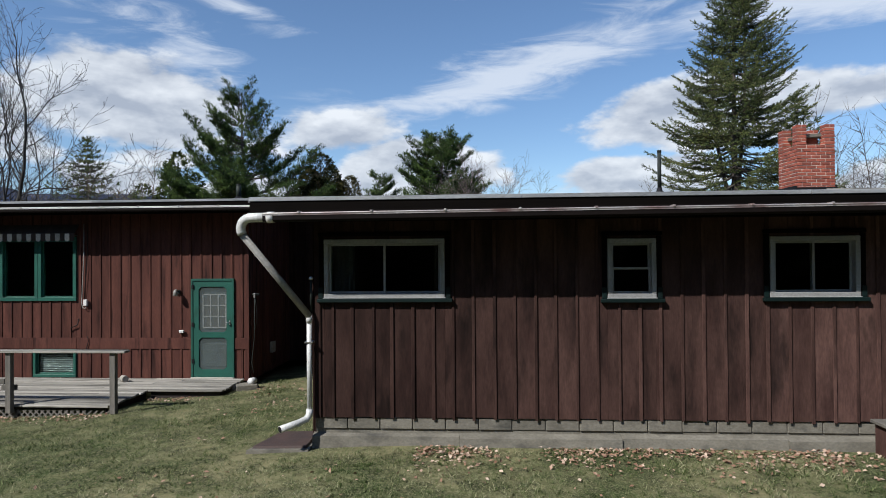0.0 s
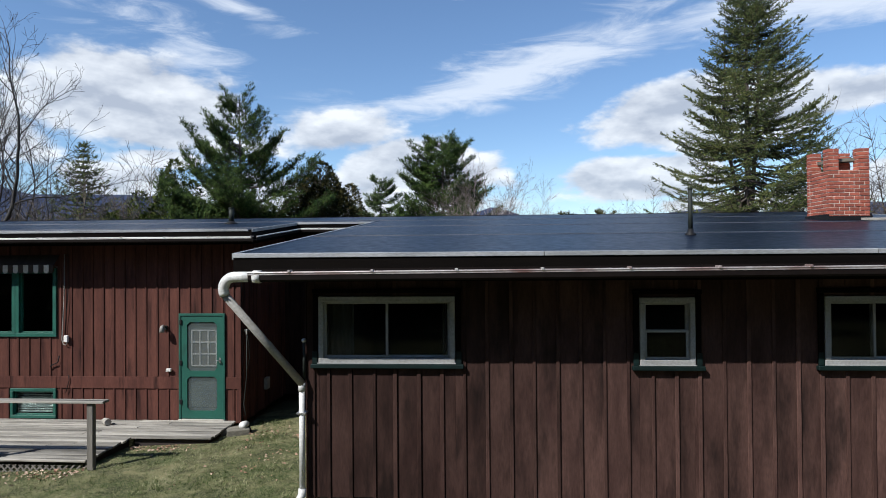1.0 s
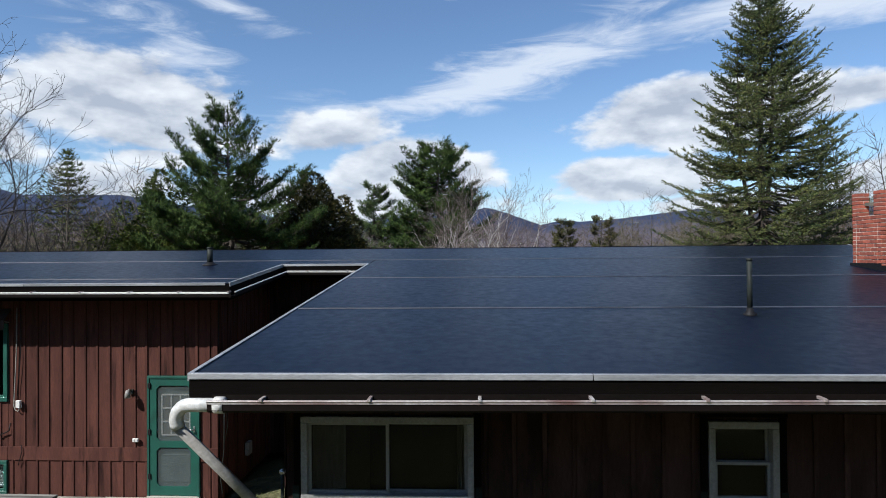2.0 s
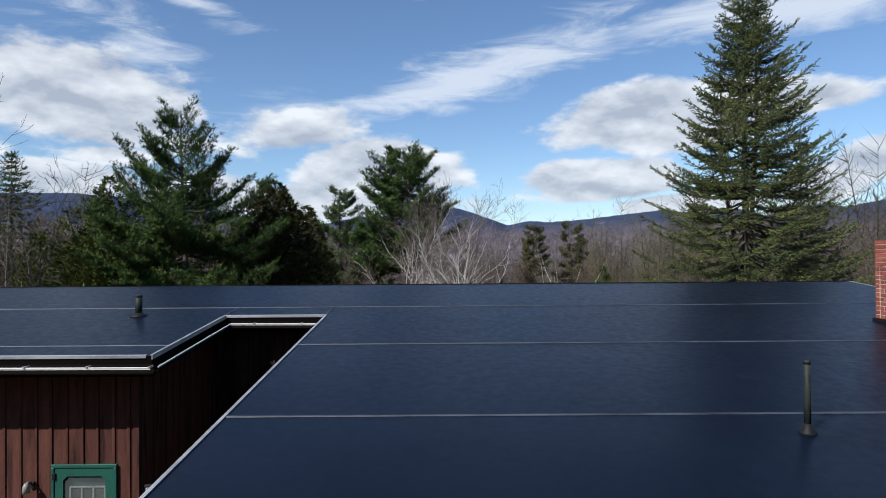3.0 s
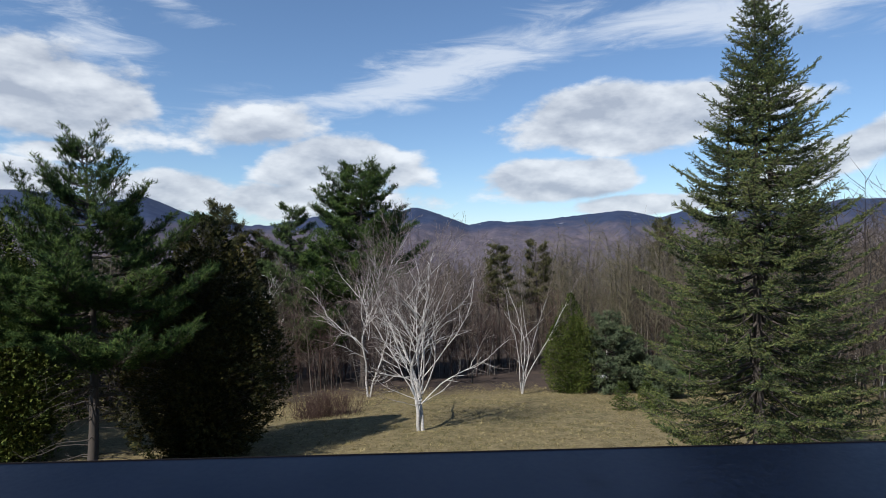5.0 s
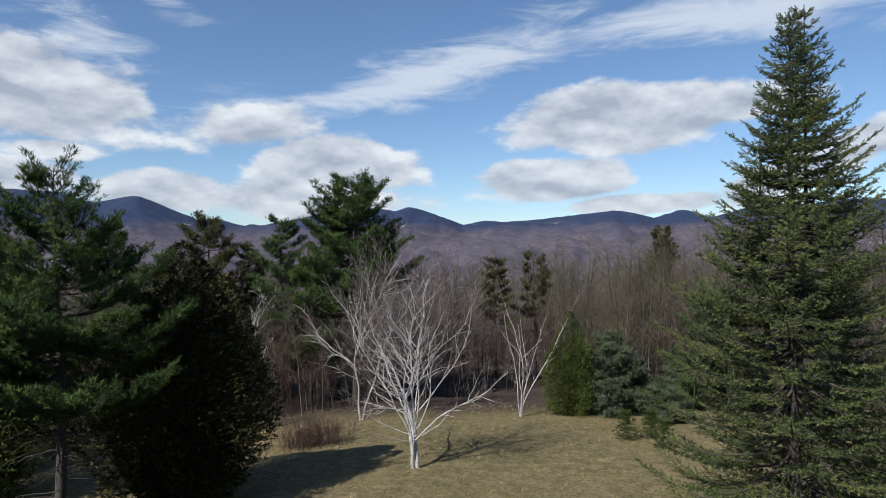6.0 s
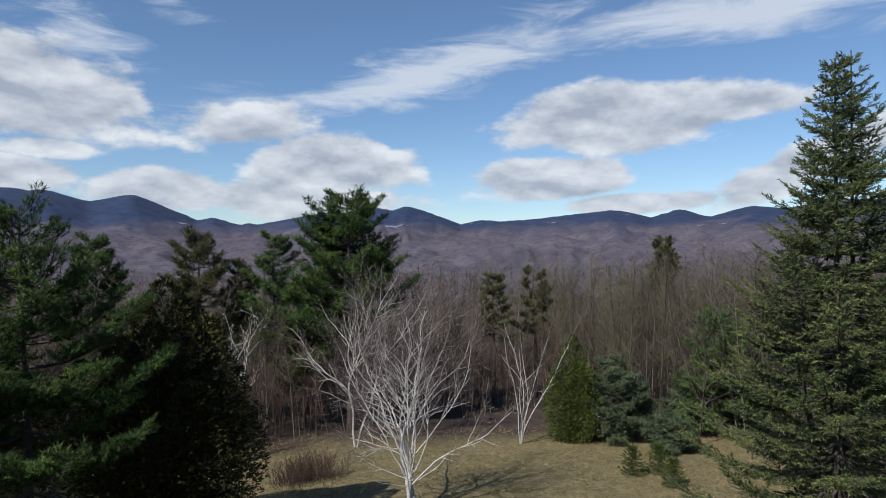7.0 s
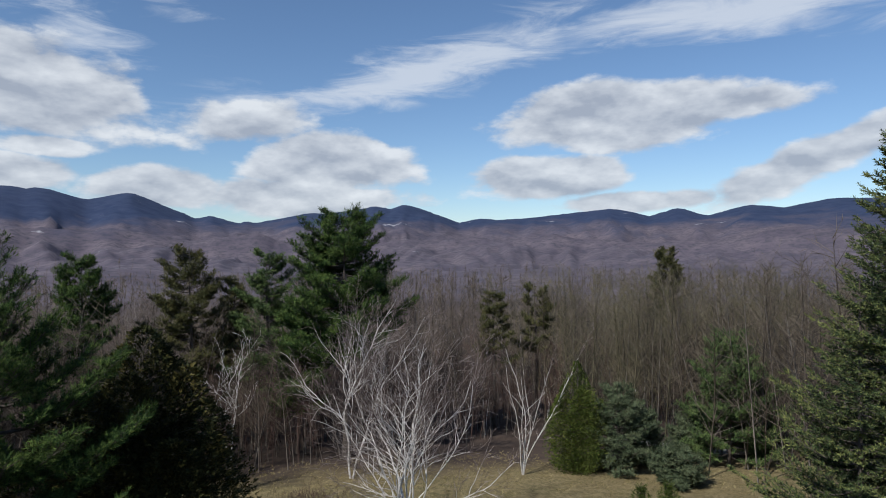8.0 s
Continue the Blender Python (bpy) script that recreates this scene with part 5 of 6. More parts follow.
def spruce_tree(name, at, height, reach, seed, label, levels=46, leaders=((0, 0, 1.0),), sprig=1.0, step=0.15, leaf=SPRUCE, low=0.05, tiers=(7, 11)):
    """A spruce: whorls of boughs that droop and lift at their tips, with side twigs full of short needles."""
    g = np.random.default_rng(seed)
    trunk, limbs, ta, tw = [], [], [], []
    for n_l, (lx, ly, frac) in enumerate(leaders):
        h = height * frac
        base = np.array([0.0, 0, 0]) if n_l == 0 else np.array([lx * 0.15, ly * 0.15, height * 0.30])
        pts = [base + np.array([lx * s, ly * s, 0]) * (1 if n_l else 0) + np.array([0, 0, (h - base[2]) * s]) for s in np.linspace(0, 1, 9)]
        if n_l:
            pts = [base + np.array([lx * min(1, 2.2 * s), ly * min(1, 2.2 * s), (h - base[2]) * s]) for s in np.linspace(0, 1, 9)]
        bar(trunk, pts, (0.012 * height) * (1 if n_l == 0 else 0.5), 0.012)
        z0 = height * low if n_l == 0 else height * 0.50
        count = int(levels * (h - z0) / height)
        for i in range(count):
            q = (i + g.uniform(0, 0.25)) / count
            z = z0 + (h - z0) * q ** 0.82
            f = (h - z) / height
            r = reach * (1.0 - (1 - min(1.0, f * 1.12)) ** 1.35) * (0.62 + 0.38 * min(1, z / (0.2 * height)))
            s = (z - base[2]) / (h - base[2])
            cx = np.array([np.interp(s, np.linspace(0, 1, 9), [p[a] for p in pts]) for a in range(2)])
            z_whorl, twist = z, g.uniform(0, 6.28)
            n_b = int(g.integers(*tiers))
            for k in range(n_b):
                z = z_whorl + g.normal() * 0.05
                if n_l and g.random() < 0.4:
                    continue
                a = twist + 2 * math.pi * (k + g.uniform(-0.3, 0.3)) / n_b
                ln = max(0.22, r * g.uniform(0.66, 1.05))
                rise = 0.46 * (1 - f) ** 1.6 - 0.10 - 0.28 * max(0.0, f - 0.45) + g.normal() * 0.04
                d = np.array([math.cos(a), math.sin(a)])
                ss = np.linspace(0, 1, 6)
                bend = [np.array([*(cx + d * ln * u), z + ln * (rise * u - 0.13 * math.sin(math.pi * u) + 0.09 * u ** 3)]) for u in ss]
                bar(limbs, bend, 0.010 + 0.010 * ln, 0.005)
                bend = np.array(bend)
                u = 0.14 + 0.05 * g.random()
                while u < 1.0:
                    p = np.array([np.interp(u, ss, bend[:, c]) for c in range(3)])
                    fw = unit(np.array([np.interp(min(1, u + 0.1), ss, bend[:, c]) for c in range(3)]) - p + 1e-6 * d.sum())
                    lt = (0.15 + 0.19 * ln * (1 - u) ** 0.7) * g.uniform(0.6, 1.25)
                    bare = u < 0.32 and f > 0.3
                    for sgn in (-1, 1):
                        if bare and g.random() < 0.65:
                            continue
                        sd = np.array([-d[1] * sgn, d[0] * sgn, g.uniform(-0.20, 0.06)])
                        w = unit(0.75 * fw + 0.8 * sd)
                        m = max(1, int(lt / (0.13 * sprig)))
                        for e in range(m):
                            ta.append(p + w * lt * (e + 0.3) / m)
                            tw.append(w + 0.22 * g.normal(size=3))
                        if lt > 0.25:
                            limbs.append((*p, *(p + w * lt), 0.006, 0.003))
                    ta.append(p)
                    tw.append(fw + 0.25 * g.normal(size=3))
                    u += step * sprig / ln * g.uniform(0.75, 1.25)
                ta.append(bend[-1])
                tw.append(bend[-1] - bend[-2])
    size = g.uniform(0.8, 1.25, len(ta)) * sprig
    return tree(name, at, label, "spruce tree", trunk, scatter(SPRIG, ta, tw, size, g), BARK_DARK, leaf, limbs)


def pine_tree(name, at, height, seed, label, boughs, tuft=1.0, density=1.0, leaf=PINE, dead=0, lean=(0, 0), fork=False):
    """A white pine: long uneven boughs that sweep up at their ends, with tufts in cloudy plates.
    boughs: (height share, length, bearing in degrees, rise)."""
    g = np.random.default_rng(seed)
    trunk, limbs, ta, tw = [], [], [], []

    def stem(s):
        return np.array([lean[0] * s + 0.12 * math.sin(5 * s), lean[1] * s + 0.1 * math.sin(4 * s + 1), height * s])

    bar(trunk, [stem(s) for s in np.linspace(0, 1, 12)], 0.016 * height, 0.02)
    for share, ln, bearing, rise in boughs:
        p0, a = stem(share), radians(bearing)
        d = np.array([math.sin(a), math.cos(a), 0])
        ss = np.linspace(0, 1, 7)
        sway = g.uniform(-0.12, 0.12)
        pts = np.array([p0 + d * ln * u + np.array([-d[1], d[0], 0]) * sway * ln * math.sin(2 * u) + np.array([0, 0, ln * (rise * u + 0.22 * u * u - 0.12 * math.sin(math.pi * u))]) for u in ss])
        bar(limbs, list(pts), 0.020 + 0.014 * ln, 0.010)
        n_sub = max(5, int(9 * ln * density))
        for k in range(n_sub):
            u = 0.16 + 0.84 * (k + g.random()) / n_sub
            p = np.array([np.interp(u, ss, pts[:, c]) for c in range(3)])
            fw = unit(np.array([np.interp(min(1, u + 0.08), ss, pts[:, c]) for c in range(3)]) - p + d * 1e-3)
            sd = np.array([-d[1], d[0], 0]) * (1 if k % 2 else -1)
            w = unit(fw * g.uniform(0.5, 1.0) + sd * g.uniform(0.3, 1.0) + np.array([0, 0, g.uniform(0.0, 0.40)]))
            sl = ln * 0.36 * (1.15 - 0.7 * u) * g.uniform(0.6, 1.25) + 0.25
            q = p + w * sl
            limbs.append((*p, *q, 0.014, 0.006))
            cross = unit(np.cross(w, (0, 0, 1.0)) + 1e-6)
            for side in (-1, 0, 1):
                tip = w if side == 0 else unit(w + cross * side * g.uniform(0.5, 0.9))
                root = p + w * sl * (0.0 if side == 0 else g.uniform(0.25, 0.5))
                tl = sl * (1.0 if side == 0 else 0.5)
                m = max(2, int(tl * 5.5 / tuft * density))
                for e in range(m):
                    v = 0.36 + 0.68 * (e + g.random()) / m
                    ta.append(root + tip * tl * v + g.normal(size=3) * np.array([0.08, 0.08, 0.035]) * tuft)
                    tw.append(tip + np.array([0, 0, 0.55]) + 0.30 * g.normal(size=3))
    for k in range(dead):
        s, a, ln = g.uniform(0.06, 0.42), g.uniform(0, 6.28), g.uniform(1.0, 3.2)
        p = stem(s)
        d = np.array([math.sin(a), math.cos(a), 0])
        pts = [p + d * ln * u + np.array([0, 0, ln * (0.05 * u - 0.25 * u * u + g.uniform(-0.03, 0.03))]) for u in np.linspace(0, 1, 5)]
        bar(limbs, pts, 0.03, 0.008)
        for e in range(4):
            u = g.uniform(0.4, 1)
            q = p + d * ln * u + np.array([0, 0, -0.2 * ln * u * u])
            limbs.append((*q, *(q + unit(d + g.normal(size=3) * 0.6) * g.uniform(0.3, 0.8)), 0.009, 0.004))
    crown = scatter(PINE_TUFT, ta, tw, g.uniform(0.75, 1.35, len(ta)) * tuft, g)
    return tree(name, at, label, "pine tree", trunk, crown, BARK_DARK, leaf, limbs)


def cone_boughs(g, lo, hi, reach, n, rise=(0.0, 0.55), skew=1.0):
    """Boughs for a fuller pine."""
    out = []
    for k in range(n):
        s = lo + (hi - lo) * (k + g.random()) / n
        r = reach * (1 - (s - lo) / (1.03 - lo)) ** 0.45 * g.uniform(0.6, 1.10)
        out.append((s, max(0.35, r), g.uniform(0, 360), rise[0] + (rise[1] - rise[0]) * (s - lo) / (hi - lo) + g.uniform(-0.06, 0.06)))
    return out


def cedar_tree(name, at, height, radius, seed, label, n, size, leaf, egg=0.42, hang=0.4, lumps=0.42):
    """A dense cedar: overlapping fans over a cluster of upright plumes, with dark hollows."""
    g = np.random.default_rng(seed)
    trunk, limbs, ta, tw = [], [], [], []
    bar(trunk, [np.array([0.05 * math.sin(3 * s), 0.04 * math.sin(4 * s), height * 0.95 * s]) for s in np.linspace(0, 1, 7)], 0.018 * height, 0.02)
    # upright lobes, each a plume with its own tip
    plumes = [(0.0, 0.0, 1.0, 0.52)]
    for k in range(15):
        a, q = k * 2.4 + g.uniform(-0.4, 0.4), math.sqrt((k + 0.6) / 15) * 0.66
        plumes.append((math.cos(a) * q, math.sin(a) * q, (1 - 0.52 * q ** 1.7) * g.uniform(0.78, 1.0), g.uniform(0.34, 0.50)))
    for px, py, tall, wide in plumes:
        m = int(n * wide * tall / sum(p[2] * p[3] for p in plumes))
        for k in range(m):
            z = g.random() ** 0.95
            prof = (min(1.0, (z + 0.05) / egg) ** 0.5) * (max(0.0, 1 - max(0.0, z - egg) / (1 - egg)) ** 0.52)
            a = g.uniform(0, 2 * math.pi)
            bump = 1 + lumps * noise.noise(Vector((px * 9 + math.cos(a) * 1.6, py * 9 + math.sin(a) * 1.6, z * height * tall * 0.8 + seed)))
            r = radius * wide * prof * bump * (1 - 0.45 * g.random() ** 2)
            p = np.array([px * radius * (0.5 + 0.5 * min(1, z * 2)) + math.cos(a) * r, py * radius * (0.5 + 0.5 * min(1, z * 2)) + math.sin(a) * r, z * height * tall + 0.1])
            ta.append(p)
            tw.append(np.array([math.cos(a) + px, math.sin(a) + py, 0.9 - hang + 0.5 * (z - 0.5)]) + 0.35 * g.normal(size=3))
            if k % 60 == 0:
                limbs.append((0, 0, max(0.1, p[2] - 0.5 * r - 0.5), *p, 0.03, 0.008))
    n = len(ta)
    crown = scatter(CEDAR_FAN, ta, tw, g.uniform(0.7, 1.3, n) * size, g)
    return tree(name, at, label, "cedar tree", trunk, crown, BARK_DARK, leaf, limbs)


def stemmed_segments(g, height, stems, lean, thick, boughs=13, twigs=6, reach=0.30, low=0.22, curl=1.0, foot=(2, 5), clump=0.010):
    """Segments of a leafless tree whose stems run to the top and carry boughs and twigs along them."""
    segs = []
    for k in range(stems):
        a = 2 * math.pi * (k + g.uniform(-0.35, 0.35)) / stems
        out = np.array([math.cos(a), math.sin(a), 0.0])
        tilt = lean * g.uniform(0.25, 1.3)
        h = height * g.uniform(0.70, 1.0)
        ss = np.linspace(0, 1, 15)
        # a short upright foot, then an outward elbow that straightens up again
        d, p = np.array([0.0, 0, 1.0]), out * clump * height * g.uniform(0.3, 1.2) * (stems > 1)
        path, elbow = [p], int(g.integers(*foot)) if stems > 1 else 2
        for i in range(14):
            if i == elbow:
                d = unit(d + out * (0.15 + 1.9 * tilt))
            elif i > elbow:
                d = unit(d + np.array([0, 0, 0.04 + 0.13 * tilt]))
            d = unit(d + g.normal(size=3) * (0.10 if i >= elbow else 0.03) * curl * np.array([1, 1, 0.4]))
            p = p + d * h / 14 * (1 + 0.2 * tilt)
            path.append(p)
        path = np.array(path)
        r0 = height * thick * g.choice([0.5, 0.7, 0.9, 1.25])
        rad = np.maximum(r0 * (1 - ss) ** 1.3, 0.008)
        for i in range(14):
            segs.append((*path[i], *path[i + 1], rad[i], rad[i + 1]))
        for j in range(boughs):
            u = low + (0.98 - low) * (j + g.random()) / boughs
            p = np.array([np.interp(u, ss, path[:, c]) for c in range(3)])
            b = g.uniform(0, 2 * math.pi)
            d = unit(np.array([math.cos(b), math.sin(b), g.uniform(0.5, 1.7)]) + 0.8 * out * tilt)
            ln = height * reach * (1.08 - 0.85 * u) * g.uniform(0.55, 1.25) + 0.4
            rb = max(0.006, min(0.5 * np.interp(u, ss, rad), 0.0075 * ln))
            q = p
            for e in range(5):
                d = unit(d + g.normal(size=3) * 0.13 + np.array([0, 0, 0.13]))
                nx = q + d * ln / 5
                ra, rc = rb * (1 - 0.16 * e), rb * (1 - 0.16 * (e + 1))
                segs.append((*q, *nx, ra, rc))
                for w in range(int(g.integers(1, twigs // 2 + 1))):
                    t0 = q + (nx - q) * g.random()
                    d2 = unit(d + unit(g.normal(size=3)) * 0.75 + np.array([0, 0, 0.25]))
                    l2 = ln * g.uniform(0.12, 0.34)
                    m2 = t0 + d2 * l2 * 0.5
                    d3 = unit(d2 + g.normal(size=3) * 0.22 + np.array([0, 0, 0.1]))
                    segs.append((*t0, *m2, rc * 0.5, rc * 0.36))
                    segs.append((*m2, *(m2 + d3 * l2 * 0.5), rc * 0.36, 0.002))
                    if l2 > 0.5:
                        d4 = unit(d2 + unit(g.normal(size=3)) * 0.7)
                        segs.append((*m2, *(m2 + d4 * l2 * 0.45), rc * 0.3, 0.002))
                q = nx
    return np.array(segs)


def stemmed_tree(name, at, seed, label, category, bark, twig, group="", cut=0.02, fine=0.006, **kw):
    g = np.random.default_rng(seed)
    s = stemmed_segments(g, **kw)
    s[:, 6:8] = np.maximum(s[:, 6:8], fine)
    big = s[:, 6] > cut
    t = thing(name, label, category, group, at=at)
    part("trunk", fast_mesh("trunk", *sticks(s[big], 6), bark, True), None, t)
    tagged(part("branchwork", fast_mesh("branchwork", *sticks(s[~big], 3), twig), None, t), kind="stuff")
    for c in t.children:
        c.matrix_parent_inverse = Matrix.Identity(4)
    return t


def limbed_segments(g, limbs, step, wiggle, bushy, spread=1.0):
    """Segments of a leafless tree: given limbs that wander and turn upwards, forking into ever finer shoots; and the limb that each belongs to."""
    segs, owner = [], []

    def grow(p, d, ln, r, level):
        n = max(3, int(ln / (step * (1.0, 0.85, 0.7, 0.55)[level])))
        for i in range(n):
            s = (i + 1) / n
            lift = 0.02 + 0.055 * (1 - d[2]) if level == 0 else 0.035
            d = unit(d + g.normal(size=3) * wiggle * (0.95, 1.35, 1.5, 1.5)[level] + np.array([0, 0, lift]))
            q = p + d * ln / n
            ra, rb = r * (1 - i / n) ** 1.1 + 0.004, r * (1 - s) ** 1.1 + 0.004
            segs.append((*p, *q, ra, rb))
            if level < 3 and s > (0.22, 0.18, 0.12)[level] and g.random() < bushy * (1.0, 0.95, 0.8)[level]:
                for twin in range(2 if level and g.random() < 0.25 else 1):
                    turn = unit(np.cross(d, g.normal(size=3)))
                    way = unit(d + turn * g.uniform(0.55, 1.25) + np.array([0, 0, 0.10]))
                    child = ln * (1.04 - s * 0.78) * g.uniform(0.26, 0.60) * (spread if level == 0 else 1.0)
                    if child > 0.25:
                        grow(q, way, child, min(rb * 0.55, 0.0015 + 0.0056 * child), level + 1)
            p = q

    for n_l, (z, bearing, lean, ln, r) in enumerate(limbs):
        a, t = radians(bearing), radians(lean)
        d = np.array([math.sin(a) * math.sin(t), math.cos(a) * math.sin(t), math.cos(t)])
        foot = np.array([math.sin(a), math.cos(a), 0]) * (r * 1.05 if z < 0.5 and len(limbs) > 1 else min(0.1, r))
        first = len(segs)
        grow(foot + np.array([0, 0, z]), d, ln, r, 0)
        owner.extend([n_l] * (len(segs) - first))
    return np.array(segs), np.array(owner)


def limbed_tree(name, at, seed, label, category, bark, twig, limbs, group="", cut=0.013, fine=0.0072, step=0.42, wiggle=0.115, bushy=0.84, slim=0.45, spread=1.0):
    s, owner = limbed_segments(np.random.default_rng(seed), [(*row[:4], row[4] * slim) for row in limbs], step, wiggle, bushy, spread)
    s[:, 6:8] = np.maximum(s[:, 6:8], fine)
    big = s[:, 6] > cut
    t = thing(name, label, category, group, at=at)
    for n_l, row in enumerate(limbs):
        kind = "stem" if row[0] < 0.5 else "limb"
        part(kind, fast_mesh(kind, *sticks(s[big & (owner == n_l)], 6), bark, True), None, t)
    tagged(part("branchwork", fast_mesh("branchwork", *sticks(s[~big], 3), twig), None, t), kind="stuff")
    for c in t.children:
        c.matrix_parent_inverse = Matrix.Identity(4)
    return t


def on_ground(x, y, sink=0.05):
    return (x, y, ground_z(x, y) - sink)


# the tall spruce past the house, and the darker one behind it
spruce_tree("spruce_tree", on_ground(10.45, 26.5), 17.1, 4.8, 11, "tall dense spruce with two leaders and drooping boughs", 46,
            ((0, 0, 0.985), (0.45, 0.12, 1.0), (-0.70, 0.1, 0.80)), step=0.12, sprig=1.12, tiers=(6, 10))
spruce_tree("spruce_tree", on_ground(16.2, 33.0), 12.6, 3.9, 12, "broad dark spruce with dead lower boughs", 30, sprig=1.5, step=0.20)
spruce_tree("spruce_tree", on_ground(22.2, 33.8), 6.5, 2.6, 13, "low grey-green spruce at the field's edge", 20, sprig=1.5, step=0.20, leaf=BLUEGREY)

# the spreading pine on the other side
g0 = np.random.default_rng(3)
main = [(0.40, 3.0, 280, 0.05), (0.44, 3.4, 95, 0.02), (0.47, 2.8, 200, 0.08), (0.50, 4.2, 275, 0.12), (0.53, 3.4, 120, 0.10), (0.56, 3.8, 255, 0.18),
        (0.60, 3.9, 88, 0.34), (0.62, 2.4, 180, 0.2), (0.64, 3.6, 285, 0.42), (0.66, 3.0, 60, 0.3), (0.69, 2.2, 220, 0.4), (0.71, 3.2, 272, 0.62),
        (0.74, 2.2, 90, 0.55), (0.77, 2.0, 300, 0.6), (0.79, 1.9, 110, 0.55), (0.82, 1.7, 250, 0.7), (0.85, 1.3, 70, 0.8), (0.88, 1.2, 280, 0.9),
        (0.90, 1.0, 160, 0.9), (0.93, 0.9, 20, 1.0), (0.95, 0.8, 240, 1.2), (0.98, 0.6, 90, 1.2)]
main += [(g0.uniform(0.38, 0.58), g0.uniform(2.8, 4.6), g0.uniform(0, 360), g0.uniform(-0.12, 0.15)) for k in range(15)]
main += [(g0.uniform(0.5, 0.97), 0, g0.uniform(0, 360), g0.uniform(0.2, 0.6)) for k in range(21)]
main = [(s, 1.12 * ln if ln else (1.06 - s) * 5.2 + 0.4, b, r) for s, ln, b, r in main]
pine_tree("pine_tree", on_ground(-15.1, 38.2), 16.0, 21, "wide white pine with long uneven boughs", main, 1.12, 1.3, PINE, 60)
# pines farther down the slope
for x, y, top, reach, seed, tf, leaf, low in [(-4.9, 73.0, 16.4, 6.8, 31, 1.6, PINE, 0.42), (-13.4, 79.6, 12.8, 4.9, 32, 1.7, PINE_SOFT, 0.28), (-21.0, 79.2, 12.9, 5.4, 33, 1.8, PINE_BROWN, 0.25),
                                              (10.7, 82.7, 8.3, 2.6, 34, 1.7, PINE_BROWN, 0.50), (16.3, 86.5, 8.7, 2.6, 35, 1.7, PINE_BROWN, 0.50), (45.0, 114.6, 13.0, 4.0, 36, 2.2, PINE_BROWN, 0.30),
                                              (-30.0, 76.0, 12.4, 3.8, 37, 1.8, PINE, 0.40), (-9.8, 76, 8.5, 3.4, 38, 1.7, PINE, 0.25), (-17.5, 83, 9.8, 3.0, 39, 1.8, PINE_BROWN, 0.30)]:
    zb = ground_z(x, y)
    gg = np.random.default_rng(seed)
    pine_tree("pine_tree", on_ground(x, y), top - zb, seed, "full white pine at the wood's edge" if leaf is not PINE_BROWN else "olive-brown pine in the bare wood",
              cone_boughs(gg, low, 0.99, reach, 84 if reach > 6 else 56 if reach > 2.8 else 26, (-0.12, 0.26)), tf, 1.0, leaf, 14)
# young pines and bushes at the field's edge
for x, y, high, reach, seed, leaf, label in [(18.6, 65.4, 7.2, 3.0, 131, BLUEGREY, "rounded blue-green young pine at the field's edge"), (21.6, 67.4, 4.6, 2.0, 132, BLUEGREY, "low blue-green young pine at the field's edge"),
                                             (28.7, 66.1, 11.4, 4.3, 133, PINE_SOFT, "soft green young pine before the bare wood"), (26.8, 69.0, 3.2, 2.4, 134, BLUEGREY, "low grey-green bushy pine at the field's edge"),
                                             (21.4, 60.5, 2.6, 2.2, 135, BLUEGREY, "low grey-green bushy pine at the field's edge"), (33.5, 70.0, 8.0, 3.4, 136, PINE_SOFT, "soft green young pine before the bare wood")]:
    gg = np.random.default_rng(seed)
    pine_tree("young_pine", on_ground(x, y), high, seed, label, cone_boughs(gg, 0.06, 0.97, reach, 54, (-0.05, 0.55)), 1.4, 0.95, leaf, 0)
# cedars
cedar_tree("cedar_tree", on_ground(-11.5, 43.2), 13.2, 5.4, 41, "dark dense cedar with a bronze-green crown", 46000, 0.76, CEDAR_DARK, egg=0.45, lumps=0.32)
cedar_tree("cedar_tree", on_ground(-28.5, 50.0), 13.0, 4.8, 42, "broad dark green cedar", 17000, 0.95, CEDAR, egg=0.34, lumps=0.6)
cedar_tree("cedar_tree", on_ground(-22.4, 44.0), 13.9, 4.7, 46, "dark green cedar beside the pine", 18000, 0.95, CEDAR, egg=0.34, lumps=0.6)
cedar_tree("cedar_tree", on_ground(15.2, 66.0), 9.3, 3.1, 43, "pointed yellow-green cedar at the field's edge", 19000, 0.56, CEDAR, egg=0.25, hang=0.2, lumps=1.0)
# birches: limbs as start height, bearing, lean from upright, length, radius
limbed_tree("birch_tree", on_ground(0.55, 46.6), 51, "many-stemmed white birch with low spreading limbs on the field", "birch tree", BIRCH, BIRCH_TWIG, [
    (0.0, 265, 2, 13.6, 0.29), (0.0, 85, 3, 13.2, 0.28), (1.7, 272, 40, 10.6, 0.10), (2.1, 250, 20, 11.8, 0.10), (2.6, 300, 10, 12.0, 0.09), (1.7, 88, 52, 8.6, 0.10),
    (2.2, 100, 38, 10.2, 0.09), (1.9, 60, 25, 11.6, 0.10), (2.6, 120, 11, 11.8, 0.09), (2.0, 10, 22, 11.0, 0.08), (2.1, 180, 25, 10.2, 0.08), (1.9, 285, 80, 5.2, 0.05),
    (1.7, 75, 82, 4.4, 0.05), (1.6, 235, 84, 4.0, 0.045), (3.0, 330, 15, 11.0, 0.08), (3.4, 75, 13, 10.8, 0.08), (2.8, 270, 32, 10.4, 0.08), (3.2, 95, 31, 10.0, 0.08)],
    bushy=0.90, fine=0.0070)
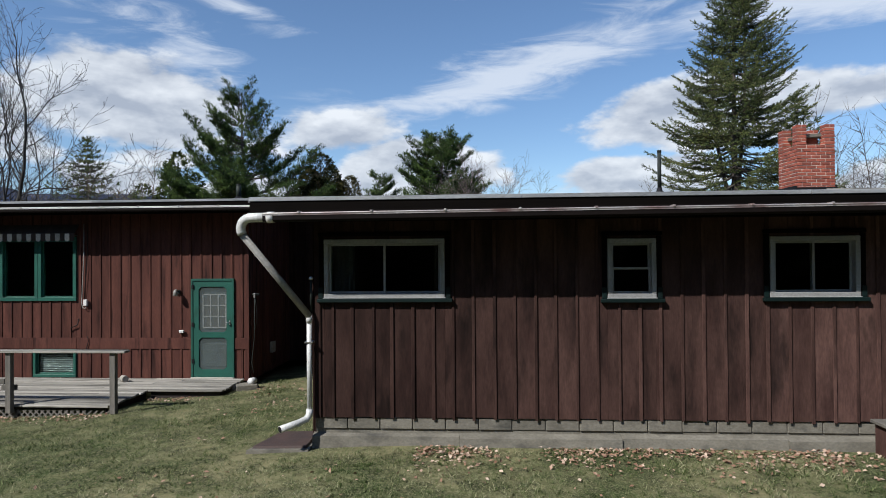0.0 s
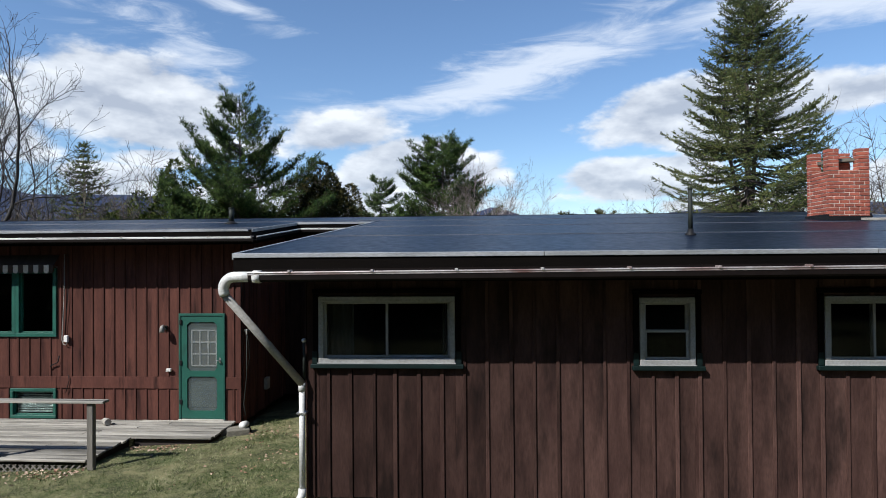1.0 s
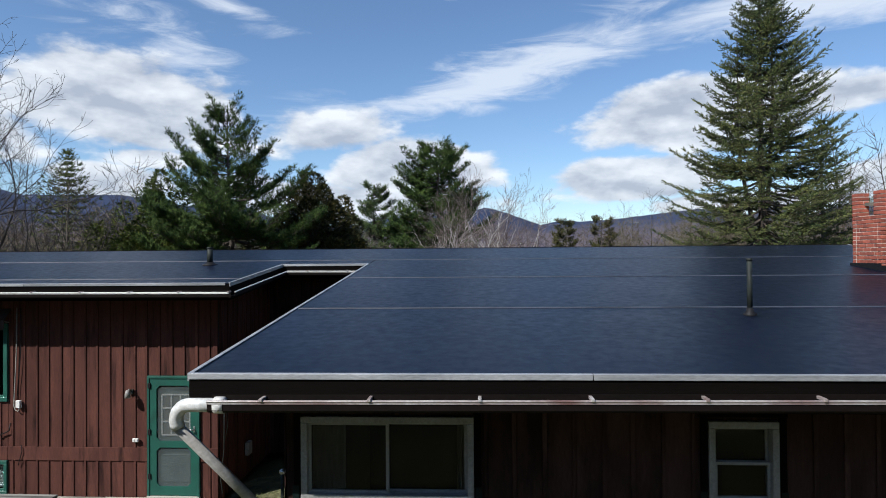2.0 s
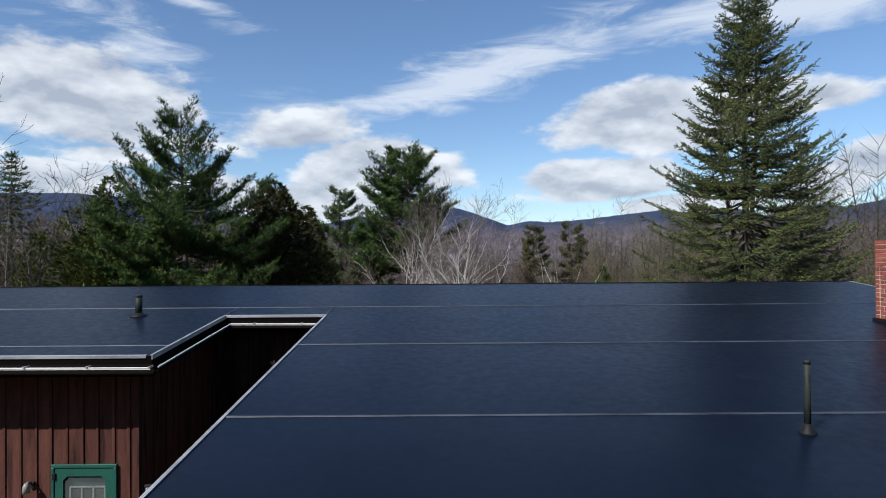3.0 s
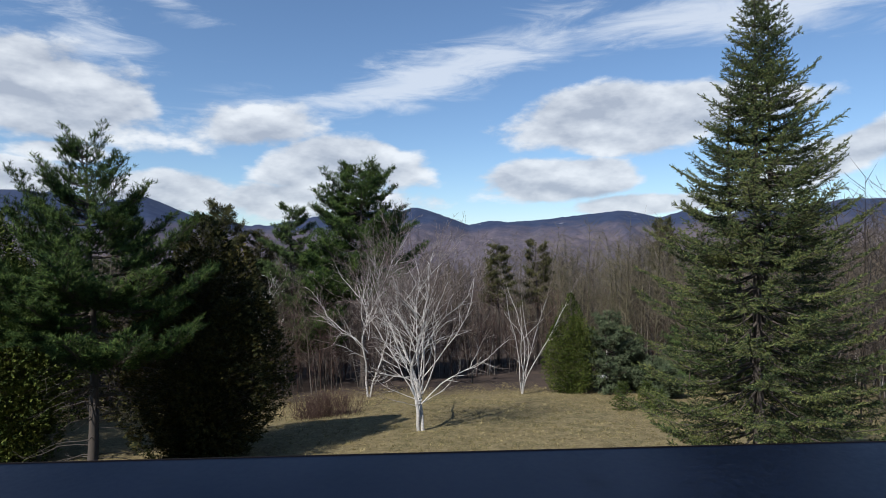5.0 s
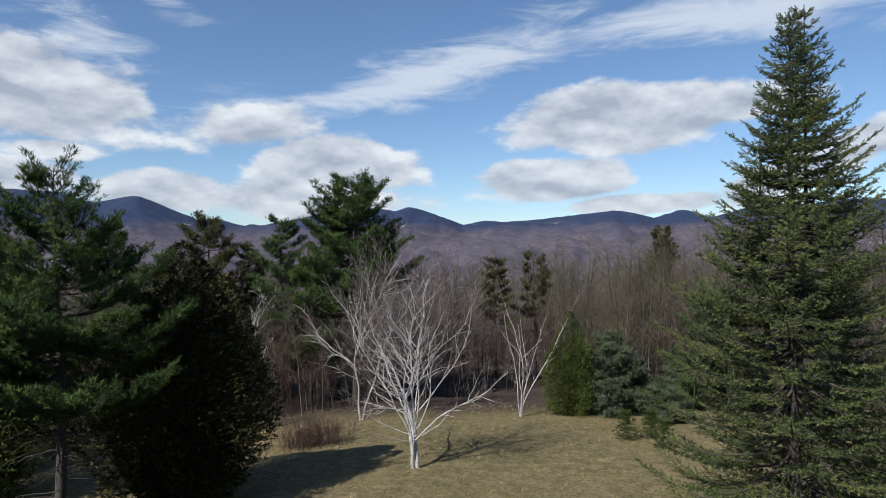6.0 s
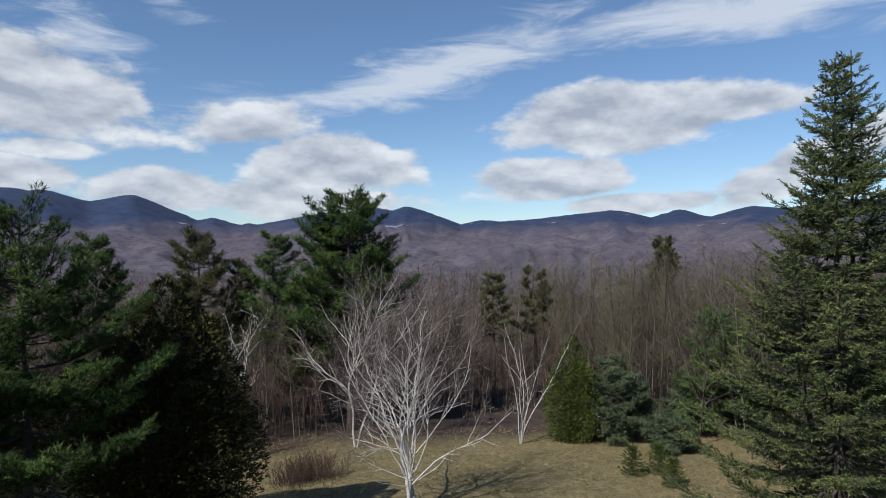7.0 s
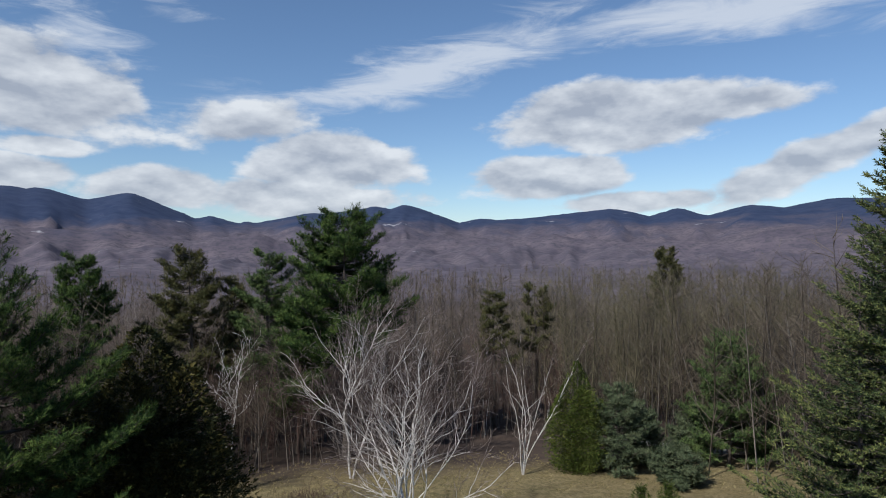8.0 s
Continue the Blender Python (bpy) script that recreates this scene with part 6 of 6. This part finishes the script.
limbed_tree("birch_tree", on_ground(-3.9, 66.6), 52, "tall leaning white birch at the wood's edge", "birch tree", BIRCH, BIRCH_TWIG, [
    (0.0, 300, 2, 19.0, 0.22), (0.0, 92, 7, 17.5, 0.19), (4.2, 270, 36, 11.6, 0.11), (6.0, 262, 25, 10.6, 0.09), (3.6, 272, 70, 5.4, 0.06), (7.0, 90, 26, 8.0, 0.07),
    (7.6, 285, 22, 8.4, 0.07), (8.4, 200, 24, 7.4, 0.06), (5.4, 20, 30, 7.4, 0.06), (9.2, 110, 20, 6.8, 0.06)], fine=0.0075, bushy=0.8)
limbed_tree("birch_tree", on_ground(10.4, 65.4), 53, "slim clump of white birch at the wood's edge", "birch tree", BIRCH, BIRCH_TWIG, [
    (0.0, 270, 8, 12.5, 0.10), (0.0, 285, 4, 13.4, 0.11), (0.0, 90, 3, 14.0, 0.10), (0.0, 80, 5, 12.0, 0.09), (0.0, 180, 5, 11.5, 0.085), (0.0, 10, 5, 12.5, 0.085),
    (5.0, 95, 36, 4.6, 0.05), (5.6, 275, 38, 4.4, 0.05)], fine=0.0075, wiggle=0.065, spread=0.38)
limbed_tree("birch_tree", on_ground(-15.2, 71.5), 54, "slender single birch in front of the pines", "birch tree", BIRCH, BIRCH, [
    (0.0, 90, 6, 13.0, 0.14), (1.2, 285, 12, 8.5, 0.075), (4.6, 90, 62, 4.4, 0.05), (6.2, 275, 46, 4.2, 0.055), (8.0, 85, 30, 4.0, 0.05), (8.6, 280, 26, 3.6, 0.045)], fine=0.0105, bushy=0.6)
stemmed_tree("bare_tree", on_ground(-29.0, 84.0), 55, "wide pale leafless hardwood at the wood's edge", "tree", BIRCH, BIRCH_TWIG, cut=0.03, fine=0.012,
             height=20.5, stems=2, lean=0.12, thick=0.0085, boughs=34, twigs=8, reach=0.30, low=0.25, curl=1.2)
# bare hardwoods beside the house
grey_trees = [
    limbed_tree("bare_tree", on_ground(-33.0, 40.0), 61, "tall leafless grey hardwood with arching limbs", "tree", BARK_GREY, BARK_GREY, [
        (0.0, 85, 7, 24.0, 0.45), (7.0, 80, 30, 13.0, 0.15), (8.5, 95, 22, 14.0, 0.15), (6.0, 110, 52, 9.5, 0.11), (10.0, 280, 25, 11.0, 0.13), (9.0, 60, 38, 10.0, 0.11),
        (11.5, 100, 34, 9.0, 0.10), (12.5, 180, 30, 9.0, 0.09), (13.0, 340, 28, 9.0, 0.09), (14.0, 90, 25, 8.0, 0.08)], "leafless hardwoods beside the house", fine=0.011, step=0.62, bushy=0.8),
    limbed_tree("bare_tree", on_ground(-30.4, 43.0), 62, "leafless grey hardwood with limbs arching to one side", "tree", BARK_GREY, BARK_GREY, [
        (0.0, 80, 10, 16.5, 0.20), (0.0, 95, 20, 15.0, 0.17), (3.0, 90, 42, 11.5, 0.13), (4.5, 100, 58, 9.5, 0.10), (5.5, 70, 40, 9.0, 0.10), (6.0, 270, 28, 9.0, 0.10),
        (7.0, 110, 50, 7.5, 0.08), (8.0, 200, 30, 7.0, 0.08)], "leafless hardwoods beside the house", fine=0.011, step=0.6, bushy=0.8),
    limbed_tree("bare_tree", on_ground(32.0, 43.0), 65, "leafless grey hardwood with a wide twiggy crown", "tree", BARK_GREY, BARK_GREY, [
        (0.0, 280, 6, 14.0, 0.18), (2.5, 270, 30, 9.5, 0.11), (3.0, 90, 28, 9.5, 0.11), (4.0, 180, 32, 8.0, 0.09), (5.0, 350, 30, 8.0, 0.09), (5.5, 260, 40, 6.5, 0.07), (6.0, 80, 36, 6.5, 0.07)],
        "leafless hardwoods beside the house", fine=0.011, step=0.6, bushy=0.8)]
for x, y, n, k, turn in [(-40, 46, 0, 0.85, 1.0), (-36, 52, 1, 1.0, 2.1), (-27.5, 55, 1, 0.8, 3.7), (-46, 52, 0, 0.8, 4.4), (-33, 60, 1, 0.95, 5.2),
                         (37, 47, 2, 1.3, 1.2), (28.5, 51, 2, 1.15, 2.9), (44, 50, 2, 1.4, 4.0), (41, 41, 2, 1.15, 5.1), (50, 56, 1, 0.9, 0.9), (29.0, 38.0, 2, 0.9, 3.5)]:
    copy_thing(grey_trees[n], Matrix.LocRotScale(Vector(on_ground(x, y)), Euler((0, 0, turn)), Vector((k, k, k))))
spruce_tree("spruce_tree", on_ground(-38.0, 57.0), 19.5, 7.4, 14, "dark spruce behind the bare trees", 34, sprig=2.6, step=0.30)


# the bare wood down the slope, and the far woods: too many to count
def wood(name, label, count, region, seed, twigs, height, wide, mat, y_edge=None):
    g = np.random.default_rng(seed)
    segs, fine = [], []
    made = 0
    while made < count:
        x, y = region(g)
        if y_edge and y < y_edge(x):
            continue
        made += 1
        z, h = ground_z(x, y) - 0.2, height * g.uniform(0.6, 1.15)
        lean = g.normal(size=2) * 0.09
        tr = h * g.uniform(0.0034, 0.0062) + wide * 0.3
        mid = np.array([x + lean[0] * h * 0.5 + g.normal() * 0.15, y + lean[1] * h * 0.5, z + h * 0.5])
        top = np.array([x + lean[0] * h, y + lean[1] * h, z + h])
        segs.append((x, y, z, *mid, tr, tr * 0.65))
        segs.append((*mid, *top, tr * 0.65, wide * 0.5))
        s = 0.18 + 0.82 * g.random(twigs) ** 0.85
        a = g.uniform(0, 2 * math.pi, twigs)
        ln = h * (0.10 + 0.24 * (1 - s)) * g.uniform(0.6, 1.4, twigs)
        base = np.where((s < 0.5)[:, None], np.array([x, y, z]) + (mid - np.array([x, y, z])) * (s / 0.5)[:, None], mid + (top - mid) * ((s - 0.5) / 0.5)[:, None])
        d = np.stack([np.cos(a) * 0.75, np.sin(a) * 0.75, g.uniform(0.2, 1.1, twigs)], 1)
        tip = base + unit(d) * ln[:, None]
        fine.append(np.concatenate([base, tip, np.full((twigs, 1), wide), np.full((twigs, 1), wide * 0.4)], 1))
        k = g.integers(0, twigs, twigs)
        v = g.uniform(0.35, 0.95, twigs)[:, None]
        b2 = base[k] + (tip[k] - base[k]) * v
        d2 = unit(unit(d[k]) + g.normal(size=(twigs, 3)) * 0.55 + np.array([0, 0, 0.2]))
        t2 = b2 + d2 * (ln[k] * g.uniform(0.3, 0.6, twigs))[:, None]
        fine.append(np.concatenate([b2, t2, np.full((twigs, 1), wide * 0.7), np.full((twigs, 1), wide * 0.3)], 1))
    stems = sticks(np.array(segs), 3)
    me = fast_mesh(name, *joined([stems, spikes(np.concatenate(fine))]), mat)
    me.materials.append(TRUNK_PALE)
    index = np.zeros(len(me.polygons), np.int32)
    # some trunks are pale, the rest as brown as their twigs
    index[:len(stems[1])] = np.repeat(g.random(count) < 0.45, len(stems[1]) // count)
    me.polygons.foreach_set("material_index", index)
    ob = new(name, me)
    return tagged(ob, label, "woods", kind="stuff")


def near_edge(x):
    return 74 + 4 * math.sin(x * 0.11) + (8 if x > 20 else 0) - (10 if x < -16 else 0) - max(0, -x - 16) * 0.35 - max(0, x - 26) * 0.6


def band(y0, y1, s0, s1):
    def pick(g):
        y = y0 + (y1 - y0) * g.random() ** 1.3
        return (y - 8) * g.uniform(s0, s1), y
    return pick


wood("bare_woods", "dense leafless hardwoods below the field", 700, band(50, 135, -0.95, 0.95), 71, 58, 13.5, 0.024, TWIG, y_edge=near_edge)
wood("olive_woods", "olive-brown leafless hardwoods beyond the young pines", 330, lambda g: (g.uniform(17, 62), 72 + 50 * g.random() ** 1.2), 78, 56, 16.0, 0.022, TWIG_OLIVE)
wood("reddish_thicket", "reddish leafless brush along the field's edge", 380, band(66, 92, -0.35, 0.48), 72, 40, 9.0, 0.018, TWIG_RED, y_edge=near_edge)
wood("far_woods", "brown leafless woods on the valley slope", 900, band(125, 330, -0.95, 0.95), 73, 16, 15, 0.07, TWIG)
wood("valley_woods", "faint leafless woods across the valley", 900, band(320, 900, -0.9, 0.9), 74, 8, 15, 0.18, TWIG)

wood("side_woods", "grey leafless hardwoods beyond the house", 300, lambda g: (g.uniform(-66, -26), g.uniform(46, 78)), 75, 44, 13.5, 0.028, TWIG)
wood("side_woods", "grey leafless hardwoods beyond the spruces", 230, lambda g: (g.uniform(25, 64), g.uniform(44, 76)), 76, 44, 15.5, 0.026, TWIG)

# single trees along the wood's edge, in front of the mass
edge_g = np.random.default_rng(77)
pattern = [stemmed_tree("bare_tree", on_ground(6.5, 73), 171, "slender leafless hardwood at the wood's edge", "tree", BARK_GREY, TWIG, "hardwoods at the wood's edge", fine=0.011,
                        height=13.0, stems=1, lean=0.10, thick=0.009, boughs=20, twigs=6, reach=0.28, low=0.25),
           stemmed_tree("bare_tree", on_ground(27, 74), 172, "slender leafless hardwood at the wood's edge", "tree", BARK_GREY, TWIG, "hardwoods at the wood's edge", fine=0.011,
                        height=14.0, stems=2, lean=0.14, thick=0.0085, boughs=16, twigs=6, reach=0.26, low=0.28)]
pale = stemmed_tree("birch_tree", on_ground(24.5, 76), 173, "thin pale birch among the bare woods", "birch tree", BIRCH, TWIG, "thin birches in the woods", fine=0.010,
                    height=12.5, stems=2, lean=0.08, thick=0.0052, boughs=8, twigs=4, reach=0.18, low=0.45)
for k in range(26):
    x = edge_g.uniform(-46, 52)
    y = near_edge(x) + edge_g.uniform(-3, 9)
    m = Matrix.LocRotScale(Vector(on_ground(x, y)), Euler((0, 0, edge_g.uniform(0, 6.28))), Vector([edge_g.uniform(0.75, 1.2)] * 3))
    copy_thing(pattern[k % 2], m)
for k in range(13):
    x = edge_g.uniform(-30, 46) if k > 4 else edge_g.uniform(16, 42)
    y = near_edge(x) + edge_g.uniform(-2, 12)
    m = Matrix.LocRotScale(Vector(on_ground(x, y)), Euler((0, 0, edge_g.uniform(0, 6.28))), Vector([edge_g.uniform(0.75, 1.15)] * 3))
    copy_thing(pale, m)


# ---- grass, leaves and brush: past counting ----
def lawn_ok(x, y):
    if -2.2 < x < 9 and y > 7.18:
        return False
    if x <= -2.2 and y > 12.2:
        return -4.7 < x
    if x < -6.3 and y > 9.95 or x < -4.85 and y > 11.2:
        return False
    return not (-2.97 < x < -2.0 and 6.95 < y < 7.92)


TUFT = brush(4, 0.012, 0.046, 0.0055, 0.0, 5)
g = np.random.default_rng(81)
at = []
while len(at) < 62000:
    y = 3.6 + 9.5 * g.random() ** 1.45
    x = g.uniform(-11.5, 8)
    if lawn_ok(x, y) and noise.noise(Vector((x * 0.9, y * 0.9, 3))) > -0.55 + 0.5 * (g.random() - 0.5):
        at.append((x, y, ground_z(x, y) - 0.004))
at = np.array(at)
up = np.array([0, 0, 1.0]) + g.normal(size=at.shape) * 0.25
# the template lies along x; its blades fan out round an upright axis and lean up with it
tall = np.array([1 + 1.1 * max(0.0, noise.noise(Vector((x * 1.6, y * 1.6, 7)))) for x, y, z in at])
tv, tf = TUFT
tv = tv.copy()
tv[2::3, 0] += 0.026
tagged(new("lawn_grass", fast_mesh("lawn_grass", *scatter((tv, tf), at, up, tall * g.uniform(0.45, 1.25, len(at)), g), GRASS)), "short patchy green and straw-coloured lawn grass", "grass", kind="stuff")

g = np.random.default_rng(82)
at = []
while len(at) < 15000:
    y = 27 + 46 * g.random()
    x = g.uniform(-14, 30)
    if noise.noise(Vector((x * 0.25, y * 0.25, 9))) > -0.3:
        at.append((x, y, ground_z(x, y) - 0.02))
at = np.array(at)
up = np.array([0, 0, 1.0]) + g.normal(size=at.shape) * 0.4
tv2 = brush(5, 0.03, 0.20, 0.035, 0.0, 6)[0]
tv2[2::3, 0] += 0.10
tagged(new("field_grass", fast_mesh("field_grass", *scatter((tv2, brush(5, 0.03, 0.2, 0.035, 0.0, 6)[1]), at, up, g.uniform(0.5, 1.2, len(at)), g), STRAW)),
       "dry tan field grass with green patches", "grass", kind="stuff")

LEAF = (np.array([(-0.5, 0, 0), (0, 0.32, 0.10), (0.5, 0, 0.04), (0, -0.32, 0.12), (0, 0, -0.02)]), np.array([(0, 4, 1), (1, 4, 2), (2, 4, 3), (3, 4, 0)]))
g = np.random.default_rng(83)
at = []
for count, x0, x1, y0, y1 in ((2900, -0.8, 7.5, 6.35, 7.22), (500, -9.5, -6.3, 9.3, 10.0), (350, -4.5, -2.3, 7.9, 12.5), (160, -6.3, -5.0, 10.6, 11.25), (420, -7, 7, 4, 6.6)):
    for k in range(count):
        x = g.uniform(x0, x1)
        y = y1 - (y1 - y0) * abs(g.normal()) * 0.42
        y = min(max(y, y0), y1)
        if noise.noise(Vector((x * 1.3, y * 2.0, 5))) > g.uniform(-0.5, 0.25):
            at.append((x, y, ground_z(x, y) + g.uniform(0.005, 0.035)))
at = np.array(at)
ways = np.concatenate([g.normal(size=(len(at), 2)), 0.25 * g.normal(size=(len(at), 1))], 1)
tagged(new("fallen_leaves", fast_mesh("fallen_leaves", *flat_scatter(LEAF, at, ways, g.uniform(0.03, 0.068, len(at)), g, 0.4), LEAVES)),
       "dry brown and pale fallen leaves along the wall", "leaves", kind="stuff")

# a pale lane behind the young pines
lane, n = Build(), 24
rows = [(20.5 + 14.0 * i / n, 75.6 - 5.8 * i / n + 0.7 * math.sin(i * 0.3)) for i in range(n + 1)]
lane.add([(x, y + d, ground_z(x, y + d) + h) for x, y in rows for d, h in ((-0.9, -0.1), (-0.8, 0.07), (0.8, 0.07), (0.9, -0.1))],
         [(4 * i + k, 4 * i + 4 + k, 4 * i + 5 + k, 4 * i + 1 + k) for i in range(n) for k in range(3)])
tagged(part("lane", lane, GRAVEL, None), "pale gravel lane behind the young pines", "lane", kind="structure")

# low brush on the field
for x, y, h, wide, seed in [(-6.0, 56.2, 2.0, 2.0, 91), (-7.4, 55.6, 1.7, 1.5, 92)]:
    g = np.random.default_rng(seed)
    rows = [(0.0, g.uniform(0, 360), 38 * g.random() ** 0.6, h * g.uniform(0.7, 1.1), 0.012) for k in range(240)]
    bush, owner = limbed_segments(g, rows, 0.35, 0.16, 0.62)
    # the stems rise from a broad patch of roots
    shift = (np.random.default_rng(seed + 7).normal(size=(len(rows), 2)) * wide * 0.5)[owner]
    bush[:, 0:2] += shift
    bush[:, 3:5] += shift
    bush[:, 6:8] = np.maximum(bush[:, 6:8], 0.008)
    t = thing("bare_shrub", "low reddish leafless shrub on the field", "shrub", at=on_ground(x, y))
    ob = tagged(part("branchwork", fast_mesh("branchwork", *sticks(bush, 3), TWIG_RED), None, t), kind="stuff")
    ob.matrix_parent_inverse = Matrix.Identity(4)
for x, y, h, seed in [(15.7, 53.4, 2.1, 93), (17.8, 54.0, 2.1, 94), (17.2, 50.4, 1.8, 95)]:
    spruce_tree("spruce_sapling", on_ground(x, y), h, h * 0.5, seed, "small bright green spruce sapling on the field", 14, sprig=1.3, step=0.3, leaf=CEDAR)

# unseen dark conifers added behind the viewpoint to close it and dim the sky
DIAMOND = (np.array([(0, 0, 0), (0.5, 0.28, 0.06), (1, 0, -0.05), (0.5, -0.28, 0.06)]), np.array([(0, 1, 2), (0, 2, 3)]))
g = np.random.default_rng(84)
ta, tw = [], []
for k in range(78):
    turn = 95 + 213 * (k + g.random()) / 78
    a = radians(turn)
    r = g.uniform(25, 34)
    x, y = r * math.sin(a), 4 + r * math.cos(a)
    # past 286 degrees they stand taller, to cast shade on the spreading pine
    h, zb = g.uniform(18, 23) if turn > 286 else g.uniform(14, 19), ground_z(x, y)
    m = 560
    s = g.random(m) ** 1.3
    b = g.uniform(0, 2 * math.pi, m)
    q = (1 - s) * 3.0 * g.uniform(0.5, 1.1, m) + 0.15
    ta.append(np.stack([x + np.cos(b) * q, y + np.sin(b) * q, zb + 0.3 + s * h], 1))
    tw.append(np.stack([np.cos(b), np.sin(b), g.uniform(-0.5, 0.2, m)], 1))
ta, tw = np.concatenate(ta), np.concatenate(tw)
tagged(new("conifer_belt", fast_mesh("conifer_belt", *flat_scatter(DIAMOND, ta, tw, g.uniform(0.7, 1.4, len(ta)), g), PINE)), "unseen dark conifers added to hold back sky and sun", "woods", kind="stuff")
